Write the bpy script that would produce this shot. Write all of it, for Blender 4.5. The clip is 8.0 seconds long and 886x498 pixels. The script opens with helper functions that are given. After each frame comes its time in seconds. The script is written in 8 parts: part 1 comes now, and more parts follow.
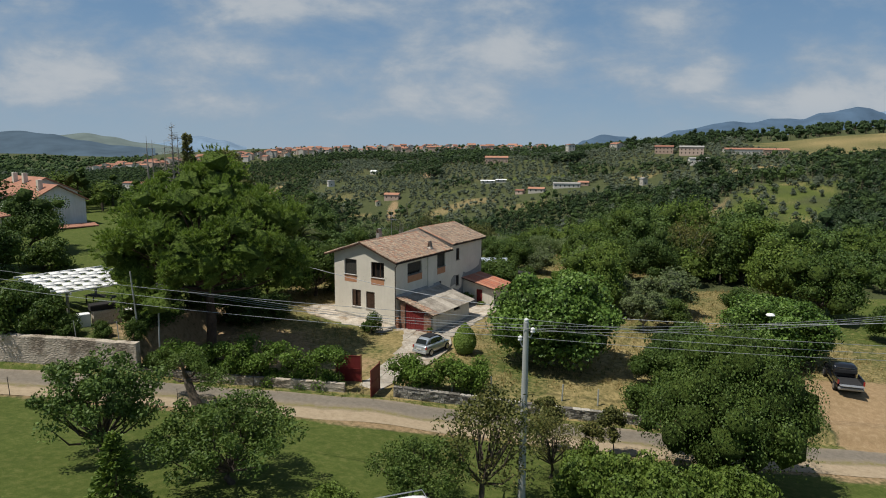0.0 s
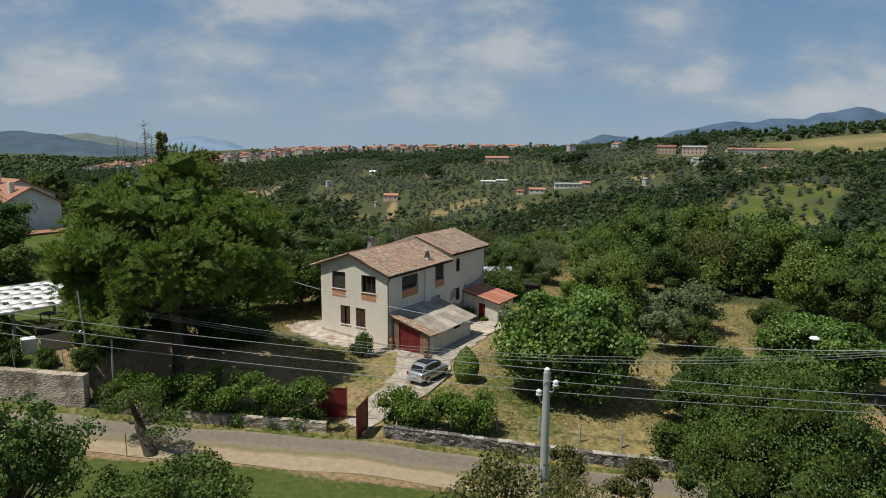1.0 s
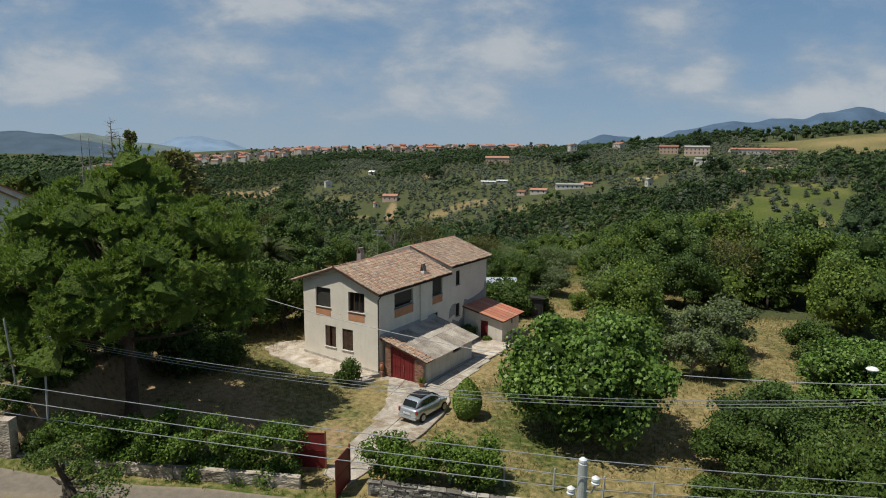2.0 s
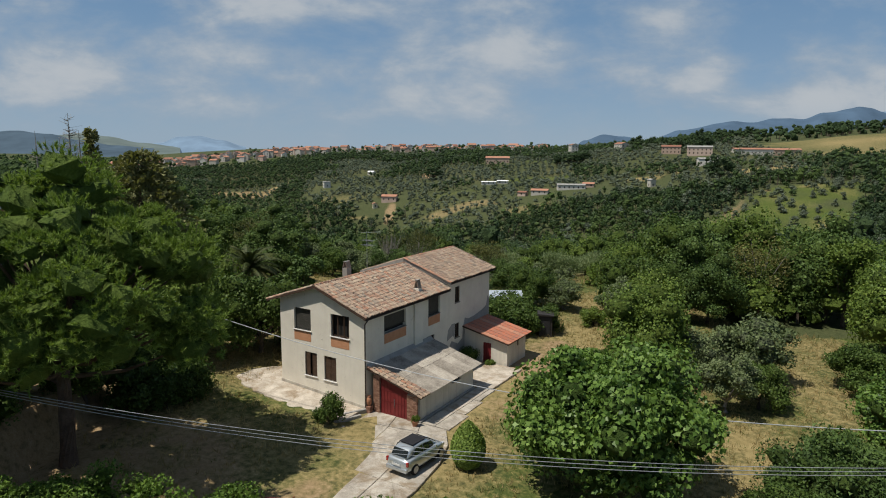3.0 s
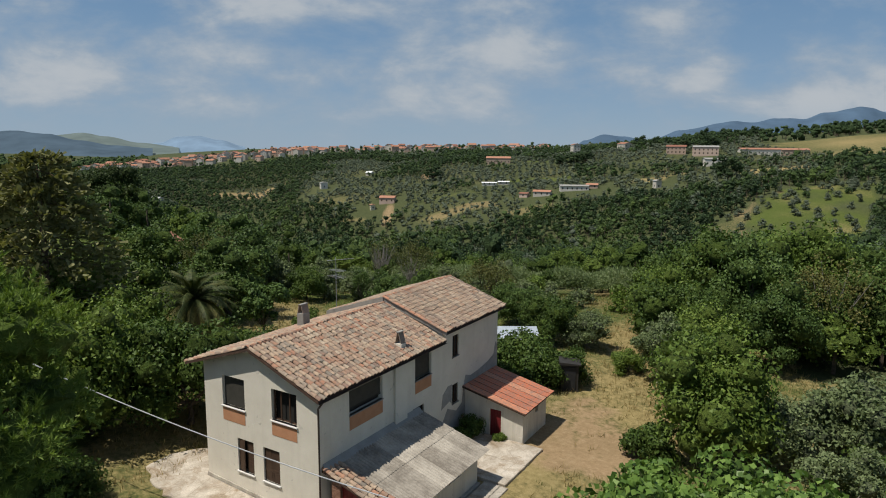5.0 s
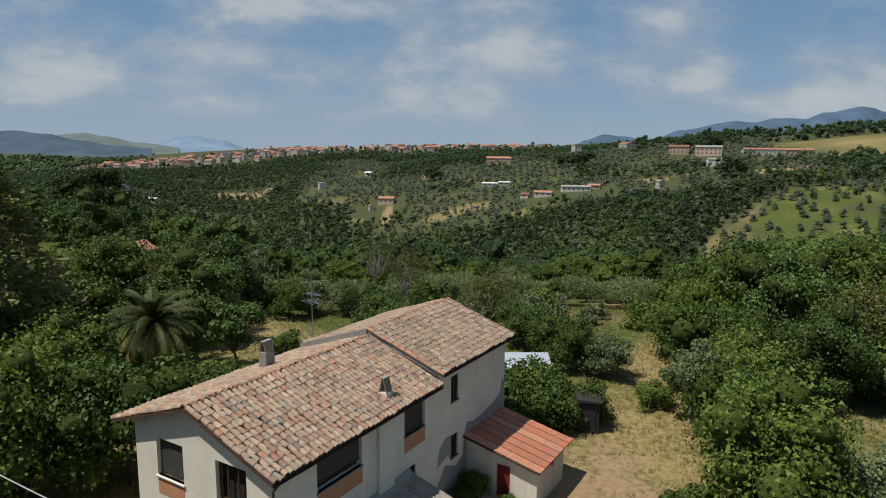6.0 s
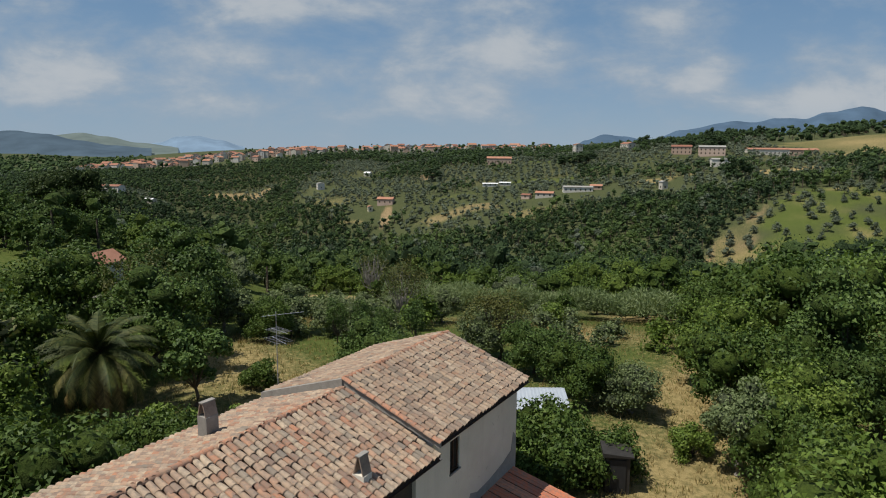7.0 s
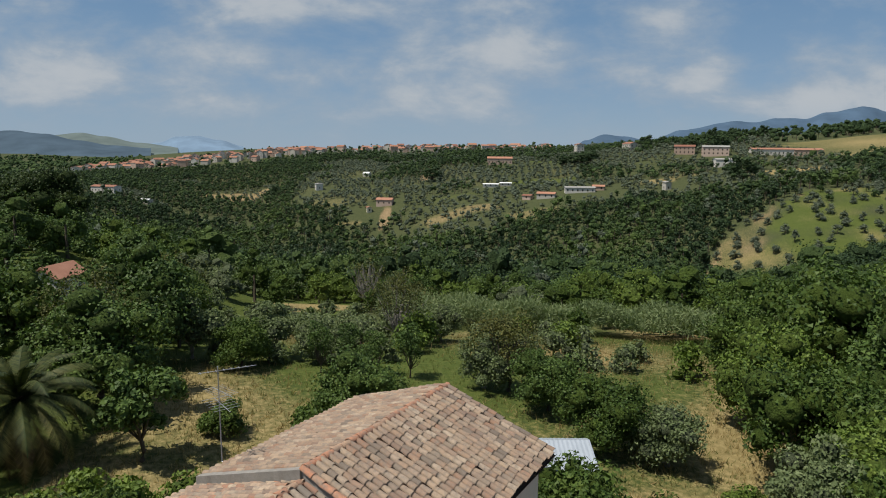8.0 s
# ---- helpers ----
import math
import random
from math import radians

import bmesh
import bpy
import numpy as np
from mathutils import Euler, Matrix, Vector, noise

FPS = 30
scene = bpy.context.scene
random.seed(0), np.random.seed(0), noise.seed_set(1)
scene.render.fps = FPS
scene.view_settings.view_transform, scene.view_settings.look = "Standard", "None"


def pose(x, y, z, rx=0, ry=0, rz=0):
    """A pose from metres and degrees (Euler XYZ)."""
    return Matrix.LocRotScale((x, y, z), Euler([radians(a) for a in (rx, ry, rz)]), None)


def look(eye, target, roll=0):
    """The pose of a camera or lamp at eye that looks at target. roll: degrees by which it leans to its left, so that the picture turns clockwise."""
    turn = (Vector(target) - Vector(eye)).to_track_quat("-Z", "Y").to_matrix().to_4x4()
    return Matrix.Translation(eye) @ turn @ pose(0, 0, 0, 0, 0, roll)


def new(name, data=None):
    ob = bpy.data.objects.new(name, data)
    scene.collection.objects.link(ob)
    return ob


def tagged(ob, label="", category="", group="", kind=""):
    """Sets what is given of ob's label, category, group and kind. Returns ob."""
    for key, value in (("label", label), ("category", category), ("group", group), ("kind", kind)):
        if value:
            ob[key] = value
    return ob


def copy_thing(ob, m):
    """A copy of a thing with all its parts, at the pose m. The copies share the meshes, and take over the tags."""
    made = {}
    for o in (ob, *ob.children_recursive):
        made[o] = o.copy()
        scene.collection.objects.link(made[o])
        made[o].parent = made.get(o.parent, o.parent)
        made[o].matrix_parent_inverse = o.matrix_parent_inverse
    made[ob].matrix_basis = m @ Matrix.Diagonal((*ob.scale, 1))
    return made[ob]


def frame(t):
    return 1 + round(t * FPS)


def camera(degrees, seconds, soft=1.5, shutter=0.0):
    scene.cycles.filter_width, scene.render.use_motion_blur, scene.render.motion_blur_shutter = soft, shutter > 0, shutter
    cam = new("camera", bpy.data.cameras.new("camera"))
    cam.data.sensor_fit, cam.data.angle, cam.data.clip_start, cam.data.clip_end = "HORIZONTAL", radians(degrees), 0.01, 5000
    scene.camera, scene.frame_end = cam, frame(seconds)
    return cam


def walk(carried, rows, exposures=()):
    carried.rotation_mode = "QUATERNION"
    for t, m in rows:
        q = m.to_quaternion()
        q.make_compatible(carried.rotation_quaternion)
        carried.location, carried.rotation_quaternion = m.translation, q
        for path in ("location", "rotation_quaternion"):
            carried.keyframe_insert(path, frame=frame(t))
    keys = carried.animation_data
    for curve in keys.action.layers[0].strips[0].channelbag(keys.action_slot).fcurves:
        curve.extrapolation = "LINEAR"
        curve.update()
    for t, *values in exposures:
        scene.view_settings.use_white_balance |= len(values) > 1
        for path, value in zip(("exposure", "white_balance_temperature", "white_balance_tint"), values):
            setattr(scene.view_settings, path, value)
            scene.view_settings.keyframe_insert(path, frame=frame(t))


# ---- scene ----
import itertools

# camera: a drone in straight level flight past the house; world origin is the house's south-east corner
cam = camera(68.9, 8.0, soft=1.0)
PITCH, ROLL, YAW = -8.885, -0.431, 31.544
PATH = [
    (0.0, 35.073, -48.647, 16.416),
    (0.5, 33.393, -45.812, 16.413),
    (1.0, 31.725, -42.967, 16.411),
    (1.5, 30.065, -40.113, 16.410),
    (2.0, 28.411, -37.249, 16.409),
    (2.5, 26.759, -34.374, 16.409),
    (3.0, 25.107, -31.490, 16.409),
    (3.5, 23.451, -28.595, 16.409),
    (4.0, 21.789, -25.689, 16.409),
    (4.5, 20.117, -22.772, 16.409),
    (5.0, 18.432, -19.844, 16.409),
    (5.5, 16.732, -16.904, 16.407),
    (6.0, 15.014, -13.953, 16.405),
    (6.5, 13.274, -10.990, 16.402),
    (7.0, 11.510, -8.014, 16.398),
    (7.5, 9.718, -5.026, 16.392),
    (8.0, 7.896, -2.026, 16.385),
]
walk(cam, [(t, pose(x, y, z, 90 + PITCH, ROLL, YAW)) for t, x, y, z in PATH])

# ---- world, sun ----
SUN_WAY = Vector((-0.29, -0.385, 1.0)).normalized()      # towards the sun
world = bpy.data.worlds.new("sky")
scene.world = world
world.use_nodes = True


# banks of fair-weather cloud: bearing, rise, half width, half height, weight
CLOUDS = [(-0.18, 0.205, 0.19, 0.032, 0.24), (-0.55, 0.11, 0.20, 0.055, 0.17), (-0.63, 0.075, 0.09, 0.04, 0.12), (0.02, 0.13, 0.24, 0.07, 0.16), (0.40, 0.115, 0.06, 0.042, 0.22), (0.52, 0.07, 0.10, 0.035, 0.12),
          (0.62, 0.09, 0.12, 0.05, 0.17), (-0.13, 0.06, 0.30, 0.025, 0.10), (0.36, 0.19, 0.09, 0.03, 0.10), (-0.75, 0.28, 0.3, 0.05, 0.1), (0.9, 0.16, 0.16, 0.08, 0.15), (-1.2, 0.2, 0.4, 0.1, 0.12)]


def build_sky():
    nt = world.node_tree
    nt.nodes.clear()
    out = nt.nodes.new("ShaderNodeOutputWorld")
    bg = nt.nodes.new("ShaderNodeBackground")
    sky = nt.nodes.new("ShaderNodeTexSky")
    sky.sky_type = "NISHITA"
    sky.sun_disc = False
    sky.sun_elevation = math.asin(SUN_WAY.z)
    sky.sun_rotation = math.atan2(SUN_WAY.x, SUN_WAY.y)
    sky.altitude, sky.air_density, sky.dust_density, sky.ozone_density = 400, 1.0, 0.3, 2.5
    bg.inputs["Strength"].default_value = 0.074

    def calc(op, a, b=0.0, clamp=False):
        m = nt.nodes.new("ShaderNodeMath")
        m.operation, m.use_clamp = op, clamp
        for k, v in enumerate((a, b)):
            if isinstance(v, (int, float)):
                m.inputs[k].default_value = v
            else:
                nt.links.new(v, m.inputs[k])
        return m.outputs[0]

    def ranged(src, a, b, c, d):
        m = nt.nodes.new("ShaderNodeMapRange")
        m.interpolation_type = "SMOOTHSTEP"
        for k, v in zip(("From Min", "From Max", "To Min", "To Max"), (a, b, c, d)):
            m.inputs[k].default_value = v
        nt.links.new(src, m.inputs["Value"])
        return m.outputs[0]

    def blend(fac, a, b):
        m = nt.nodes.new("ShaderNodeMixRGB")
        for k, v in enumerate((fac, a, b)):
            if isinstance(v, tuple):
                m.inputs[k].default_value = (*v, 1)
            else:
                nt.links.new(v, m.inputs[k])
        return m.outputs[0]
    co = nt.nodes.new("ShaderNodeTexCoord").outputs["Generated"]

    def along(way):
        d = nt.nodes.new("ShaderNodeVectorMath")
        d.operation = "DOT_PRODUCT"
        nt.links.new(co, d.inputs[0])
        d.inputs[1].default_value = way
        return d.outputs["Value"]
    right, ahead, rise = along((0.8526, 0.5225, 0)), along((-0.5225, 0.8526, 0)), along((0, 0, 1))
    up = calc("MAXIMUM", rise, 0.0)
    depth = calc("MAXIMUM", calc("ABSOLUTE", ahead), 0.12)
    p, q = calc("DIVIDE", right, depth), calc("DIVIDE", rise, depth)
    at = nt.nodes.new("ShaderNodeCombineXYZ")
    nt.links.new(p, at.inputs[0])
    nt.links.new(q, at.inputs[1])
    # where the banks lie
    bank = 0.0
    for x, y, w, h, k in CLOUDS:
        mp = nt.nodes.new("ShaderNodeMapping")
        mp.vector_type = "TEXTURE"
        mp.inputs["Location"].default_value = (x, y, 0)
        mp.inputs["Scale"].default_value = (w, h, 1)
        nt.links.new(at.outputs[0], mp.inputs["Vector"])
        ln = nt.nodes.new("ShaderNodeVectorMath")
        ln.operation = "LENGTH"
        nt.links.new(mp.outputs[0], ln.inputs[0])
        bank = calc("ADD", ranged(ln.outputs["Value"], 0.1, 1.5, k, 0.0), bank)
    # billows: flattened noise, finer detail towards the edges
    st = nt.nodes.new("ShaderNodeMapping")
    st.inputs["Scale"].default_value = (5.0, 10.5, 1)
    st.inputs["Location"].default_value = (3.1, 1.7, 0)
    nt.links.new(at.outputs[0], st.inputs["Vector"])
    n1 = nt.nodes.new("ShaderNodeTexNoise")
    n1.inputs["Scale"].default_value, n1.inputs["Detail"].default_value = 1.0, 10.0
    n1.inputs["Roughness"].default_value, n1.inputs["Distortion"].default_value = 0.6, 0.15
    nt.links.new(st.outputs[0], n1.inputs["Vector"])
    dens = calc("ADD", n1.outputs["Fac"], bank)
    thick = ranged(dens, 0.39, 0.73, 0.0, 0.92)
    core = ranged(dens, 0.54, 0.80, 0.0, 1.0)
    thick = calc("MULTIPLY", thick, ranged(rise, 0.0, 0.07, 0.25, 1.0))
    # summer haze pales the lowest part of the sky
    tint = nt.nodes.new("ShaderNodeValToRGB")
    stops = [(0.0, (0.40, 0.56, 0.74)), (0.1, (0.30, 0.475, 0.70)), (0.23, (0.20, 0.375, 0.62)), (0.6, (0.13, 0.29, 0.56))]
    while len(tint.color_ramp.elements) < len(stops):
        tint.color_ramp.elements.new(0.5)
    for k, (pos, col) in enumerate(stops):
        tint.color_ramp.elements[k].position, tint.color_ramp.elements[k].color = pos, (*col, 1)
    nt.links.new(up, tint.inputs[0])
    scale = nt.nodes.new("ShaderNodeVectorMath")
    scale.operation = "SCALE"
    scale.inputs["Scale"].default_value = 9.7
    nt.links.new(tint.outputs[0], scale.inputs[0])
    low = nt.nodes.new("ShaderNodeMapRange")
    for k, v in zip(("From Min", "From Max", "To Min", "To Max"), (0.3, 0.8, 0.85, 0.0)):
        low.inputs[k].default_value = v
    nt.links.new(up, low.inputs["Value"])
    clear = blend(low.outputs[0], sky.outputs[0], scale.outputs[0])
    white = blend(core, (4.7, 5.6, 6.6), (6.7, 7.15, 7.6))
    nt.links.new(blend(thick, clear, white), bg.inputs["Color"])
    nt.links.new(bg.outputs[0], out.inputs["Surface"])


build_sky()
sun_data = bpy.data.lights.new("sun", "SUN")
sun_data.energy, sun_data.angle, sun_data.color = 4.9, radians(0.55), (1.0, 0.95, 0.855)
sun = new("sun", sun_data)
sun.matrix_world = look(SUN_WAY * 100, (0, 0, 0))
scene.view_settings.exposure = -0.08

# ---- materials ----


def material(name, rough=0.8, metal=0.0, spec=0.3):
    m = bpy.data.materials.new(name)
    m.use_nodes = True
    nt = m.node_tree
    b = nt.nodes["Principled BSDF"]
    b.inputs["Roughness"].default_value, b.inputs["Metallic"].default_value = rough, metal
    b.inputs["Specular IOR Level"].default_value = spec
    return m, nt, b


def noise_node(nt, scale, detail=4.0, rough=0.55, vec=None, dist=0.0):
    n = nt.nodes.new("ShaderNodeTexNoise")
    n.inputs["Scale"].default_value, n.inputs["Detail"].default_value = scale, detail
    n.inputs["Roughness"].default_value, n.inputs["Distortion"].default_value = rough, dist
    if vec is not None:
        nt.links.new(vec, n.inputs["Vector"])
    return n


def ramp_node(nt, src, stops):
    r = nt.nodes.new("ShaderNodeValToRGB")
    e = r.color_ramp.elements
    while len(e) < len(stops):
        e.new(0.5)
    for k, (pos, col) in enumerate(stops):
        e[k].position, e[k].color = pos, (*col, 1)
    nt.links.new(src, r.inputs[0])
    return r


def mix_node(nt, fac, a, b, mode="MIX"):
    m = nt.nodes.new("ShaderNodeMixRGB")
    m.blend_type = mode
    for k, v in enumerate((fac, a, b)):
        if isinstance(v, (int, float)):
            m.inputs[k].default_value = v
        elif isinstance(v, tuple):
            m.inputs[k].default_value = (*v, 1)
        else:
            nt.links.new(v, m.inputs[k])
    return m.outputs[0]


def math_node(nt, op, a, b=0.0, clamp=False):
    m = nt.nodes.new("ShaderNodeMath")
    m.operation, m.use_clamp = op, clamp
    for k, v in enumerate((a, b)):
        if isinstance(v, (int, float)):
            m.inputs[k].default_value = v
        else:
            nt.links.new(v, m.inputs[k])
    return m.outputs[0]


def bump(nt, b, height, strength=0.4, distance=0.02):
    n = nt.nodes.new("ShaderNodeBump")
    n.inputs["Strength"].default_value, n.inputs["Distance"].default_value = strength, distance
    nt.links.new(height, n.inputs["Height"])
    nt.links.new(n.outputs[0], b.inputs["Normal"])


def place(nt, kind="Position"):
    if kind == "Object":
        return nt.nodes.new("ShaderNodeTexCoord").outputs["Object"]
    return nt.nodes.new("ShaderNodeNewGeometry").outputs["Position"]


def mottled(name, dark, light, scale=3.0, fine=40.0, rough=0.85, metal=0.0, spec=0.25, bumpy=0.3, deep=0.01, kind="Object", rnd=0.0):
    """A surface whose colour wanders between two tones at a coarse and a fine scale."""
    m, nt, b = material(name, rough, metal, spec)
    v = place(nt, kind)
    n1, n2 = noise_node(nt, scale, 5, 0.6, v), noise_node(nt, fine, 4, 0.6, v)
    f = math_node(nt, "ADD", math_node(nt, "MULTIPLY", n1.outputs["Fac"], 0.65), math_node(nt, "MULTIPLY", n2.outputs["Fac"], 0.35))
    if rnd:
        oi = nt.nodes.new("ShaderNodeObjectInfo")
        f = math_node(nt, "ADD", f, math_node(nt, "MULTIPLY", math_node(nt, "SUBTRACT", oi.outputs["Random"], 0.5), rnd))
    r = ramp_node(nt, f, [(0.32, dark), (0.68, light)])
    nt.links.new(r.outputs[0], b.inputs["Base Color"])
    bump(nt, b, n2.outputs["Fac"], bumpy, deep)
    return m


def foliage(name, dark, mid, light, rough=0.55, trans=0.0):
    """Leaves: tone varies leaf by leaf and tree by tree."""
    m, nt, b = material(name, rough, 0.0, 0.18)
    g = nt.nodes.new("ShaderNodeNewGeometry")
    oi = nt.nodes.new("ShaderNodeObjectInfo")
    n = noise_node(nt, 0.5, 3, 0.6, g.outputs["Position"])
    f = math_node(nt, "ADD", math_node(nt, "MULTIPLY", g.outputs["Random Per Island"], 0.55), math_node(nt, "MULTIPLY", n.outputs["Fac"], 0.45))
    f = math_node(nt, "ADD", f, math_node(nt, "MULTIPLY", math_node(nt, "SUBTRACT", oi.outputs["Random"], 0.5), 0.22))
    # from tree to tree and from stand to stand
    wide = noise_node(nt, 0.11, 4, 0.7, g.outputs["Position"])
    f = math_node(nt, "ADD", f, math_node(nt, "MULTIPLY", math_node(nt, "SUBTRACT", wide.outputs["Fac"], 0.5), 0.75))
    r = ramp_node(nt, f, [(0.15, dark), (0.5, mid), (0.9, light)])
    nt.links.new(r.outputs[0], b.inputs["Base Color"])
    if trans:
        t = nt.nodes.new("ShaderNodeBsdfTranslucent")
        hue = mix_node(nt, 1.0, r.outputs[0], (1.25, 1.3, 0.55), "MULTIPLY")
        nt.links.new(hue, t.inputs["Color"])
        ms = nt.nodes.new("ShaderNodeMixShader")
        ms.inputs[0].default_value = trans
        nt.links.new(b.outputs[0], ms.inputs[1])
        nt.links.new(t.outputs[0], ms.inputs[2])
        nt.links.new(ms.outputs[0], nt.nodes["Material Output"].inputs["Surface"])
    return m


# ---- mesh helpers ----


def part(name, bm, mat, parent=None, label=""):
    """Links a bmesh as one mesh object, under a thing or a part where one is given."""
    me = bpy.data.meshes.new(name)
    bm.to_mesh(me)
    bm.free()
    for m in mat if isinstance(mat, (list, tuple)) else [mat]:
        me.materials.append(m)
    ob = new(name, me)
    if parent is not None:
        ob.parent = parent
    if label:
        ob["label"] = label
    return ob


def mesh_part(name, verts, faces, mat, parent=None, label="", smooth=False):
    me = bpy.data.meshes.new(name)
    me.from_pydata(verts, [], faces)
    if smooth:
        me.polygons.foreach_set("use_smooth", [True] * len(me.polygons))
    for m in mat if isinstance(mat, (list, tuple)) else [mat]:
        me.materials.append(m)
    ob = new(name, me)
    if parent is not None:
        ob.parent = parent
    if label:
        ob["label"] = label
    return ob


def thing(name, m, label, category, group="", kind=""):
    """An Empty at a thing's base, to which its parts are parented."""
    ob = new(name)
    ob.empty_display_size = 0.3
    ob.matrix_world = m
    return tagged(ob, label, category, group, kind)


def add_box(bm, x0, x1, y0, y1, z0, z1, bevel=0.0):
    r = bmesh.ops.create_cube(bm, size=1.0)
    for v in r["verts"]:
        v.co = Vector(((x0 + x1) / 2 + v.co.x * (x1 - x0), (y0 + y1) / 2 + v.co.y * (y1 - y0), (z0 + z1) / 2 + v.co.z * (z1 - z0)))
    if bevel:
        es = list({e for v in r["verts"] for e in v.link_edges})
        bmesh.ops.bevel(bm, geom=es, offset=bevel, segments=2, affect="EDGES", profile=0.6)
    return r["verts"]


def box(x0, x1, y0, y1, z0, z1, bevel=0.0):
    bm = bmesh.new()
    add_box(bm, x0, x1, y0, y1, z0, z1, bevel)
    return bm


def prism(bm, pts, a, b):
    """Joins the outline pts (3-vectors) moved by a and by b into a closed solid."""
    a, b = Vector(a), Vector(b)
    lo, hi = [bm.verts.new(Vector(p) + a) for p in pts], [bm.verts.new(Vector(p) + b) for p in pts]
    n = len(pts)
    bm.faces.new(lo[::-1])
    bm.faces.new(hi)
    for k in range(n):
        bm.faces.new((lo[k], lo[(k + 1) % n], hi[(k + 1) % n], hi[k]))
    bmesh.ops.recalc_face_normals(bm, faces=bm.faces[:])


def tube(bm, pts, radii, sides=8):
    """A tapered tube along pts."""
    rings = []
    for k, p in enumerate(pts):
        p = Vector(p)
        d = Vector(pts[min(k + 1, len(pts) - 1)]) - Vector(pts[max(k - 1, 0)])
        q = d.to_track_quat("Z", "Y")
        rings.append([bm.verts.new(p + q @ Vector((math.cos(a) * radii[k], math.sin(a) * radii[k], 0))) for a in (2 * math.pi * i / sides for i in range(sides))])
    for r0, r1 in zip(rings, rings[1:]):
        for i in range(sides):
            bm.faces.new((r0[i], r0[(i + 1) % sides], r1[(i + 1) % sides], r1[i]))
    bm.faces.new(rings[0][::-1])
    bm.faces.new(rings[-1])


# ---- the lie of the land ----
ALONG, ACROSS = Vector((0.8788, 0.4772)), Vector((-0.4772, 0.8788))    # along and across the road
RIGHT, AHEAD = Vector((0.8526, 0.5225)), Vector((-0.5225, 0.8526))     # across and along the flight


def curve(x, stops):
    """A smooth curve through (x, z) stops."""
    if x <= stops[0][0]:
        return stops[0][1]
    for (x0, z0), (x1, z1) in zip(stops, stops[1:]):
        if x < x1:
            k = (x - x0) / (x1 - x0)
            return z0 + (z1 - z0) * k * k * (3 - 2 * k)
    return stops[-1][1]


def line(x, stops):
    if x <= stops[0][0]:
        return stops[0][1]
    for (x0, z0), (x1, z1) in zip(stops, stops[1:]):
        if x < x1:
            return z0 + (z1 - z0) * (x - x0) / (x1 - x0)
    return stops[-1][1]


def step01(x, a, b):
    k = min(1.0, max(0.0, (x - a) / (b - a)))
    return k * k * (3 - 2 * k)


ROAD_Z = [(-80, 2.0), (-40, 1.0), (-18, 0.0), (0, -0.9), (14, -2.35), (26, -3.3), (40, -4.0), (90, -6.0)]
MIDDLE = [(0, -0.6), (30, -1.6), (60, -4.0), (90, -8.0), (130, -15.0)]
EAST = [(0, -3.0), (60, -4.5), (100, -9.0), (130, -15.0)]
WEST = [(0, 3.0), (60, 1.0), (120, -8.0), (130, -10.0)]
# beyond the gardens: profiles of the valley and its far slope, by the bearing from the house
VALLEY = [
    (-0.80, [(90, -4), (150, -10), (300, -26), (450, -32), (700, -34), (1000, -38), (1500, -55), (2400, -50), (3400, -30)]),
    (-0.62, [(90, -4), (150, -11), (300, -28), (450, -33), (560, -28), (700, -28), (1000, -31), (1500, -55), (2400, -52), (3400, -30)]),
    (-0.52, [(90, -5), (150, -13), (250, -29), (350, -38), (450, -36), (558, -23), (700, -25), (900, -24), (1080, -22), (1500, -50), (2400, -50)]),
    (-0.42, [(90, -6), (150, -16), (250, -36), (350, -48), (450, -50), (560, -44), (700, -34), (850, -25), (1000, -16), (1100, -12), (1500, -30)]),
    (-0.30, [(90, -7), (150, -18), (250, -45), (400, -60), (520, -58), (600, -52), (700, -40), (850, -20), (1000, -5), (1080, 1), (1500, 0)]),
    (-0.20, [(90, -8), (150, -18), (250, -40), (340, -50), (420, -44), (500, -28), (566, -21), (650, -14), (800, -5), (1000, 5), (1080, 8), (1500, 6)]),
    (-0.10, [(90, -8), (150, -20), (250, -44), (340, -54), (410, -49), (480, -26), (570, -17), (700, -7), (900, 4), (1080, 10), (1500, 10)]),
    (0.04, [(90, -8), (150, -20), (240, -42), (310, -47), (370, -36), (430, -22), (500, -14), (560, -8), (650, 1), (900, 7), (1080, 12), (1500, 12)]),
    (0.18, [(90, -8), (150, -20), (230, -38), (300, -40), (360, -27), (430, -14), (505, -11), (560, -6), (634, 5), (800, 9), (1000, 13), (1500, 14)]),
    (0.33, [(90, -9), (150, -21), (205, -34), (250, -37), (300, -28), (345, -19), (424, -11), (480, -3), (531, 11), (640, 19), (800, 22), (1500, 20)]),
    (0.45, [(90, -9), (150, -21), (200, -35), (240, -38), (262, -32), (291, -21), (320, -13), (390, -5), (484, 8), (560, 18), (640, 26), (720, 30), (1500, 28)]),
    (0.55, [(90, -9), (150, -20), (200, -33), (235, -31), (262, -18), (303, -8), (345, -3), (400, 2), (480, 9), (532, 13), (600, 24), (720, 35), (1500, 32)]),
    (0.66, [(90, -9), (150, -18), (200, -28), (230, -24), (262, -14), (303, -4), (345, 2), (400, 7), (450, 12), (600, 32), (720, 42), (1500, 38)]),
    (0.95, [(90, -8), (150, -12), (200, -14), (262, -4), (345, 7), (450, 20), (600, 40), (720, 50), (1500, 46)]),
]


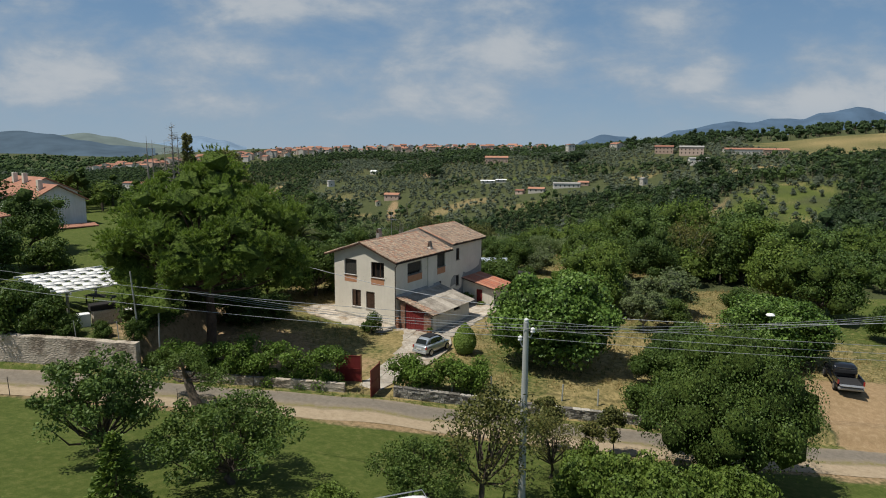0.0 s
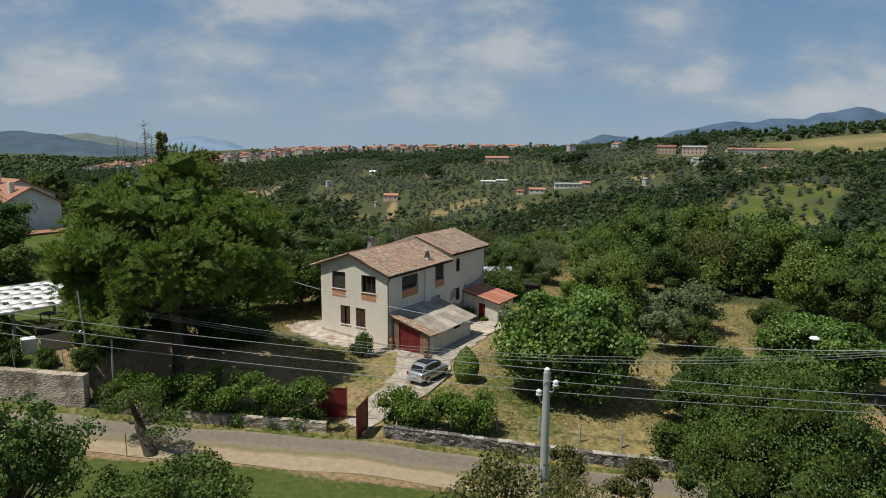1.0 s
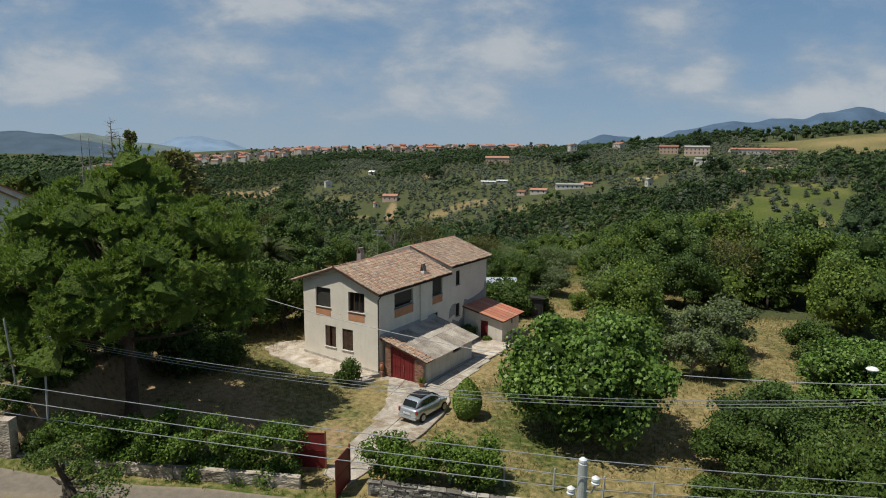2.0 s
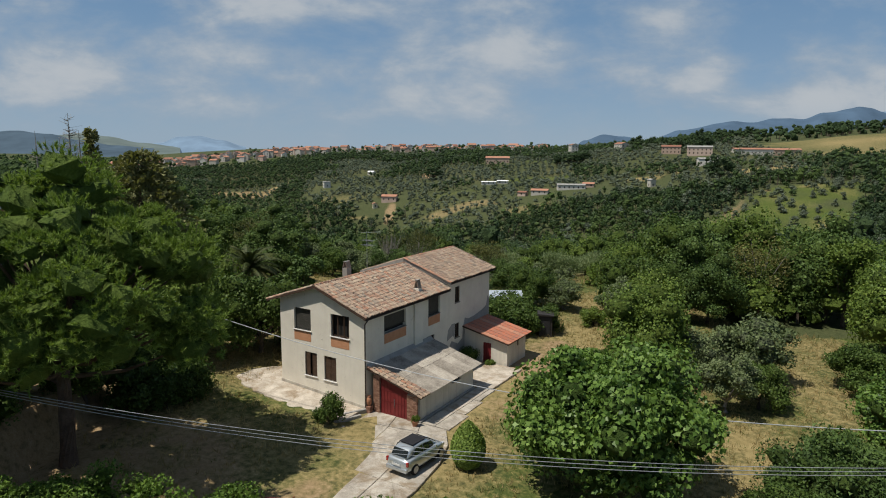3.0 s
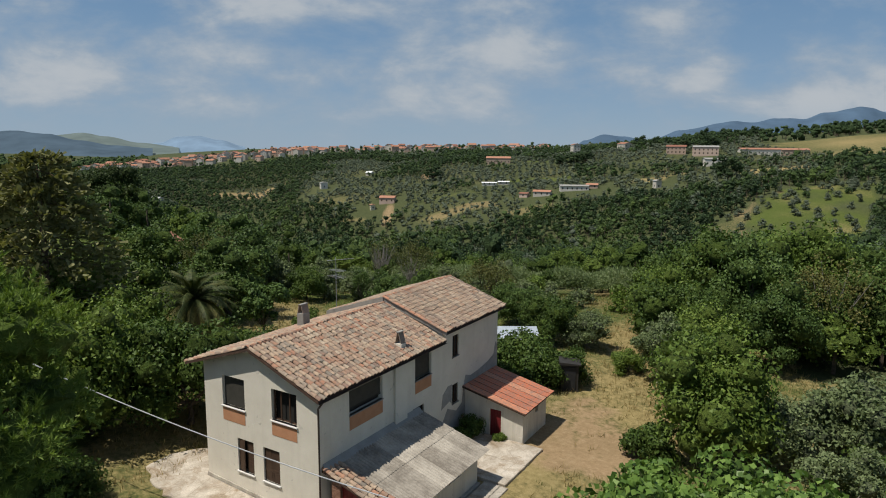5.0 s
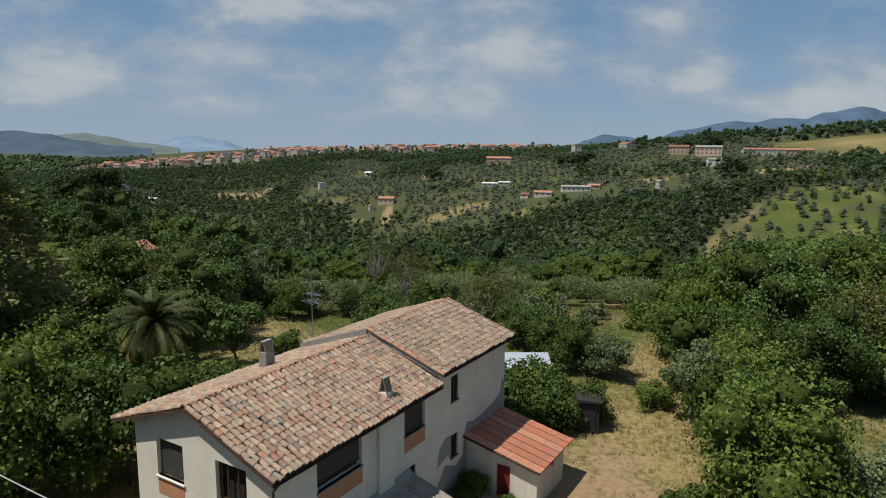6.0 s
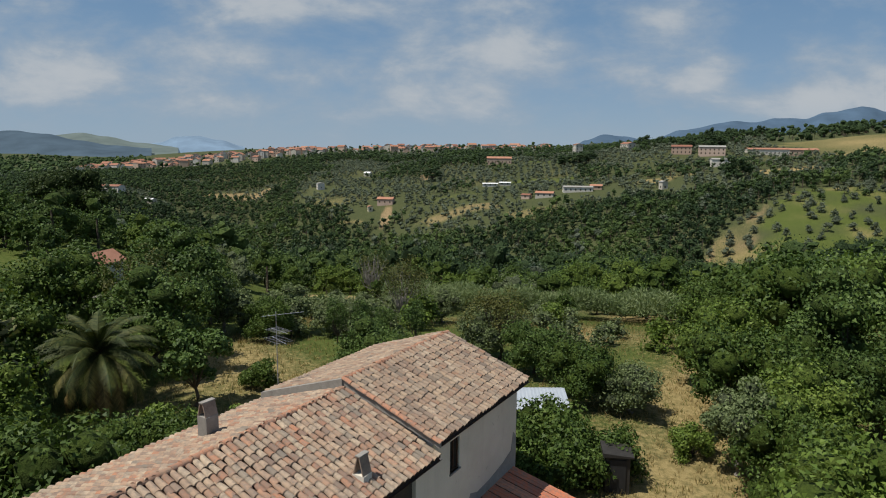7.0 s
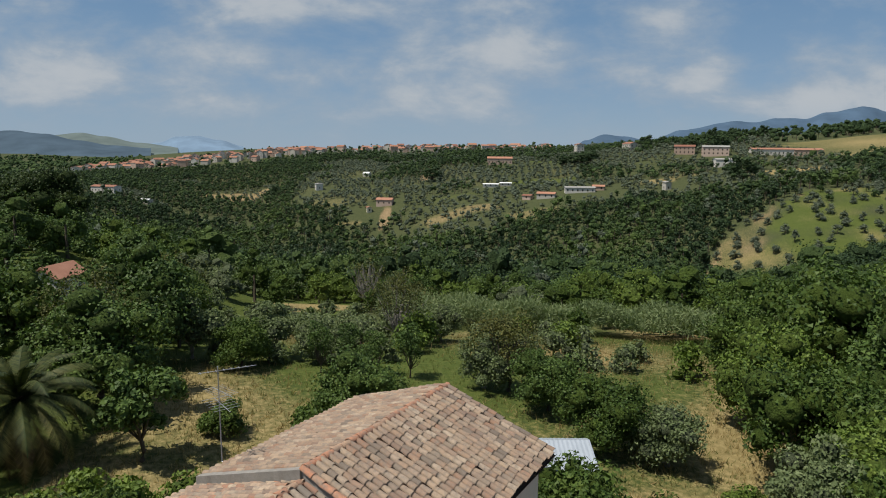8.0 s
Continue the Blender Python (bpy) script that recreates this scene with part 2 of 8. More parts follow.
def valley(u, v):
    k = (u - 5.7) / (max(v, 60.0) + 5.9)
    if k <= VALLEY[0][0]:
        return line(v, VALLEY[0][1])
    for (k0, p0), (k1, p1) in zip(VALLEY, VALLEY[1:]):
        if k < k1:
            f = (k - k0) / (k1 - k0)
            return line(v, p0) * (1 - f) + line(v, p1) * f
    return line(v, VALLEY[-1][1])


def height(x, y):
    p = Vector((x, y))
    s, w = p.dot(ALONG), p.dot(ACROSS)
    u, v = p.dot(RIGHT), p.dot(AHEAD)
    # behind: valley and far slope
    a = u / (abs(v) + 120.0)
    e = step01(a, 0.16, 0.42)
    f = step01(-a, 0.25, 0.75)
    far = line(v, MIDDLE) * (1 - e) * (1 - f) + line(v, EAST) * e + line(v, WEST) * f * (1 - e)
    b = step01(v, 84, 132)
    if b > 0.0:
        far = far * (1 - b) + valley(u, v) * b
    shelf = step01(-u, 16, 44) * (1 - step01(v, 66, 125))
    far = far * (1 - shelf) + (2.2 + 0.04 * min(60.0, -u)) * shelf
    far += noise.noise(Vector((x * 0.02, y * 0.02, 0))) * 1.6 * step01(v, 90, 260) * (1 - step01(v, 1500, 2500))
    # the house's own plot, held up by the roadside walls
    plot = -0.35 - 0.035 * max(0.0, x) + line(-x, [(0, 0.0), (8, 0.35), (25, 1.6), (60, 3.5)]) - 0.02 * max(0.0, -y - 4)
    plot -= 0.22 * step01(x, -1.5, 0.6) * (1 - step01(y, 16, 26))
    plot = plot * (1 - step01(v, 26, 70)) + far * step01(v, 26, 70)
    plot += 0.13 * step01(x, 4.9, 5.4) * (1 - step01(x, 9, 12)) * step01(y, -2, 2) * (1 - step01(y, 14, 17))
    zr = line(s, ROAD_Z)
    south = zr + 0.13 * max(0.0, -21.0 - w) - 0.0006 * max(0.0, -50.0 - w) ** 2
    left = step01(-s, 16.3, 16.7) * (1 - step01(w, -6.0, 3.0))
    plot = plot * (1 - left) + max(plot, 2.4) * left
    # sunk a little under the paving of the terrace
    plot -= 0.16 * step01(x, -11.4, -10.9) * (1 - step01(x, 0.0, 0.6)) * step01(y, -2.6, -2.1) * (1 - step01(y, 3.4, 4.0))
    # behind the low wall the bank starts at the wall's head
    if s > 1.0:
        plot = min(plot, zr + 0.55 + 0.3 * max(0.0, w + 15.6) + 3.0 * (1 - step01(s, 1.0, 2.2)))
    south += 0.55 * step01(-s, 12.0, 17.0) * step01(w, -17.3, -16.4)
    k = step01(w, -16.0, -15.75)
    z = south * (1 - k) + plot * k
    return z


# ---- material list ----


def worn_concrete(name, dark, light, dirt):
    """Old concrete: blotched, with trodden-in earth and hair cracks."""
    m, nt, b = material(name, 0.93, 0, 0.15)
    v = place(nt)
    n1, n2, n3 = noise_node(nt, 0.8, 6, 0.65, v, 0.4), noise_node(nt, 12, 5, 0.65, v), noise_node(nt, 0.45, 6, 0.7, v, 0.8)
    c = ramp_node(nt, n1.outputs["Fac"], [(0.35, dark), (0.62, light)]).outputs[0]
    f = ramp_node(nt, n3.outputs["Fac"], [(0.5, (0, 0, 0)), (0.62, (1, 1, 1))])
    c = mix_node(nt, math_node(nt, "MULTIPLY", f.outputs[0], 0.8), c, dirt)
    c = mix_node(nt, 0.45, c, ramp_node(nt, n2.outputs["Fac"], [(0.35, (0.35, 0.35, 0.35)), (0.65, (0.65, 0.65, 0.65))]).outputs[0], "OVERLAY")
    cell = nt.nodes.new("ShaderNodeTexVoronoi")
    cell.feature = "DISTANCE_TO_EDGE"
    cell.inputs["Scale"].default_value = 0.42
    warp = mix_node(nt, 0.12, v, n1.outputs["Color"], "ADD")
    nt.links.new(warp, cell.inputs["Vector"])
    crack = ramp_node(nt, cell.outputs["Distance"], [(0.0, (1, 1, 1)), (0.012, (0, 0, 0))])
    c = mix_node(nt, math_node(nt, "MULTIPLY", crack.outputs[0], 0.3), c, (0.1, 0.085, 0.06))
    nt.links.new(c, b.inputs["Base Color"])
    bump(nt, b, n2.outputs["Fac"], 0.5, 0.012)
    return m



def plaster(name, dark, light, stain, lo=0.45, hi=0.62, streak=0.55):
    """Old lime plaster: mottled, with grey weather stains and rain streaks."""
    m, nt, b = material(name, 0.9, 0, 0.15)
    v = place(nt)
    n1, n2 = noise_node(nt, 0.7, 6, 0.62, v), noise_node(nt, 14, 5, 0.6, v)
    r = ramp_node(nt, n1.outputs["Fac"], [(0.3, dark), (0.7, light)])
    mp = nt.nodes.new("ShaderNodeMapping")
    mp.inputs["Scale"].default_value = (1.6, 1.6, 0.16)
    nt.links.new(v, mp.inputs[0])
    n3 = noise_node(nt, 1.4, 6, 0.65, mp.outputs[0], 0.3)
    s = ramp_node(nt, n3.outputs["Fac"], [(lo, (0, 0, 0)), (hi + 0.14, (1, 1, 1))])
    c = mix_node(nt, math_node(nt, "MULTIPLY", s.outputs[0], streak), r.outputs[0], stain)
    c = mix_node(nt, 0.22, c, n2.outputs["Color"], "SOFT_LIGHT")
    # chips and filled spots
    n4 = noise_node(nt, 2.3, 8, 0.68, v, 0.6)
    chip = ramp_node(nt, n4.outputs["Fac"], [(0.635, (0, 0, 0)), (0.665, (1, 1, 1))])
    c = mix_node(nt, math_node(nt, "MULTIPLY", chip.outputs[0], 0.55), c, tuple(q * 0.86 for q in stain))
    pale = ramp_node(nt, n4.outputs["Fac"], [(0.33, (1, 1, 1)), (0.37, (0, 0, 0))])
    c = mix_node(nt, math_node(nt, "MULTIPLY", pale.outputs[0], 0.4), c, (0.76, 0.73, 0.66))
    nt.links.new(c, b.inputs["Base Color"])
    bump(nt, b, n2.outputs["Fac"], 0.35, 0.015)
    return m


def tile_material(name, stops, rough=0.85):
    m, nt, b = material(name, rough, 0, 0.2)
    g, oi = nt.nodes.new("ShaderNodeNewGeometry"), nt.nodes.new("ShaderNodeObjectInfo")
    f = math_node(nt, "FRACT", math_node(nt, "ADD", math_node(nt, "MULTIPLY", g.outputs["Random Per Island"], 7.31), math_node(nt, "MULTIPLY", oi.outputs["Random"], 5.17)))
    r = ramp_node(nt, f, stops)
    v = g.outputs["Position"]
    n1, n2 = noise_node(nt, 6.0, 5, 0.65, v), noise_node(nt, 45, 4, 0.6, v)
    c = mix_node(nt, ramp_node(nt, n1.outputs["Fac"], [(0.42, (0, 0, 0)), (0.75, (1, 1, 1))]).outputs[0], r.outputs[0], (0.2, 0.17, 0.14))
    lich = ramp_node(nt, n2.outputs["Fac"], [(0.58, (0, 0, 0)), (0.72, (1, 1, 1))])
    c = mix_node(nt, math_node(nt, "MULTIPLY", lich.outputs[0], 0.45), c, (0.36, 0.32, 0.25))
    big = noise_node(nt, 0.9, 4, 0.6, v)
    c = mix_node(nt, math_node(nt, "MULTIPLY", ramp_node(nt, big.outputs["Fac"], [(0.5, (0, 0, 0)), (0.75, (1, 1, 1))]).outputs[0], 0.45), c, (0.17, 0.12, 0.1))
    nt.links.new(c, b.inputs["Base Color"])
    bump(nt, b, n2.outputs["Fac"], 0.4, 0.008)
    return m


M_plaster = plaster("lime_plaster", (0.64, 0.59, 0.5), (0.74, 0.69, 0.59), (0.45, 0.41, 0.34), 0.52, 0.7, 0.28)
M_plaster_low = plaster("garage_plaster", (0.58, 0.535, 0.45), (0.7, 0.65, 0.56), (0.33, 0.29, 0.23), 0.48, 0.62, 0.55)
M_plinth = plaster("plinth_plaster", (0.40, 0.365, 0.31), (0.60, 0.56, 0.48), (0.24, 0.21, 0.17), 0.4, 0.55, 0.7)
M_cement = mottled("cement_render", (0.24, 0.23, 0.21), (0.36, 0.35, 0.33), 1.5, 25, 0.92, kind="Position")
M_terra_panel = mottled("ochre_paint", (0.42, 0.2, 0.105), (0.52, 0.27, 0.15), 2.0, 30, 0.85, kind="Position")
M_sill = mottled("marble_sill", (0.62, 0.6, 0.56), (0.74, 0.72, 0.68), 4, 40, 0.5, kind="Position")
M_blind = mottled("dark_blind", (0.05, 0.048, 0.04), (0.075, 0.07, 0.06), 3, 30, 0.6, kind="Position")
M_brownwood = mottled("brown_wood", (0.045, 0.026, 0.017), (0.085, 0.05, 0.032), 4, 50, 0.6, kind="Position")
# near-black: the dark of unlit rooms put into colour; also the black oven hood
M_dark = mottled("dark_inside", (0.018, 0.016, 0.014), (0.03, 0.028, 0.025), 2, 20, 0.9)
M_tiles = tile_material("coppi_tiles", [(0.0, (0.378, 0.261, 0.180)), (0.18, (0.450, 0.333, 0.234)), (0.36, (0.324, 0.180, 0.117)), (0.52, (0.495, 0.387, 0.279)), (0.68, (0.225, 0.153, 0.117)), (0.8, (0.414, 0.198, 0.117)), (0.9, (0.423, 0.333, 0.243)), (1.0, (0.2, 0.17, 0.14))])
M_tiles_old = tile_material("coppi_tiles_pale", [(0.0, (0.314, 0.209, 0.142)), (0.2, (0.399, 0.294, 0.204)), (0.4, (0.237, 0.157, 0.114)), (0.55, (0.437, 0.342, 0.252)), (0.7, (0.285, 0.166, 0.109)), (0.85, (0.351, 0.266, 0.190)), (1.0, (0.16, 0.125, 0.1))])
M_ridge = tile_material("ridge_tiles", [(0.0, (0.42, 0.2, 0.12)), (0.4, (0.5, 0.25, 0.15)), (0.7, (0.34, 0.17, 0.11)), (1.0, (0.45, 0.3, 0.2))])
# bed tone set very dark: shade between tiles and panels put into its colour
M_deck = mottled("roof_bed", (0.05, 0.03, 0.022), (0.1, 0.06, 0.042), 3, 30, 0.95, kind="Position")
M_mortar = mottled("grey_mortar", (0.2, 0.185, 0.165), (0.33, 0.31, 0.28), 3, 25, 0.95, kind="Position")
M_concrete = worn_concrete("old_concrete", (0.33, 0.28, 0.22), (0.56, 0.5, 0.42), (0.26, 0.19, 0.12))
M_pavement = worn_concrete("drive_concrete", (0.26, 0.23, 0.19), (0.46, 0.415, 0.35), (0.22, 0.165, 0.105))
M_fibre = mottled("fibre_cement", (0.2, 0.175, 0.145), (0.47, 0.425, 0.36), 1.1, 9, 0.95, spec=0.1, kind="Position", rnd=0.25)
M_redmetal = mottled("dark_red_paint", (0.13, 0.012, 0.014), (0.2, 0.026, 0.025), 1.5, 25, 0.55, spec=0.4, kind="Position")
M_redtile = tile_material("red_panels", [(0.0, (0.46, 0.135, 0.07)), (0.5, (0.58, 0.21, 0.11)), (0.8, (0.5, 0.24, 0.15)), (1.0, (0.36, 0.105, 0.06))], 0.75)
M_brick = mottled("old_brick", (0.2, 0.1, 0.065), (0.34, 0.2, 0.14), 3, 30, 0.9, kind="Object", rnd=0.5)
M_stone = mottled("wall_stone", (0.13, 0.12, 0.105), (0.42, 0.39, 0.34), 2, 18, 0.95, kind="Object", rnd=0.7, bumpy=0.6, deep=0.02)


def rubble_material():
    """Rough stones in crumbling mortar, half covered by old render."""
    m, nt, b = material("rubble_render", 0.95, 0, 0.1)
    v = place(nt)
    st = nt.nodes.new("ShaderNodeMapping")
    st.inputs["Scale"].default_value = (1.0, 1.0, 1.9)
    nt.links.new(v, st.inputs[0])
    cell, tone = nt.nodes.new("ShaderNodeTexVoronoi"), nt.nodes.new("ShaderNodeTexVoronoi")
    cell.feature = "DISTANCE_TO_EDGE"
    for c in (cell, tone):
        c.inputs["Scale"].default_value = 3.4
        nt.links.new(st.outputs[0], c.inputs["Vector"])
    n1, n2 = noise_node(nt, 0.55, 6, 0.62, v), noise_node(nt, 9, 5, 0.65, v)
    sep = nt.nodes.new("ShaderNodeSeparateColor")
    nt.links.new(tone.outputs["Color"], sep.inputs[0])
    stone = ramp_node(nt, sep.outputs[0], [(0.0, (0.17, 0.14, 0.11)), (0.5, (0.34, 0.29, 0.23)), (1.0, (0.24, 0.2, 0.16))]).outputs[0]
    joint = ramp_node(nt, cell.outputs["Distance"], [(0.03, (1, 1, 1)), (0.1, (0, 0, 0))]).outputs[0]
    stone = mix_node(nt, math_node(nt, "MULTIPLY", joint, 0.8), stone, (0.13, 0.105, 0.08))
    coat = ramp_node(nt, n2.outputs["Fac"], [(0.3, (0.34, 0.29, 0.23)), (0.7, (0.52, 0.46, 0.38))]).outputs[0]
    c = mix_node(nt, ramp_node(nt, n1.outputs["Fac"], [(0.44, (0, 0, 0)), (0.53, (1, 1, 1))]).outputs[0], stone, coat)
    c = mix_node(nt, math_node(nt, "MULTIPLY", n2.outputs["Fac"], 0.5), c, (0.5, 0.5, 0.5), "OVERLAY")
    nt.links.new(c, b.inputs["Base Color"])
    bump(nt, b, cell.outputs["Distance"], 0.8, 0.08)
    return m


M_rubble = rubble_material()
M_terracotta = mottled("terracotta", (0.3, 0.13, 0.07), (0.42, 0.21, 0.12), 4, 30, 0.8)
M_pipe = mottled("brown_pipe", (0.06, 0.045, 0.035), (0.1, 0.075, 0.06), 4, 30, 0.5, metal=0.3)
M_steel = mottled("galvanised_steel", (0.3, 0.31, 0.32), (0.46, 0.47, 0.48), 3, 40, 0.5, metal=0.6)
M_iron = mottled("dark_iron", (0.03, 0.028, 0.026), (0.06, 0.055, 0.05), 4, 30, 0.7, metal=0.3)
M_rust = mottled("rusty_iron", (0.16, 0.06, 0.03), (0.26, 0.12, 0.06), 4, 30, 0.85)
M_polecon = mottled("pole_concrete", (0.3, 0.31, 0.29), (0.42, 0.43, 0.41), 1.0, 22, 0.85)
M_wire = mottled("cable", (0.3, 0.31, 0.32), (0.5, 0.51, 0.52), 2, 20, 0.5)
M_wire_bare = mottled("bare_wire", (0.2, 0.21, 0.21), (0.32, 0.33, 0.34), 2, 20, 0.5)
M_white = mottled("white_paint", (0.68, 0.68, 0.66), (0.8, 0.8, 0.79), 2, 25, 0.6)
M_whitecloth = mottled("white_cloth", (0.66, 0.65, 0.62), (0.8, 0.79, 0.77), 1.5, 20, 0.9, kind="Position")
M_zinc = mottled("zinc_sheet", (0.42, 0.46, 0.5), (0.55, 0.6, 0.65), 1.0, 20, 0.45, metal=0.35)
M_green_paint = mottled("green_paint", (0.045, 0.1, 0.07), (0.07, 0.14, 0.095), 2, 25, 0.6)
M_porcelain = mottled("glazed_insulator", (0.55, 0.56, 0.56), (0.75, 0.76, 0.76), 2, 20, 0.25)
M_bark = mottled("bark", (0.045, 0.035, 0.026), (0.13, 0.105, 0.08), 3, 22, 0.95, bumpy=0.8, deep=0.03)
M_bark_pine = mottled("pine_bark", (0.06, 0.04, 0.028), (0.16, 0.11, 0.08), 2, 18, 0.95, bumpy=0.9, deep=0.04)
M_bark_grey = mottled("dead_wood", (0.18, 0.16, 0.14), (0.33, 0.3, 0.27), 3, 22, 0.95)

M_leaf = foliage("broad_leaves", (0.029, 0.055, 0.011), (0.066, 0.109, 0.022), (0.125, 0.176, 0.039), trans=0.14)
M_leaf_dark = foliage("dark_leaves", (0.034, 0.06, 0.016), (0.068, 0.114, 0.028), (0.125, 0.185, 0.045), trans=0.12)
M_leaf_light = foliage("light_leaves", (0.059, 0.097, 0.018), (0.112, 0.170, 0.030), (0.184, 0.243, 0.049), trans=0.17)
M_fig = foliage("fig_leaves", (0.05, 0.098, 0.02), (0.12, 0.2, 0.04), (0.23, 0.33, 0.08), 0.42, trans=0.18)
M_olive = foliage("olive_leaves", (0.088, 0.118, 0.05), (0.145, 0.185, 0.08), (0.225, 0.265, 0.13), 0.75, trans=0.16)
M_needle = foliage("pine_needles", (0.09, 0.145, 0.028), (0.165, 0.24, 0.05), (0.25, 0.33, 0.08), 0.65, trans=0.25)
M_needle_brown = foliage("cedar_needles", (0.11, 0.115, 0.045), (0.2, 0.2, 0.085), (0.31, 0.29, 0.14), 0.7, trans=0.2)
M_palm = foliage("palm_fronds", (0.022, 0.036, 0.011), (0.045, 0.062, 0.018), (0.095, 0.1, 0.03), 0.6, trans=0.06)
M_hedge = foliage("hedge_leaves", (0.055, 0.098, 0.016), (0.108, 0.18, 0.03), (0.19, 0.28, 0.052), trans=0.2)
M_cane = foliage("cane_leaves", (0.10, 0.14, 0.06), (0.16, 0.21, 0.09), (0.23, 0.27, 0.13), trans=0.2)
M_russet = foliage("russet_leaves", (0.05, 0.062, 0.018), (0.095, 0.105, 0.028), (0.17, 0.15, 0.045), trans=0.1)
# far copies of the leaf tones, cooled so the colour carries distance haze
M_hazed_green = foliage("hazed_green_leaves", (0.030, 0.055, 0.018), (0.052, 0.086, 0.029), (0.084, 0.128, 0.044), trans=0.1)
M_hazed_dark = foliage("hazed_dark_leaves", (0.020, 0.039, 0.017), (0.035, 0.062, 0.026), (0.060, 0.095, 0.039), trans=0.08)
M_hazed_light = foliage("hazed_light_leaves", (0.046, 0.077, 0.022), (0.076, 0.119, 0.033), (0.113, 0.163, 0.048), trans=0.12)
M_hazed_olive = foliage("hazed_olive_leaves", (0.07, 0.09, 0.06), (0.115, 0.14, 0.093), (0.17, 0.195, 0.135), 0.75, trans=0.1)
M_dry = foliage("dry_grass", (0.200, 0.150, 0.060), (0.330, 0.250, 0.110), (0.450, 0.370, 0.190), 0.8, trans=0.2)
M_grass = foliage("grass_blades", (0.066, 0.091, 0.022), (0.125, 0.146, 0.036), (0.223, 0.207, 0.067), 0.7, trans=0.11)


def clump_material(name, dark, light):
    """The inner mass of a crown: leaves too many to tell apart; shade of the deep gaps is put into its colour."""
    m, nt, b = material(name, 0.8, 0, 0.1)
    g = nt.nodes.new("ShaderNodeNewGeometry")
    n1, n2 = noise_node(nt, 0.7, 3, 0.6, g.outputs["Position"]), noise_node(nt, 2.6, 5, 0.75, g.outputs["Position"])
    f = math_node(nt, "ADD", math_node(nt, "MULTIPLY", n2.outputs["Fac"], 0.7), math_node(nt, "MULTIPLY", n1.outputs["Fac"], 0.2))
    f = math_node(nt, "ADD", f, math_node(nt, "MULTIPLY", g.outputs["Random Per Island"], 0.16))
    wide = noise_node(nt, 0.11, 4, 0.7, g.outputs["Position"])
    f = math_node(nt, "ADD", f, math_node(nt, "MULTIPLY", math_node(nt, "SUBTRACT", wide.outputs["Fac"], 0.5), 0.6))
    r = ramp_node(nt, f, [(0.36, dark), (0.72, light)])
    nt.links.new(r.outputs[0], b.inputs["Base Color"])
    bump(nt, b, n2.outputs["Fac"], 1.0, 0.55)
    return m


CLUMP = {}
# near kinds run darker than their leaves, painting in the crown's inner shade
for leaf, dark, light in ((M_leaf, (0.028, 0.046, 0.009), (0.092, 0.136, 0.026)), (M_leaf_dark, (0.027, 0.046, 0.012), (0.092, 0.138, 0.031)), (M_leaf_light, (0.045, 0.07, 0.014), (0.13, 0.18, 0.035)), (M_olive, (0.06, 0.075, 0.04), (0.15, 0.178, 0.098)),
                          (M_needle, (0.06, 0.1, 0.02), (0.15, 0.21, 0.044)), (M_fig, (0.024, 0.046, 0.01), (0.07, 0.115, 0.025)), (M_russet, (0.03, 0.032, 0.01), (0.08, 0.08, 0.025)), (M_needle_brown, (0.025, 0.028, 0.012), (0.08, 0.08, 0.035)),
                          (M_hazed_green, (0.036, 0.062, 0.02), (0.082, 0.122, 0.04)), (M_hazed_dark, (0.024, 0.042, 0.018), (0.058, 0.09, 0.034)), (M_hazed_light, (0.05, 0.08, 0.022), (0.11, 0.155, 0.044)), (M_hazed_olive, (0.07, 0.088, 0.06), (0.14, 0.165, 0.112))):
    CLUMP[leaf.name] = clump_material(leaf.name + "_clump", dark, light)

# ---- ground ----


def graded(steps):
    out = []
    for a, b, d in steps:
        n = max(1, round((b - a) / d))
        out += [a + (b - a) * k / n for k in range(n)]
    return out + [steps[-1][1]]


def patch(x, y, cx, cy, r, soft=0.35):
    return 1 - step01(math.hypot(x - cx, y - cy), r * (1 - soft), r * (1 + soft))


def wob(x, y, f, k=0.0):
    return noise.noise(Vector((x * f, y * f, k)))


def bearing(u, v):
    return (u - 5.7) / (max(v, 60.0) + 5.9)


def field_share(x, y):
    """How far a place lies in the sloping field across the valley."""
    p = Vector((x, y))
    u, v = p.dot(RIGHT), p.dot(AHEAD)
    if not (215 < v < 345 and u > 80):
        return 0.0
    edge = line(v, [(215, 92), (257, 113), (290, 136), (305, 158), (330, 196)]) + 3.0 * wob(x, y, 0.05, 33)
    return step01(v + 6 * wob(x, y, 0.03, 2), 222, 232) * (1 - step01(v, 322, 336)) * step01(u, edge - 3, edge + 4) * (1 - step01(bearing(u, v), 0.70, 0.74))


# open ground in the far groves: across, along, half sizes, dry, bare and lush share
GLADES = [(-64, 452, 14, 8, 0.5, 0.3, 0.3), (14, 425, 34, 13, 0.5, 0.4, 0.2), (-10, 590, 8, 30, 0.5, 0.6, 0), (166, 455, 36, 6, 0.8, 0.3, 0), (232, 425, 40, 9, 0.9, 0.3, 0.2), (-215, 700, 46, 26, 0.6, 0.5, 0.2), (-36, 455, 5, 22, 0.4, 0.6, 0.2),
          (88, 522, 30, 14, 0.2, 0.3, 0.9), (125, 640, 40, 20, 0.1, 0, 0.95), (20, 470, 30, 8, 0.3, 0.1, 0.5), (-85, 500, 22, 14, 0.4, 0.3, 0.4), (60, 395, 22, 14, 0.4, 0.4, 0.5), (10, 520, 18, 12, 0.2, 0.1, 0.5), (290, 480, 50, 10, 0.3, 0.1, 0.4)]


def glade(u, v):
    """The open ground that a place lies in, and how far."""
    best, mix = 0.0, (0, 0, 0)
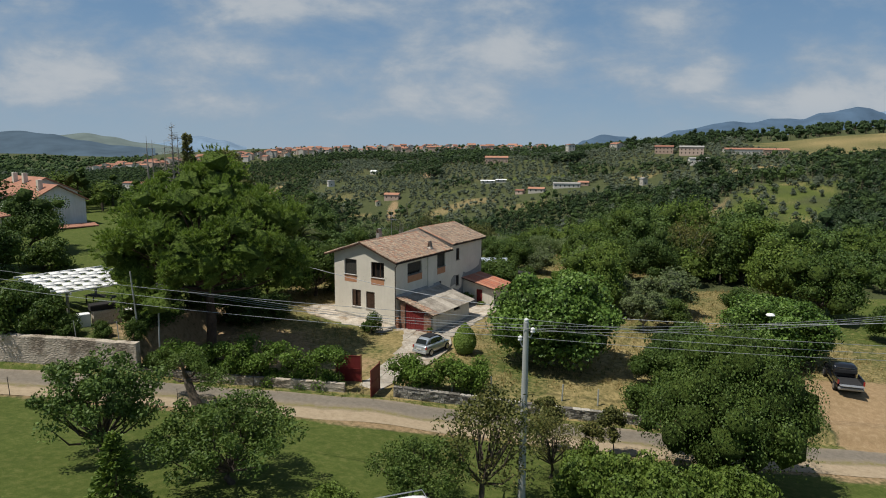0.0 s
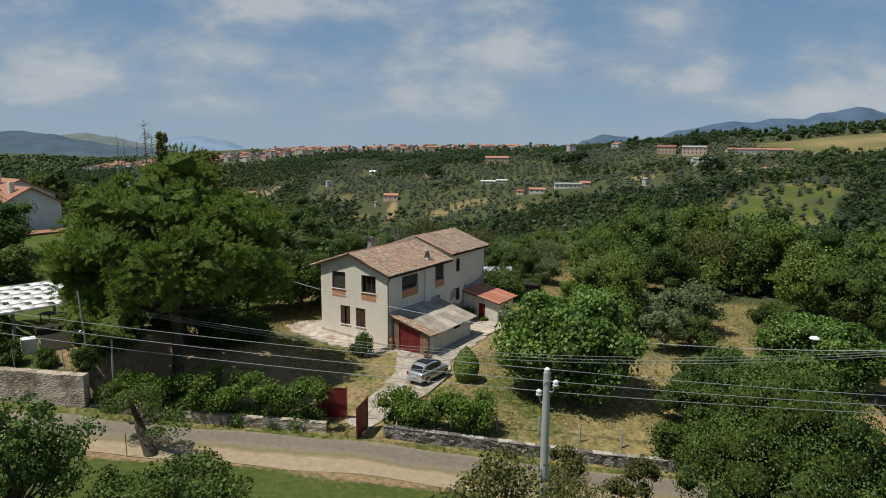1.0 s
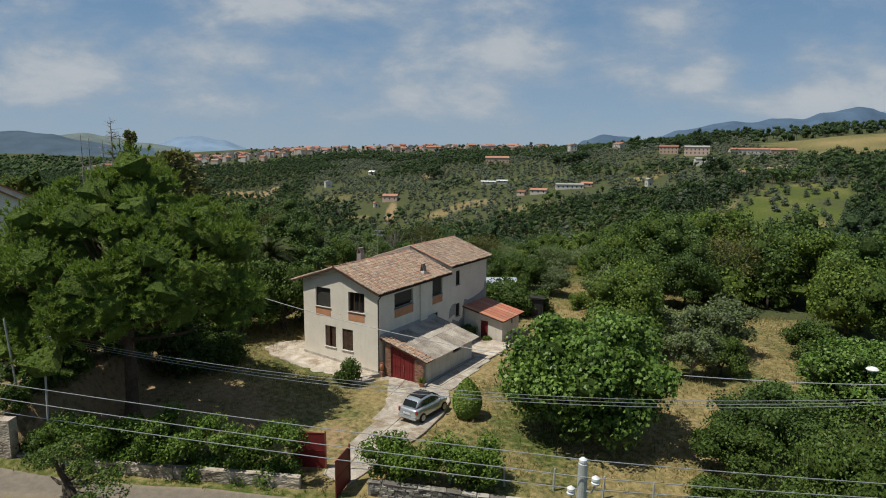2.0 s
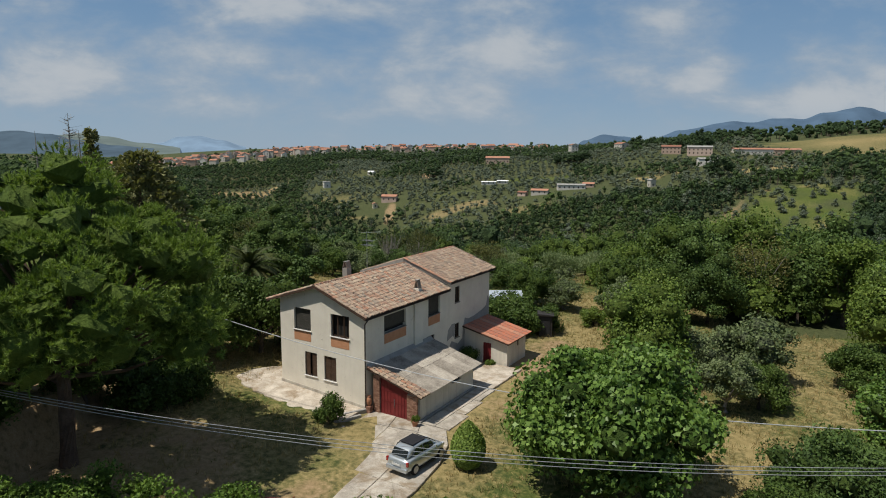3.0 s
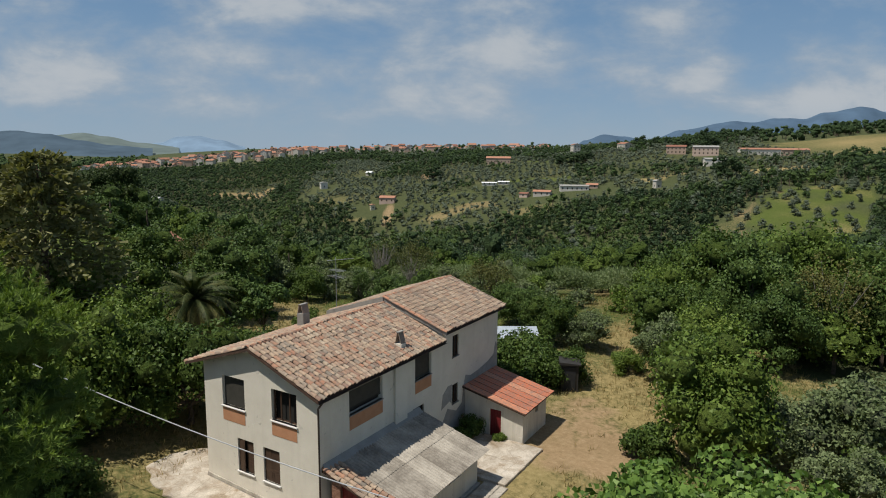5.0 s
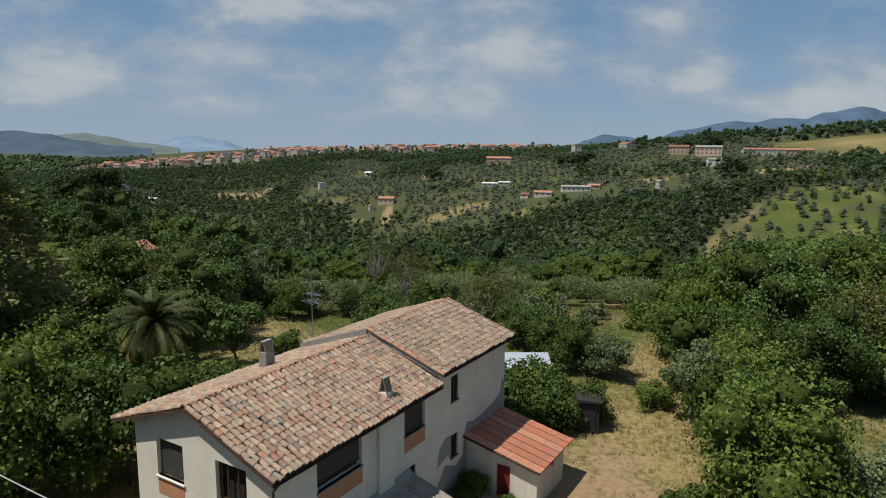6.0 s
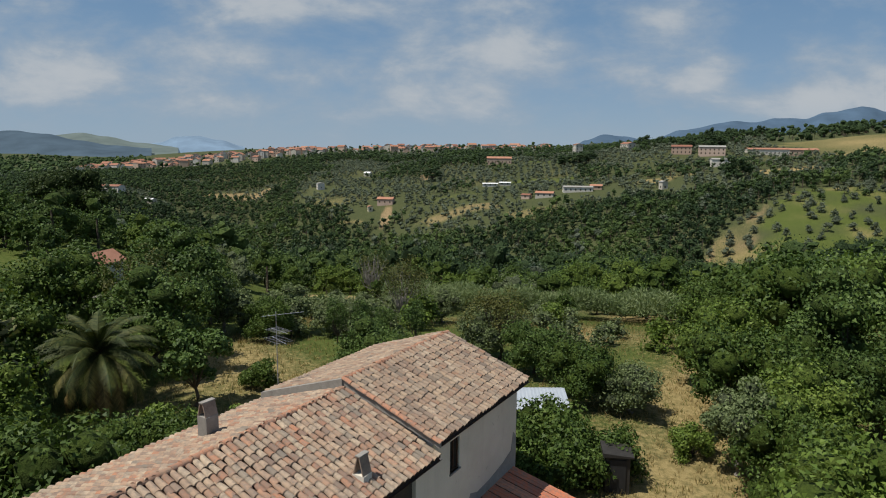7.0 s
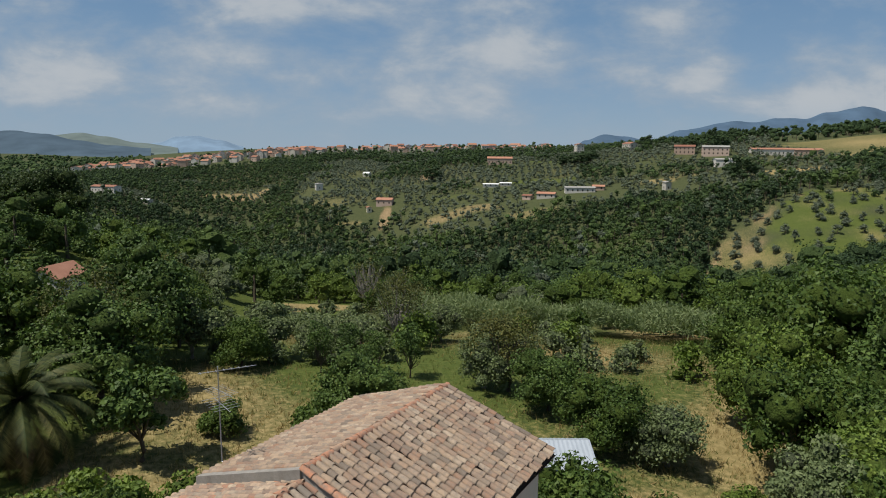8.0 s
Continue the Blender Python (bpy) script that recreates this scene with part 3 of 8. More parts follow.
    for a, b, ru, rv, *c in GLADES:
        d = math.hypot((u - a) / ru, (v - b) / rv)
        if d < 1.4:
            f = 1 - step01(d + 0.5 * wob(u, v, 0.06, 12), 0.7, 1.1)
            if f > best:
                best, mix = f, c
    return best, mix


def golden(u, v):
    k = bearing(u, v)
    if k < 0.5 or not 430 < v < 640:
        return 0.0
    lo = line(k, [(0.5, 575), (0.56, 548), (0.60, 475), (0.7, 440)])
    return step01(v, lo - 5, lo + 6) * (1 - step01(v, 604, 614))


def cover(x, y):
    """What grows: parts of dry grass, bare earth and lush grass at a place; the rest is scrub."""
    p = Vector((x, y))
    s, w = p.dot(ALONG), p.dot(ACROSS)
    u, v = p.dot(RIGHT), p.dot(AHEAD)
    dry = bare = lush = 0.0
    k = wob(x, y, 0.11) * 0.6 + wob(x, y, 0.4, 3) * 0.35
    if w < -16.2 and v < 140:
        lush = 1.0 - 0.35 * step01(k, 0.0, 0.4)
        dry = 0.48 * step01(k + 0.4 * wob(x, y, 0.03, 19), 0.0, 0.45)
        if -21.6 < w:
            dry = max(dry, 0.4 * step01(w + k * 1.2, -17.6, -16.8))
            bare = step01(w + k, -22.1, -20.9) * 0.7 * (1 - step01(w, -17.6, -17.0))
        j = step01(s, 31, 35) * step01(w + k, -25, -23.0) * (1 - step01(s, 46, 52))
        bare = max(bare, j)
        lush *= 1 - bare
    elif v < 140:
        left = step01(-s, 13.5, 15.0)
        if s < -13.5 or (s > 33 and -11 < w < 22):
            lush, dry = 0.9, 0.2 * step01(k, 0.0, 0.4)
            if s > 33:
                far_off = step01(s, 40, 50)
                lush, dry = 0.45 + 0.45 * far_off - 0.4 * k, 0.5 - 0.4 * far_off + 0.5 * k
            shade = patch(x, y, -9.0, -13.0, 9.5)
            lush, dry, bare = lush * (1 - shade), max(dry, 0.35 * shade), 0.7 * shade
        if s > 33 and w <= -6.5:
            bare = 1 - step01(w + k, -9.5, -7.0)
            lush *= 1 - bare
        if -14 <= s <= 33:
            dry = 0.56 + 0.6 * k
            lush = 0.45 - 0.5 * k
            # shaded earth under the pine, sandy yard by the shed
            bare = max(0.75 * patch(x, y, -5.5, -13.0, 6.5), 1.1 * patch(x, y, 6.6, 15.0, 4.2), 0.8 * patch(x, y, 5.2, 19.6, 2.4), 0.7 * patch(x, y, 3.6, -10.0, 2.4), 0.6 * patch(x, y, 7.5, 5.5, 2.2))
            bare *= 0.75 + 0.6 * wob(x, y, 0.7, 8)
            if v > 24:
                f = 1 - step01(v, 60, 100)
                dry, lush = (0.36 + 0.9 * wob(x, y, 0.07, 5)) * f, (0.6 - 0.3 * wob(x, y, 0.07, 5)) * f
        if v > 60:
            dry = max(dry, 0.9 * patch(x, y, -61, 72, 7))
    else:
        # groves and fields across the valley
        g = wob(x, y, 0.016, 2)
        up = step01(v, 360, 440)
        dry = (0.08 + 0.24 * step01(g, 0.0, 0.4)) * up
        bare = (0.04 + 0.22 * step01(wob(x, y, 0.025, 11), 0.15, 0.4)) * up * (1 - step01(v, 850, 1000))
        lush = 0.10 + 0.04 * up
        f, mix = glade(u, v)
        if f > 0.0:
            dry, bare, lush = (q * (1 - f) + m * f for q, m in zip((dry, bare, lush), mix))
        e = field_share(x, y)
        if e > 0.0:
            k = bearing(u, v)
            green = step01(k + 0.12 * wob(x, y, 0.03, 14), 0.47, 0.54)
            lush, dry, bare = (0.40 + 0.28 * green + 0.6 * wob(x, y, 0.06, 4)) * e, (0.30 - 0.06 * green + 0.5 * wob(x, y, 0.05, 24)) * e, (0.20 - 0.16 * green + 0.5 * wob(x, y, 0.07, 6)) * e
            edge = line(v, [(215, 92), (257, 113), (290, 136), (305, 158), (330, 196)])
            bare = max(bare, e * 0.6 * (1 - step01(abs(u - edge - 3), 1, 3)))
        e = golden(u, v)
        if e > 0.0:
            dry, lush, bare = (0.52 + 0.3 * wob(x, y, 0.02, 9)) * e, 0.45 * e, 0.2 * e
    c = [min(1.0, max(0.0, q)) for q in (dry, bare, lush)]
    return c


def ground_material():
    m, nt, b = material("ground_cover", 0.95, 0, 0.1)
    att = nt.nodes.new("ShaderNodeAttribute")
    att.attribute_name = "cover"
    sep = nt.nodes.new("ShaderNodeSeparateColor")
    nt.links.new(att.outputs["Color"], sep.inputs[0])
    v = place(nt)
    n1, n2, n3 = noise_node(nt, 0.35, 5, 0.6, v), noise_node(nt, 2.6, 5, 0.65, v), noise_node(nt, 16, 4, 0.65, v)
    f = math_node(nt, "ADD", math_node(nt, "MULTIPLY", n2.outputs["Fac"], 0.6), math_node(nt, "MULTIPLY", n3.outputs["Fac"], 0.4))
    scrub = ramp_node(nt, f, [(0.35, (0.04, 0.052, 0.022)), (0.65, (0.098, 0.108, 0.048))])
    lush = ramp_node(nt, f, [(0.3, (0.043, 0.068, 0.014)), (0.5, (0.078, 0.103, 0.024)), (0.7, (0.145, 0.148, 0.05))])
    dry = ramp_node(nt, f, [(0.3, (0.165, 0.13, 0.055)), (0.5, (0.27, 0.21, 0.095)), (0.7, (0.38, 0.305, 0.155))])
    bare = ramp_node(nt, f, [(0.3, (0.21, 0.14, 0.075)), (0.55, (0.32, 0.225, 0.13)), (0.75, (0.43, 0.335, 0.225))])

    def sharp(src):
        w = math_node(nt, "ADD", src, math_node(nt, "MULTIPLY", math_node(nt, "SUBTRACT", n2.outputs["Fac"], 0.5), 0.9))
        return ramp_node(nt, w, [(0.3, (0, 0, 0)), (0.68, (1, 1, 1))]).outputs[0]

    c = mix_node(nt, sharp(sep.outputs[2]), scrub.outputs[0], lush.outputs[0])
    c = mix_node(nt, sharp(sep.outputs[0]), c, dry.outputs[0])
    c = mix_node(nt, sharp(sep.outputs[1]), c, bare.outputs[0])
    c = mix_node(nt, 0.5, c, ramp_node(nt, n1.outputs["Fac"], [(0.3, (0.75, 0.78, 0.7)), (0.7, (1.1, 1.08, 1.05))]).outputs[0], "MULTIPLY")
    nt.links.new(c, b.inputs["Base Color"])
    bump(nt, b, f, 0.7, 0.12)
    return m


def build_ground(mat):
    us = graded([(-4200, -1200, 250), (-1200, -300, 30), (-300, -64, 6), (-64, 64, 0.9), (64, 300, 6), (300, 1200, 30), (1200, 4200, 250)])
    vs = graded([(-900, -120, 60), (-120, -72, 4), (-72, -19.5, 0.9), (-19.5, -11.5, 0.3), (-11.5, 60, 0.9), (60, 220, 3), (220, 900, 10), (900, 4700, 160)])
    verts, faces, cols = [], [], []
    for v in vs:
        for u in us:
            p = RIGHT * u + AHEAD * v
            verts.append((p.x, p.y, height(p.x, p.y)))
            cols += [*cover(p.x, p.y), 1.0]
    n = len(us)
    for j in range(len(vs) - 1):
        for i in range(n - 1):
            k = j * n + i
            faces.append((k, k + 1, k + n + 1, k + n))
    ob = mesh_part("ground", verts, faces, mat, smooth=True)
    att = ob.data.color_attributes.new("cover", "FLOAT_COLOR", "POINT")
    att.data.foreach_set("color", cols)
    tagged(ob, "grassy hillside falling to a wooded valley", "ground", kind="structure")
    return ob


build_ground(ground_material())


def sheet(name, mat, rows, label, category, lift=0.03, kind="structure"):
    """A sheet draped just above the ground through rows of (x, y) points."""
    verts, faces = [], []
    n = len(rows[0])
    for r in rows:
        for x, y in r:
            verts.append((x, y, height(x, y) + lift))
    for j in range(len(rows) - 1):
        for i in range(n - 1):
            k = j * n + i
            faces.append((k, k + n, k + n + 1, k + 1))
    ob = mesh_part(name, verts, faces, mat, smooth=True)
    return tagged(ob, label, category, kind=kind)


def road_material():
    m, nt, b = material("worn_road", 0.95, 0, 0.15)
    v = place(nt)
    dot = nt.nodes.new("ShaderNodeVectorMath"); dot.operation = "DOT_PRODUCT"
    nt.links.new(v, dot.inputs[0])
    dot.inputs[1].default_value = (ACROSS.x, ACROSS.y, 0)
    n1, n2, n3 = noise_node(nt, 0.35, 5, 0.6, v), noise_node(nt, 3.0, 5, 0.65, v), noise_node(nt, 22, 4, 0.7, v)
    w = math_node(nt, "ADD", dot.outputs["Value"], math_node(nt, "MULTIPLY", math_node(nt, "SUBTRACT", n1.outputs["Fac"], 0.5), 1.5))
    tr = math_node(nt, "MULTIPLY", math_node(nt, "ADD", w, 20.8), 1 / 4.2)
    f = math_node(nt, "ADD", math_node(nt, "MULTIPLY", n2.outputs["Fac"], 0.55), math_node(nt, "MULTIPLY", n3.outputs["Fac"], 0.45))
    asph = ramp_node(nt, f, [(0.3, (0.12, 0.105, 0.085)), (0.7, (0.22, 0.195, 0.16))])
    sand = ramp_node(nt, f, [(0.3, (0.25, 0.19, 0.12)), (0.7, (0.42, 0.34, 0.235))])
    weed = ramp_node(nt, f, [(0.3, (0.1, 0.1, 0.035)), (0.7, (0.24, 0.2, 0.09))])
    band = ramp_node(nt, tr, [(0.0, (1, 1, 1)), (0.32, (1, 1, 1)), (0.48, (0.35, 0.35, 0.35)), (0.62, (0.05, 0.05, 0.05)), (0.85, (0.1, 0.1, 0.1)), (1.0, (0.7, 0.7, 0.7))])
    c = mix_node(nt, band.outputs[0], asph.outputs[0], sand.outputs[0])
    mid = ramp_node(nt, tr, [(0.34, (0, 0, 0)), (0.43, (1, 1, 1)), (0.52, (0, 0, 0))])
    patchy = ramp_node(nt, n2.outputs["Fac"], [(0.36, (0, 0, 0)), (0.52, (1, 1, 1))])
    c = mix_node(nt, math_node(nt, "MULTIPLY", mid.outputs[0], patchy.outputs[0]), c, weed.outputs[0])
    nt.links.new(c, b.inputs["Base Color"])
    bump(nt, b, f, 0.5, 0.03)
    return m


def build_road():
    rows = []
    for k in range(150):
        s = -90 + k * 0.95
        a = -20.75 + 0.3 * noise.noise(Vector((s * 0.25, 0, 0)))
        b = -16.9 + 0.3 * noise.noise(Vector((s * 0.25, 5, 0)))
        rows.append([tuple(ALONG * s + ACROSS * (a + (b - a) * i / 10)) for i in range(11)])
    sheet("road", road_material(), rows, "narrow worn country lane with sandy edges", "road", 0.035)


build_road()


# ---- paving ----

def slab(name, outline, z, thick, mat, parent=None, label=""):
    """A paving slab over an outline of (x, y), its top at z (a number or one per corner)."""
    bm = bmesh.new()
    zs = z if isinstance(z, (list, tuple)) else [z] * len(outline)
    hi = [bm.verts.new((x, y, h)) for (x, y), h in zip(outline, zs)]
    lo = [bm.verts.new((x, y, h - thick)) for (x, y), h in zip(outline, zs)]
    n = len(outline)
    bm.faces.new(hi)
    bm.faces.new(lo[::-1])
    for k in range(n):
        bm.faces.new((lo[k], lo[(k + 1) % n], hi[(k + 1) % n], hi[k]))
    bmesh.ops.recalc_face_normals(bm, faces=bm.faces[:])
    top = [e for e in bm.edges if all(v in hi for v in e.verts)]
    bmesh.ops.bevel(bm, geom=top, offset=0.018, segments=2, affect="EDGES")
    return part(name, bm, mat, parent, label)


def drive_z(y):
    return line(y, [(-14, -1.0), (-9, -0.84), (-3, -0.68), (0, -0.6), (8, -0.58), (13, -0.56)])


def build_paving():
    drive = tagged(new("pavement"), "cracked concrete drive from gate to garage", "pavement", kind="structure")
    left = [(0.45, 0.25), (-1.2, 0.38), (-3.2, 0.55), (-6.2, 1.05), (-9.6, 2.3), (-13.0, 5.4)]
    right = [(0.45, 5.9), (-1.2, 7.0), (-3.2, 7.7), (-6.2, 8.1), (-9.6, 8.0), (-13.0, 7.9)]
    cuts = (0.0, 0.34, 0.67, 1.0)
    for (y0, l0), (_, r0), (y1, l1), (_, r1) in zip(left, right, left[1:], right[1:]):
        for a, b in zip(cuts, cuts[1:]):
            g = 0.012
            q = [(l0 + (r0 - l0) * a + g, y0 - g), (l0 + (r0 - l0) * b - g, y0 - g), (l1 + (r1 - l1) * b - g, y1 + g), (l1 + (r1 - l1) * a + g, y1 + g)]
            slab("slab", q, [drive_z(y) + random.uniform(-0.012, 0.012) for _, y in q], 0.3, M_pavement, drive)
    for y0, y1 in ((0.5, 3.0), (3.0, 5.5), (5.5, 7.9)):
        for x0, x1 in ((4.08, 5.0), (5.0, 6.1 - 0.12 * y0)):
            q = [(x0 + 0.01, y0 + 0.01), (x1 - 0.01, y0 + 0.01), (x1 - 0.01, y1 - 0.01), (x0 + 0.01, y1 - 0.01)]
            slab("slab", q, [drive_z(y) + random.uniform(-0.01, 0.01) for _, y in q], 0.3, M_pavement, drive)
    pad = tagged(new("pavement"), "grey concrete pad in front of the shed", "pavement", kind="structure")
    for y0, y1 in ((8.0, 10.4), (10.4, 12.8)):
        q = [(1.2, y0 + 0.01), (5.2, y0 + 0.01), (5.25, y1 - 0.01), (1.2, y1 - 0.01)]
        slab("slab", q, -0.53, 0.4, M_concrete, pad)
    terrace = tagged(new("pavement"), "worn concrete terrace along the front wall", "pavement", kind="structure")
    rim = random.Random(31)
    edge = []
    for k in range(27):
        x = -11.2 + k * 11.1 / 26
        edge.append((x, line(x, [(-11.2, -1.0), (-9.6, -1.75), (-7.6, -2.35), (-4.5, -2.55), (-2.4, -2.3), (-0.1, -1.75)]) + rim.uniform(-0.2, 0.2)))
    back = [(-0.12, -0.04), (-7.52, -0.04), (-7.55, 3.0), (-8.6, 2.7), (-9.4, 2.0), (-10.2, 1.5), (-10.9, 0.3)]
    q = edge + back
    slab("slab", q, [line(x, [(-10.8, 0.1), (-7.5, 0.04), (0, -0.42)]) - (0.05 if y < -1 else 0.0) + (0.02 * max(0.0, y)) for x, y in q], 0.35, M_concrete, terrace)
    # kerbs stepping down to the drive
    kerb = tagged(new("kerb"), "low concrete kerb beside the drive", "kerb", kind="structure")
    for a, b, z in (((-0.75, -1.5), (0.1, 0.05), -0.42), ((-0.5, -2.5), (0.2, -0.75), -0.52), ((-0.1, -4.1), (0.32, -2.5), -0.6)):
        d = (Vector(b) - Vector(a)).normalized()
        nrm = Vector((-d.y, d.x)) * 0.11
        q = [tuple(Vector(a) - nrm), tuple(Vector(b) - nrm), tuple(Vector(b) + nrm), tuple(Vector(a) + nrm)]
        slab("kerb_stone", q, z + 0.04, 0.35, M_cement, kerb)


build_paving()


# ---- roadside walls, gate, fences ----

def road_pt(s, w):
    return ALONG * s + ACROSS * w


ROAD_TURN = math.degrees(math.atan2(ALONG.y, ALONG.x))


def build_stone_wall():
    """The low wall of coursed stone beside the lane, east of the gate."""
    wall = tagged(new("wall_roadside"), "low dry wall of coursed grey stones", "wall", kind="structure")
    s0, s1, n = 1.9, 20.4, 24
    for k in range(n):
        a, b = s0 + (s1 - s0) * k / n, s0 + (s1 - s0) * (k + 1) / n
        za, zb = line(a, ROAD_Z), line(b, ROAD_Z)
        bm = bmesh.new()
        p = [(*road_pt(a, -16.0), za - 0.4), (*road_pt(b, -16.0), zb - 0.4), (*road_pt(b, -16.0), zb + 0.72), (*road_pt(a, -16.0), za + 0.72)]
        prism(bm, p, (0, 0, 0), (*(ACROSS * 0.34), 0))
        part("core", bm, M_mortar, wall)
    meshes = []
    rnd = random.Random(11)
    for k in range(8):
        bm = bmesh.new()
        add_box(bm, -0.5, 0.5, 0, 0.16, 0, 1, 0.0)
        for v in bm.verts:
            v.co += Vector((rnd.uniform(-0.05, 0.05), rnd.uniform(-0.02, 0.02), rnd.uniform(-0.06, 0.06)))
        bmesh.ops.bevel(bm, geom=bm.edges[:], offset=0.03, segments=1, affect="EDGES")
        me = bpy.data.meshes.new("stone")
        bm.to_mesh(me)
        bm.free()
        me.materials.append(M_stone)
        meshes.append(me)
    for row in range(4):
        s = s0 + rnd.uniform(0, 0.2)
        while s < s1:
            l = rnd.uniform(0.2, 0.42)
            p = road_pt(s + l / 2, -16.05 - rnd.uniform(0, 0.035))
            ob = new("stone", rnd.choice(meshes))
            ob.parent = wall
            h = rnd.uniform(0.125, 0.15)
            slope = math.degrees(math.atan2(line(s + 1, ROAD_Z) - line(s, ROAD_Z), 1))
            ob.matrix_local = pose(p.x, p.y, line(s + l / 2, ROAD_Z) + 0.03 + row * 0.165, 0, -slope, ROAD_TURN) @ Matrix.Diagonal((l * 0.93, 1, h, 1))
            s += l + 0.015
    s = s0
    while s < s1:
        l = rnd.uniform(0.6, 1.0)
        p = road_pt(s + l / 2, -16.08)
        slope = math.degrees(math.atan2(line(s + 1, ROAD_Z) - line(s, ROAD_Z), 1))
        ob = new("coping_stone", rnd.choice(meshes))
        ob.parent = wall
        ob.matrix_local = pose(p.x, p.y, line(s + l / 2, ROAD_Z) + 0.70, 0, -slope, ROAD_TURN) @ Matrix.Diagonal((l * 0.97, 2.6, 0.09, 1))
        s += l


def rough_wall(name, s0, s1, w, z0, z1, thick, mat, label, seed, jag=0.12):
    """A rubble wall with an uneven face and broken top."""
    nx, nz = int((s1 - s0) / 0.35), 7
    rnd = random.Random(seed)
    verts, faces = [], []
    for side in (0, 1):
        for j in range(nz + 1):
            for i in range(nx + 1):
                s = s0 + (s1 - s0) * i / nx
                lo, hi = line(s, ROAD_Z) + z0, line(s, ROAD_Z) + z1 + jag * noise.noise(Vector((s * 0.9, seed, 0)))
                off = 0.04 * noise.noise(Vector((s * 1.3, j * 0.7, seed))) + 0.035 * noise.noise(Vector((s * 4, j * 2, seed)))
                p = road_pt(s, w + (thick if side else off))
                verts.append((p.x, p.y, lo + (hi - lo) * j / nz))
    n = (nx + 1) * (nz + 1)
    for j in range(nz):
        for i in range(nx):
            a = j * (nx + 1) + i
            faces.append((a, a + 1, a + nx + 2, a + nx + 1))
            faces.append((n + a + 1, n + a, n + a + nx + 1, n + a + nx + 2))
    for i in range(nx):
        a = nz * (nx + 1) + i
        faces.append((a, a + 1, n + a + 1, n + a))
    for j in range(nz):
        a, b = j * (nx + 1), j * (nx + 1) + nx
        faces.append((a, a + nx + 1, n + a + nx + 1, n + a))
        faces.append((b + nx + 1, b, n + b, n + b + nx + 1))
    ob = mesh_part(name, verts, faces, mat)
    return tagged(ob, label, "wall", kind="structure")


build_stone_wall()
rough_wall("wall_retaining", -46, -16.5, -16.35, 0.0, 2.55, 0.6, M_rubble, "tall rubble retaining wall with peeling render", 2, 0.1)
rough_wall("wall_hedge", -16.4, -1.6, -16.1, -0.5, 0.62, 0.35, M_rubble, "low rubble wall under the hedge", 4)


def gate_leaf(p, turn, length, name_label):
    z = height(p[0], p[1])
    t = thing("gate_leaf", pose(p[0], p[1], z, 0, 0, turn), name_label, "gate", "red gate leaves")
    part("panel", box(0.04, length - 0.04, -0.008, 0.008, 0.08, 2.0), M_redmetal, t)
    bm = bmesh.new()
    for a, b, c, d in ((0, 0.05, 0.05, 2.05), (length - 0.05, length, 0.05, 2.05), (0.05, length - 0.05, 0.05, 0.1), (0.05, length - 0.05, 2.0, 2.05), (0.05, length - 0.05, 1.0, 1.05)):
        add_box(bm, a, b, -0.025, 0.025, c, d)
    part("frame", bm, M_redmetal, t)
    for k in range(6):
        part("rib", box(0.18 + k * (length - 0.36) / 5 - 0.012, 0.18 + k * (length - 0.36) / 5 + 0.012, -0.022, -0.009, 0.1, 1.0), M_redmetal, t)
        part("rib", box(0.18 + k * (length - 0.36) / 5 - 0.012, 0.18 + k * (length - 0.36) / 5 + 0.012, -0.022, -0.009, 1.05, 2.0), M_redmetal, t)
    part("post", box(-0.09, -0.01, -0.04, 0.04, -0.2, 2.15), M_rust, t, "rusty hinge post")
    return t


gate_leaf((7.75, -12.75), -73, 1.75, "open dark red metal gate leaf")
gate_leaf((5.75, -12.4), -152, 1.9, "open dark red metal gate leaf beside the hedge")


def posts(name, pts, h, r, mat, label, category, group):
    first = None
    for x, y in pts:
        z = height(x, y)
        if first is None:
            bm = bmesh.new()
            tube(bm, [(0, 0, -0.3), (0, 0, h * 0.97), (0, 0, h)], [r, r, r * 0.7], 6)
            first = part(name, bm, mat)
            first.matrix_world = pose(x, y, z, random.uniform(-2, 2), random.uniform(-2, 2), 20)
            tagged(first, label, category, group)
        else:
            copy_thing(first, pose(x, y, z, random.uniform(-3, 3), random.uniform(-3, 3), random.uniform(0, 90)))


posts("fence_post", [(14.7, -8.5), (17.0, -7.4), (19.3, -6.3), (21.6, -5.2), (12.2, -9.9)], 1.25, 0.055, M_polecon, "short concrete fence post in dry grass", "post", "garden fence posts")
posts("iron_stake", [tuple(road_pt(s, -20.9)) for s in (-30.5, -26.4, -22.6, -18.7, -14.9, -11.4)], 1.35, 0.022, M_iron, "thin dark iron fence stake beside the lane", "stake", "lane fence stakes")
posts("steel_post", [tuple(road_pt(s, -15.6)) for s in (-34, -30, -25.5, -21.3, -18.1)], 1.5, 0.03, M_steel, "thin grey steel fence post on the wall", "post", "wall fence posts")
posts("slim_pole", [(-6.9, -20.3), (-8.3, -20.9)], 5.0, 0.06, M_polecon, "slim grey pole beside the pine", "pole", "slim poles")

# ---- the farmhouse ----
RIDGE_X = -3.9
M_cap = mottled("chimney_cap", (0.2, 0.15, 0.12), (0.36, 0.28, 0.22), 4, 30, 0.9)


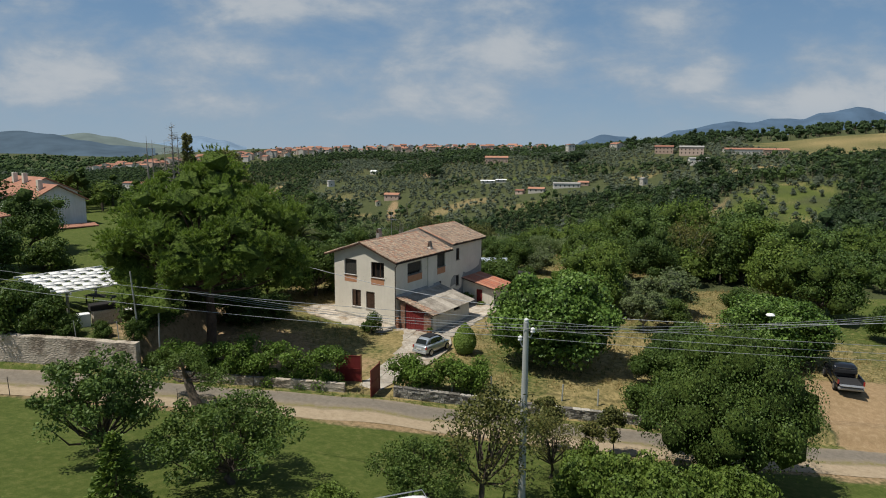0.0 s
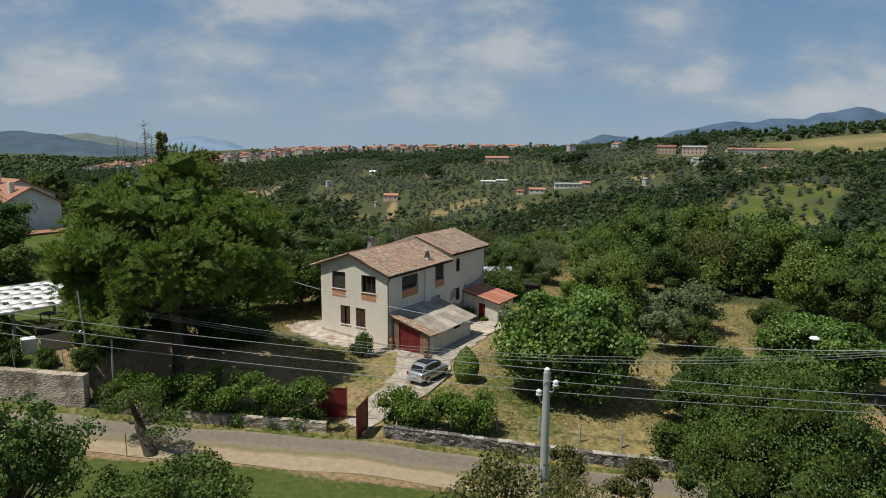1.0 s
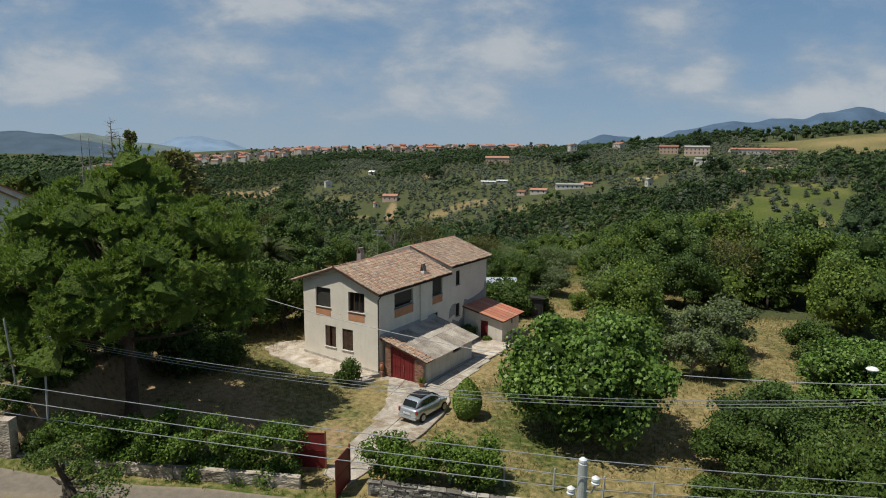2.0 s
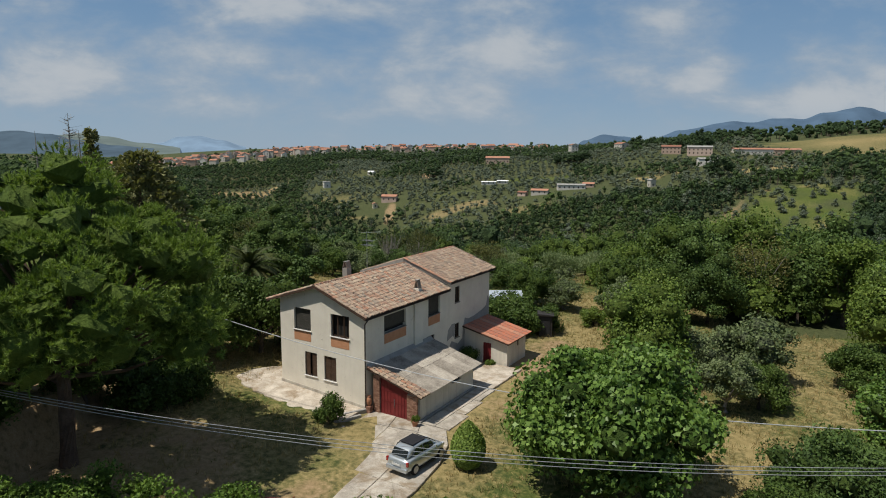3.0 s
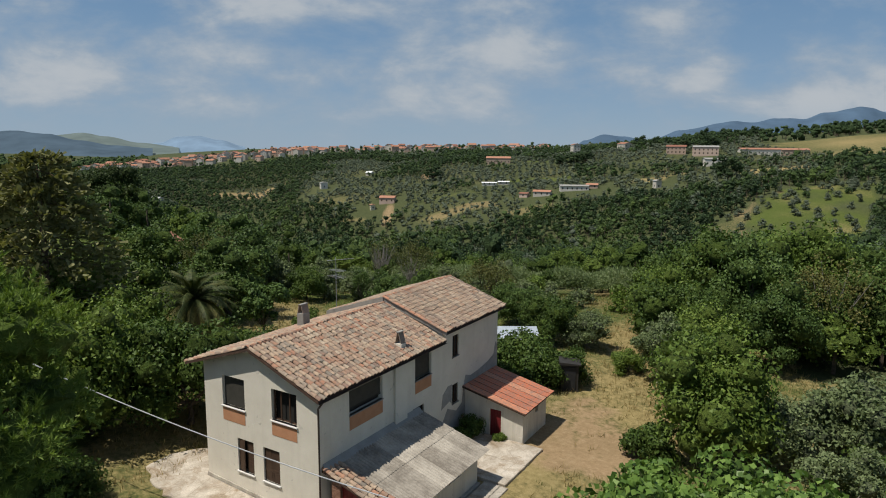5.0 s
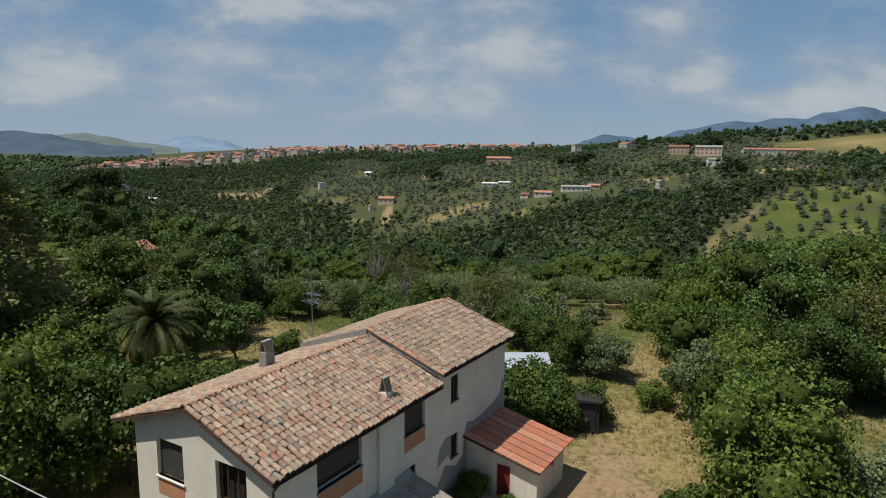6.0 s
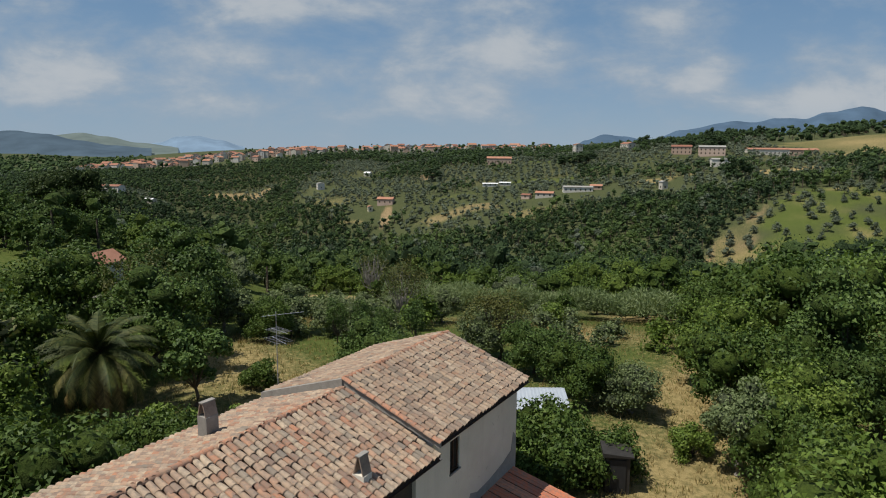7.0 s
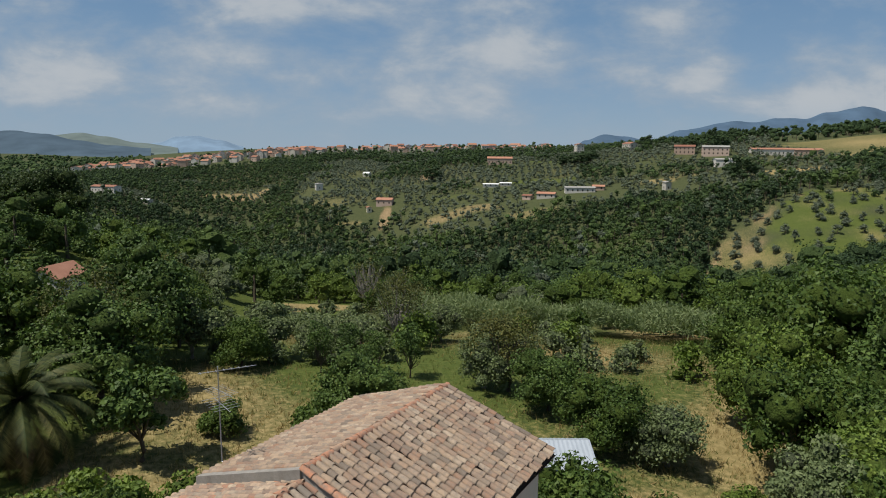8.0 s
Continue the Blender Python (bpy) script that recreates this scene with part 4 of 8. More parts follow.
def pierced(bm, axis, at, thick, a0, a1, z0, z1, holes):
    """A wall slab from at to at + thick on its axis ('x' or 'y'), spanning a0 to a1, with rectangular holes (a0, a1, z0, z1)."""
    asx = sorted({a0, a1, *(h[0] for h in holes), *(h[1] for h in holes)})
    zs = sorted({z0, z1, *(h[2] for h in holes), *(h[3] for h in holes)})
    na, nz = len(asx) - 1, len(zs) - 1

    def solid(i, j):
        if not (0 <= i < na and 0 <= j < nz):
            return False
        return not any(h[0] <= asx[i] and asx[i + 1] <= h[1] and h[2] <= zs[j] and zs[j + 1] <= h[3] for h in holes)
    made = {}

    def vert(i, j, k):
        if (i, j, k) not in made:
            d = at + thick * k
            made[i, j, k] = bm.verts.new((asx[i], d, zs[j]) if axis == "y" else (d, asx[i], zs[j]))
        return made[i, j, k]
    for i in range(na):
        for j in range(nz):
            if not solid(i, j):
                continue
            for k in (0, 1):
                bm.faces.new([vert(*p, k) for p in ((i, j), (i + 1, j), (i + 1, j + 1), (i, j + 1))])
            for (di, dj), p, q in (((-1, 0), (i, j), (i, j + 1)), ((1, 0), (i + 1, j), (i + 1, j + 1)), ((0, -1), (i, j), (i + 1, j)), ((0, 1), (i, j + 1), (i + 1, j + 1))):
                if not solid(i + di, j + dj):
                    bm.faces.new((vert(*p, 0), vert(*q, 0), vert(*q, 1), vert(*p, 1)))
    bmesh.ops.recalc_face_normals(bm, faces=bm.faces[:])


house = thing("farmhouse", pose(0, 0, 0), "two-storey cream plastered farmhouse with barrel-tile roof", "house")

FRONT_HOLES = [(-6.15, -4.62, 4.07, 5.57), (-2.84, -1.28, 4.05, 5.55), (-5.22, -4.13, 0.93, 2.58), (-3.48, -2.43, 0.90, 2.56)]
EAST_HOLES = [(2.08, 4.63, 4.12, 5.32), (7.52, 9.12, 4.08, 5.57), (7.3, 8.38, 0.5, 2.57), (11.4, 12.1, 4.33, 5.62), (11.42, 12.1, 1.46, 2.63)]


def build_house_walls():
    bm = bmesh.new()
    pierced(bm, "y", 0.0, 0.4, -7.45, 0.0, -1.4, 5.72, FRONT_HOLES)
    part("front_wall", bm, M_plaster, house)
    bm = bmesh.new()
    prism(bm, [(-7.45, 0, 5.72), (0, 0, 5.72), (RIDGE_X, 0, 7.2), (-7.45, 0, 6.05)], (0, 0, 0), (0, 0.4, 0))
    part("gable", bm, M_plaster, house)
    bm = bmesh.new()
    pierced(bm, "x", 0.0, -0.4, 0.4, 17.2, -1.4, 5.72, EAST_HOLES)
    part("east_wall", bm, M_plaster, house)
    part("wall_head", box(-0.4, 0, 10.2, 17.2, 5.72, 6.2), M_plaster, house)
    bm = bmesh.new()
    add_box(bm, -7.45, -7.05, 0.4, 17.2, -1.4, 6.0)
    part("west_wall", bm, M_plaster, house)
    bm = bmesh.new()
    pierced(bm, "y", 17.2, -0.4, -7.05, -0.4, -1.4, 6.2, [])
    part("north_wall", bm, M_plaster, house)
    bm = bmesh.new()
    prism(bm, [(-7.05, 16.8, 6.2), (-0.4, 16.8, 6.2), (RIDGE_X, 16.8, 7.5)], (0, 0, 0), (0, 0.4, 0))
    part("gable", bm, M_plaster, house)
    bm = bmesh.new()
    prism(bm, [(-7.05, 10.2, 5.9), (-0.4, 10.2, 5.9), (-0.4, 10.2, 6.2), (RIDGE_X, 10.2, 7.5), (-7.05, 10.2, 6.2)], (0, 0, 0), (0, 0.3, 0))
    part("step_gable", bm, M_plaster, house)
    # floor slab coloured near-black to keep the rooms dark
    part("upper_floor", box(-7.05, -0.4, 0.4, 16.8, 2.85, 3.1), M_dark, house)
    # chimney breast and plinth
    part("chimney_breast", box(0.003, 0.14, 5.58, 6.6, -1.2, 5.6, 0.015), M_plaster, house)
    bm = bmesh.new()
    prism(bm, [(-7.5, -0.03, -1.4), (0.03, -0.03, -1.4), (0.03, -0.03, -0.25), (-7.5, -0.03, 0.22)], (0, -0.002, 0), (0, 0.028, 0))
    part("plinth", bm, M_plinth, house, "crumbling grey plinth")
    # rough cement repairs on the long wall
    bm = bmesh.new()
    for pts in ([(9.9, 0.2), (12.6, -0.9), (17.2, -0.9), (17.2, 3.6), (16.9, 3.9), (16.7, 3.1), (15.9, 2.85), (14.6, 2.65), (13.6, 2.6), (13.0, 2.8), (12.75, 2.2), (12.6, 1.2), (11.9, 0.9), (10.9, 1.35)],
                [(10.2, 1.5), (11.1, 1.75), (11.36, 1.5), (11.38, 2.7), (10.9, 2.72), (10.35, 2.35)]):
        prism(bm, [(0.0, y, z) for y, z in pts], (0.004, 0, 0), (0.016, 0, 0))
    part("cement_patch", bm, M_cement, house, "grey cement repair on plaster")


def blind_window(name, axis, a0, a1, z0, z1, parent, drop=0.0, bar=False):
    """An opening with a roller blind let down, a sill and a painted panel below."""
    w = part(name, box(*((a0, a1, 0.16, 0.19) if axis == "y" else (-0.19, -0.16, a0, a1)), z0 + drop, z1), M_blind, parent, "window with dark roller blind down")
    bm = bmesh.new()
    n = int((z1 - z0 - drop) / 0.055)
    for k in range(n):
        z = z0 + drop + 0.01 + k * 0.055
        if axis == "y":
            add_box(bm, a0 + 0.02, a1 - 0.02, 0.146, 0.159, z, z + 0.045)
        else:
            add_box(bm, -0.159, -0.146, a0 + 0.02, a1 - 0.02, z, z + 0.045)
    part("slats", bm, M_blind, w)
    if axis == "y":
        part("sill", box(a0 - 0.06, a1 + 0.06, -0.08, 0.15, z0 - 0.06, z0, 0.008), M_sill, w, "white marble sill")
        part("painted_panel", box(a0, a1, -0.012, -0.003, z0 - 0.75, z0 - 0.07), M_terra_panel, w, "ochre painted panel")
    else:
        part("sill", box(-0.15, 0.05, a0 - 0.03, a1 + 0.03, z0 - 0.05, z0, 0.008), M_mortar, w)
        part("painted_panel", box(0.003, 0.014, a0, a1, z0 - 0.72, z0 - 0.06), M_terra_panel, w, "ochre painted panel")
    if drop:
        # near-black sheet in place of the unlit room below the blind
        part("unlit_gap_sheet", box(-0.3, -0.28, a0, a1, z0, z0 + drop), M_dark, w)
        part("window_bar", box(-0.15, -0.12, a0, a1, z0 + drop - 0.05, z0 + drop), M_iron, w)
    return w


def shutter_leaf(name, x0, x1, z0, z1, parent, swing=0.0):
    """A brown panelled shutter leaf."""
    bm = bmesh.new()
    w, h = x1 - x0, z1 - z0
    zs = [0, h / 3, 2 * h / 3, h]
    fr = [[bm.verts.new((x, -0.018, z)) for x in (0, w)] for z in zs]
    bk = [[bm.verts.new((x, 0.018, z)) for x in (0, w)] for z in zs]
    fronts = []
    for k in range(3):
        fronts.append(bm.faces.new((fr[k][0], fr[k][1], fr[k + 1][1], fr[k + 1][0])))
        bm.faces.new((bk[k][1], bk[k][0], bk[k + 1][0], bk[k + 1][1]))
        for s in (0, 1):
            bm.faces.new((fr[k][s], bk[k][s], bk[k + 1][s], fr[k + 1][s]))
    bm.faces.new((fr[0][0], fr[0][1], bk[0][1], bk[0][0]))
    bm.faces.new((fr[3][0], fr[3][1], bk[3][1], bk[3][0]))
    bmesh.ops.recalc_face_normals(bm, faces=bm.faces[:])
    bmesh.ops.inset_individual(bm, faces=fronts, thickness=0.07, depth=0)
    bmesh.ops.inset_individual(bm, faces=fronts, thickness=0.02, depth=-0.014)
    bmesh.ops.inset_individual(bm, faces=fronts, thickness=0.03, depth=0.016)
    ob = part(name, bm, M_brownwood, parent)
    ob.matrix_local = pose(x0, 0.1, z0, 0, 0, swing)
    return ob


def shutter_window(x0, x1, z0, z1, swing=0.0):
    # near-black sheet behind the leaves paints the unlit room
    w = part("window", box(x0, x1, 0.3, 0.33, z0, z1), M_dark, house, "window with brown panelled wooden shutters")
    c = (x0 + x1) / 2
    shutter_leaf("shutter", x0 + 0.01, c - 0.004, z0 + 0.01, z1 - 0.01, w, swing)
    shutter_leaf("shutter", c + 0.004, x1 - 0.01, z0 + 0.01, z1 - 0.01, w)
    part("sill", box(x0 - 0.06, x1 + 0.06, -0.08, 0.08, z0 - 0.06, z0, 0.008), M_sill, w, "white marble sill")
    return w


def open_window():
    x0, x1, z0, z1 = FRONT_HOLES[1]
    # the room's darkness is a near-black sheet behind the frame
    w = part("window", box(x0 + 0.0, x1, 0.3, 0.33, z0, z1), M_dark, house, "open window with brown wooden leaves")
    bm = bmesh.new()
    for a, b, c, d in ((x0, x0 + 0.07, z0, z1), (x1 - 0.07, x1, z0, z1), (x0 + 0.07, x1 - 0.07, z1 - 0.08, z1), (x0 + 0.07, x1 - 0.07, z0, z0 + 0.05)):
        add_box(bm, a, b, 0.16, 0.23, c, d)
    part("frame", bm, M_brownwood, w)
    for k, (a, s) in enumerate(((x0 + 0.08, -28), (x0 + 0.5, 12), (x1 - 0.52, -10), (x1 - 0.1, 30))):
        bm = bmesh.new()
        add_box(bm, -0.035, 0.035, -0.02, 0.02, 0, z1 - z0 - 0.15)
        lf = part("leaf", bm, M_brownwood, w)
        lf.matrix_local = pose(a, 0.13, z0 + 0.06, 0, 0, s)
    part("sill", box(x0 - 0.06, x1 + 0.06, -0.08, 0.15, z0 - 0.06, z0, 0.008), M_sill, w, "white marble sill")
    part("painted_panel", box(x0, x1, -0.012, -0.003, z0 - 0.73, z0 - 0.07), M_terra_panel, w, "ochre painted panel")


def narrow_window(y0, y1, z0, z1):
    w = part("window", box(-0.16, -0.12, y0 + 0.06, y1 - 0.06, z0 + 0.06, z1 - 0.06), M_dark, house, "narrow window with dark brown frame")
    bm = bmesh.new()
    for a, b, c, d in ((y0, y0 + 0.06, z0, z1), (y1 - 0.06, y1, z0, z1), (y0 + 0.06, y1 - 0.06, z0, z0 + 0.06), (y0 + 0.06, y1 - 0.06, z1 - 0.06, z1), ((y0 + y1) / 2 - 0.02, (y0 + y1) / 2 + 0.02, z0 + 0.06, z1 - 0.06)):
        add_box(bm, -0.13, -0.07, a, b, c, d)
    part("frame", bm, M_brownwood, w)
    part("sill", box(-0.1, 0.06, y0 - 0.05, y1 + 0.05, z0 - 0.05, z0, 0.006), M_mortar, w)


build_house_walls()
blind_window("window", "y", *FRONT_HOLES[0], house)
open_window()
shutter_window(*FRONT_HOLES[2], swing=-14)
shutter_window(*FRONT_HOLES[3])
blind_window("window", "x", *EAST_HOLES[0], house, drop=0.28, bar=True)
blind_window("window", "x", *EAST_HOLES[1], house)
narrow_window(*EAST_HOLES[2])
narrow_window(*EAST_HOLES[3])
narrow_window(*EAST_HOLES[4])


# barrel tiles

def barrel(length=0.45, r0=0.119, r1=0.096, seg=6, thick=0.02):
    """A tapered half-round tile, its mouth at the origin, running up along y, its back towards z."""
    vs, fs = [], []
    for y, r in ((0, r0), (length, r1)):
        for k in range(seg + 1):
            a = math.pi * (0.03 + 0.94 * k / seg)
            vs.append((-r * math.cos(a), y, r * 0.92 * math.sin(a)))
    for k in range(seg + 1):
        a = math.pi * (0.03 + 0.94 * k / seg)
        vs.append((-(r0 - thick) * math.cos(a), 0.0, (r0 - thick) * 0.92 * math.sin(a) - 0.004))
    n = seg + 1
    for k in range(seg):
        fs.append((k, k + 1, n + k + 1, n + k))
        fs.append((2 * n + k, 2 * n + k + 1, k + 1, k))
    return vs, fs


TILE_V, TILE_F = barrel()
tile_mesh = bpy.data.meshes.new("roof_tile")
tile_mesh.from_pydata(TILE_V, [], TILE_F)
tile_mesh.materials.append(M_tiles)


def slope_frame(low, along, up):
    """The pose of a roof slope: x along the eave, y up the slope, z out of it."""
    a, u = Vector(along).normalized(), Vector(up).normalized()
    n = a.cross(u)
    return Matrix(((a.x, u.x, n.x, low[0]), (a.y, u.y, n.y, low[1]), (a.z, u.z, n.z, low[2]), (0, 0, 0, 1)))


def lay_tiles(parent, m, length, rise, mat, seed, single=None, pitch=0.25, course=0.34, name="roof_tile"):
    """Covers a slope with barrel tiles: those whose distance along the eave lies in single are objects of their own, the rest one mesh."""
    rnd = random.Random(seed)
    cols, rows = int(length / pitch), int(math.ceil((rise - 0.05) / course))
    verts, faces = [], []
    for c in range(cols):
        x0 = (c + 0.5) * length / cols
        sway = rnd.uniform(-0.012, 0.012)
        for r in range(rows):
            y0 = r * course + rnd.uniform(-0.045, 0.045) - 0.03
            if y0 + 0.26 > rise:
                continue
            x = x0 + sway + rnd.uniform(-0.022, 0.022)
            sag = 0.012 * math.sin(x * 1.7 + seed) + 0.01 * math.sin(y0 * 2.3 + x)
            t = m @ pose(x, y0, 0.03 + sag, -2.0 + rnd.uniform(-1.5, 1.5), rnd.uniform(-6, 6), rnd.uniform(-4.5, 4.5))
            if single and single[0] <= x0 <= single[1]:
                ob = new(name, tile_mesh)
                ob.parent = parent
                ob.matrix_local = t
            else:
                k = len(verts)
                verts += [tuple(t @ Vector(v)) for v in TILE_V]
                faces += [tuple(i + k for i in f) for f in TILE_F]
    if verts:
        ob = mesh_part("roof_tiles", verts, faces, mat, parent)
        ob["kind"] = "stuff"


def roof_deck(parent, name, y0, y1, pts):
    bm = bmesh.new()
    prism(bm, [(x, y0, z) for x, z in pts], (0, 0, 0), (0, y1 - y0, 0))
    return part(name, bm, M_deck, parent)


def ridge_row(parent, y0, y1, z, mat_mesh):
    n = int((y1 - y0) / 0.36)
    rnd = random.Random(3)
    for k in range(n):
        ob = new("ridge_tile", mat_mesh)
        ob.parent = parent
        ob.matrix_local = pose(RIDGE_X + rnd.uniform(-0.015, 0.015), y0 + k * (y1 - y0) / n, z + rnd.uniform(-0.01, 0.01), rnd.uniform(-2, 0), rnd.uniform(-3, 3), rnd.uniform(-2, 2))


def build_main_roof():
    rv, rf = barrel(0.46, 0.15, 0.125, 8, 0.02)
    ridge_mesh = bpy.data.meshes.new("ridge_tile")
    ridge_mesh.from_pydata(rv, [], rf)
    ridge_mesh.materials.append(M_ridge)
    # front part
    low = roof_deck(house, "roof_deck", -0.35, 10.15, [(0.35, 5.64), (0.35, 5.74), (RIDGE_X, 7.35), (-8.35, 5.9), (-8.35, 5.8), (RIDGE_X, 7.2)])
    east_up = Vector((RIDGE_X - 0.35, 0, 1.61))
    lay_tiles(house, slope_frame((0.40, -0.40, 5.75), (0, 1, 0), east_up), 10.5, east_up.length, M_tiles, 5, single=(2.2, 7.8))
    west_up = Vector((RIDGE_X + 8.35, 0, 1.45))
    lay_tiles(house, slope_frame((-8.38, 10.1, 5.9), (0, -1, 0), west_up), 10.5, west_up.length, M_tiles, 6)
    ridge_row(house, -0.4, 10.1, 7.36, ridge_mesh)
    # back part, a step higher
    roof_deck(house, "roof_deck", 10.1, 17.6, [(0.35, 6.12), (0.35, 6.22), (RIDGE_X, 7.68), (-8.2, 6.22), (-8.2, 6.12), (RIDGE_X, 7.54)])
    east_up = Vector((RIDGE_X - 0.35, 0, 1.46))
    lay_tiles(house, slope_frame((0.40, 10.12, 6.23), (0, 1, 0), east_up), 7.5, east_up.length, M_tiles_old, 7)
    west_up = Vector((RIDGE_X + 8.2, 0, 1.46))
    lay_tiles(house, slope_frame((-8.23, 17.6, 6.23), (0, -1, 0), west_up), 7.5, west_up.length, M_tiles_old, 8)
    ridge_row(house, 10.1, 17.55, 7.69, ridge_mesh)
    # mortar verge along the step
    bm = bmesh.new()
    prism(bm, [(RIDGE_X, 9.9, 7.76), (-8.3, 9.9, 6.3), (-8.3, 9.9, 6.0), (RIDGE_X, 9.9, 7.4)], (0, 0, 0), (0, 0.3, 0))
    part("mortar_verge", bm, M_mortar, house, "thick grey mortar verge")
    bm = bmesh.new()
    prism(bm, [(0.42, 9.98, 6.06), (0.42, 9.98, 6.25), (RIDGE_X, 9.98, 7.71), (RIDGE_X, 9.98, 7.42)], (0, 0, 0), (0, 0.12, 0))
    part("mortar_verge", bm, M_mortar, house, "grey mortar verge")
    cap_rnd = random.Random(12)
    step_up = Vector((RIDGE_X - 0.45, 0, 1.47))
    m_step = slope_frame((0.45, 10.02, 6.27), (0, 1, 0), step_up)
    for k in range(12):
        ob = new("verge_tile", ridge_mesh)
        ob.parent = house
        ob.matrix_local = m_step @ pose(cap_rnd.uniform(-0.015, 0.015), k * step_up.length / 12 - 0.03, 0.0, -2, cap_rnd.uniform(-4, 4), cap_rnd.uniform(-3, 3)) @ Matrix.Diagonal((0.85, 1, 0.8, 1))
    # dark strips painting in the shade under the gable verge, and gutter
    for pts in ([(0.38, -0.36, 5.6), (0.38, -0.36, 5.72), (RIDGE_X, -0.36, 7.33), (RIDGE_X, -0.36, 7.21)], [(-8.38, -0.36, 5.77), (-8.38, -0.36, 5.89), (RIDGE_X, -0.36, 7.33), (RIDGE_X, -0.36, 7.21)]):
        bm = bmesh.new()
        prism(bm, pts, (0, -0.02, 0), (0, 0.008, 0))
        part("verge_shade_strip", bm, M_deck, house)
    for y0, y1, z in ((-0.35, 10.05, 5.63), (10.12, 17.6, 6.12)):
        bm = bmesh.new()
        vs = []
        for y in (y0, y1):
            vs.append([bm.verts.new((0.42 + 0.065 * math.cos(a), y, z + 0.03 + 0.065 * math.sin(a))) for a in (math.pi + math.pi * k / 6 for k in range(7))])
        for k in range(6):
            bm.faces.new((vs[0][k], vs[0][k + 1], vs[1][k + 1], vs[1][k]))
        bmesh.ops.solidify(bm, geom=bm.faces[:], thickness=0.006)
        part("gutter", bm, M_pipe, house)
    bm = bmesh.new()
    tube(bm, [(0.42, -0.2, 5.6), (0.3, -0.2, 5.45), (0.09, -0.09, 5.25), (0.07, -0.07, 4.9), (0.07, -0.07, 0.4), (0.07, -0.07, -0.3)], [0.045] * 6, 8)
    part("downpipe", bm, M_pipe, house)
    # rafter tails under the east eave
    for k in range(17):
        y = 0.1 + k * 0.62
        bm = bmesh.new()
        prism(bm, [(0.0, y, 5.70), (0.36, y, 5.56), (0.36, y, 5.63), (0.0, y, 5.77)], (0, -0.04, 0), (0, 0.04, 0))
        part("rafter_tail", bm, M_brownwood, house)


def chimney(x, y, z0, w, d, h, lean, mat, label):
    """A square stack with a tent of two leaning slabs on it."""
    c = part("chimney", box(x - w / 2, x + w / 2, y - d / 2, y + d / 2, z0 - 0.5, z0 + h, 0.015), mat, house, label)
    for s in (-1, 1):
        bm = bmesh.new()
        add_box(bm, -0.02, 0.02, -d / 2, d / 2, 0, lean, 0.006)
        ob = part("cap_slab", bm, M_cap, c)
        ob.matrix_local = pose(x + s * w * 0.42, y, z0 + h - 0.01, 0, -s * 15, 0)
    bm = bmesh.new()
    add_box(bm, x - 0.1, x + 0.1, y - d / 2 - 0.02, y + d / 2 + 0.02, z0 + h + lean * 0.9, z0 + h + lean * 0.9 + 0.05, 0.01)
    part("cap_ridge", bm, M_mortar, c)


build_main_roof()
chimney(-5.97, 5.45, 6.78, 0.46, 0.5, 0.7, 0.5, M_mortar, "grey rendered chimney with leaning cap slabs")
chimney(-0.5, 6.85, 5.95, 0.46, 0.42, 0.36, 0.66, M_plaster_low, "pale rendered chimney with terracotta cap")


def antenna():
    t = thing("tv_antenna", pose(-8.42, 11.0, 6.2), "thin metal television antenna on a mast", "antenna")
    bm = bmesh.new()
    tube(bm, [(0.35, 0, 0.0), (0.0, 0, 0.1), (0, 0, 3.3)], [0.025, 0.025, 0.02], 6)
    part("mast", bm, M_steel, t)
    for z, n, l, a, el in ((3.15, 7, 1.5, 60, 0.12), (2.5, 8, 1.0, -10, 0.34), (2.1, 6, 1.2, -20, 0.42)):
        d = Vector((math.cos(radians(a)), math.sin(radians(a)), 0))
        e = Vector((-d.y, d.x, 0))
        bm = bmesh.new()
        tube(bm, [d * (-l * 0.4) + Vector((0, 0, z)), d * (l * 0.8) + Vector((0, 0, z))], [0.013, 0.013], 5)
        if el:
            for k in range(n):
                c = d * (-l * 0.35 + k * l * 1.1 / n) + Vector((0, 0, z + 0.01))
                tube(bm, [c - e * el, c + e * el], [0.007, 0.007], 4)
        part("boom", bm, M_steel, t)


antenna()

# ---- the garage against the long wall ----
garage = thing("garage", pose(0, 0, 0), "low plastered lean-to garage with red doors", "garage")


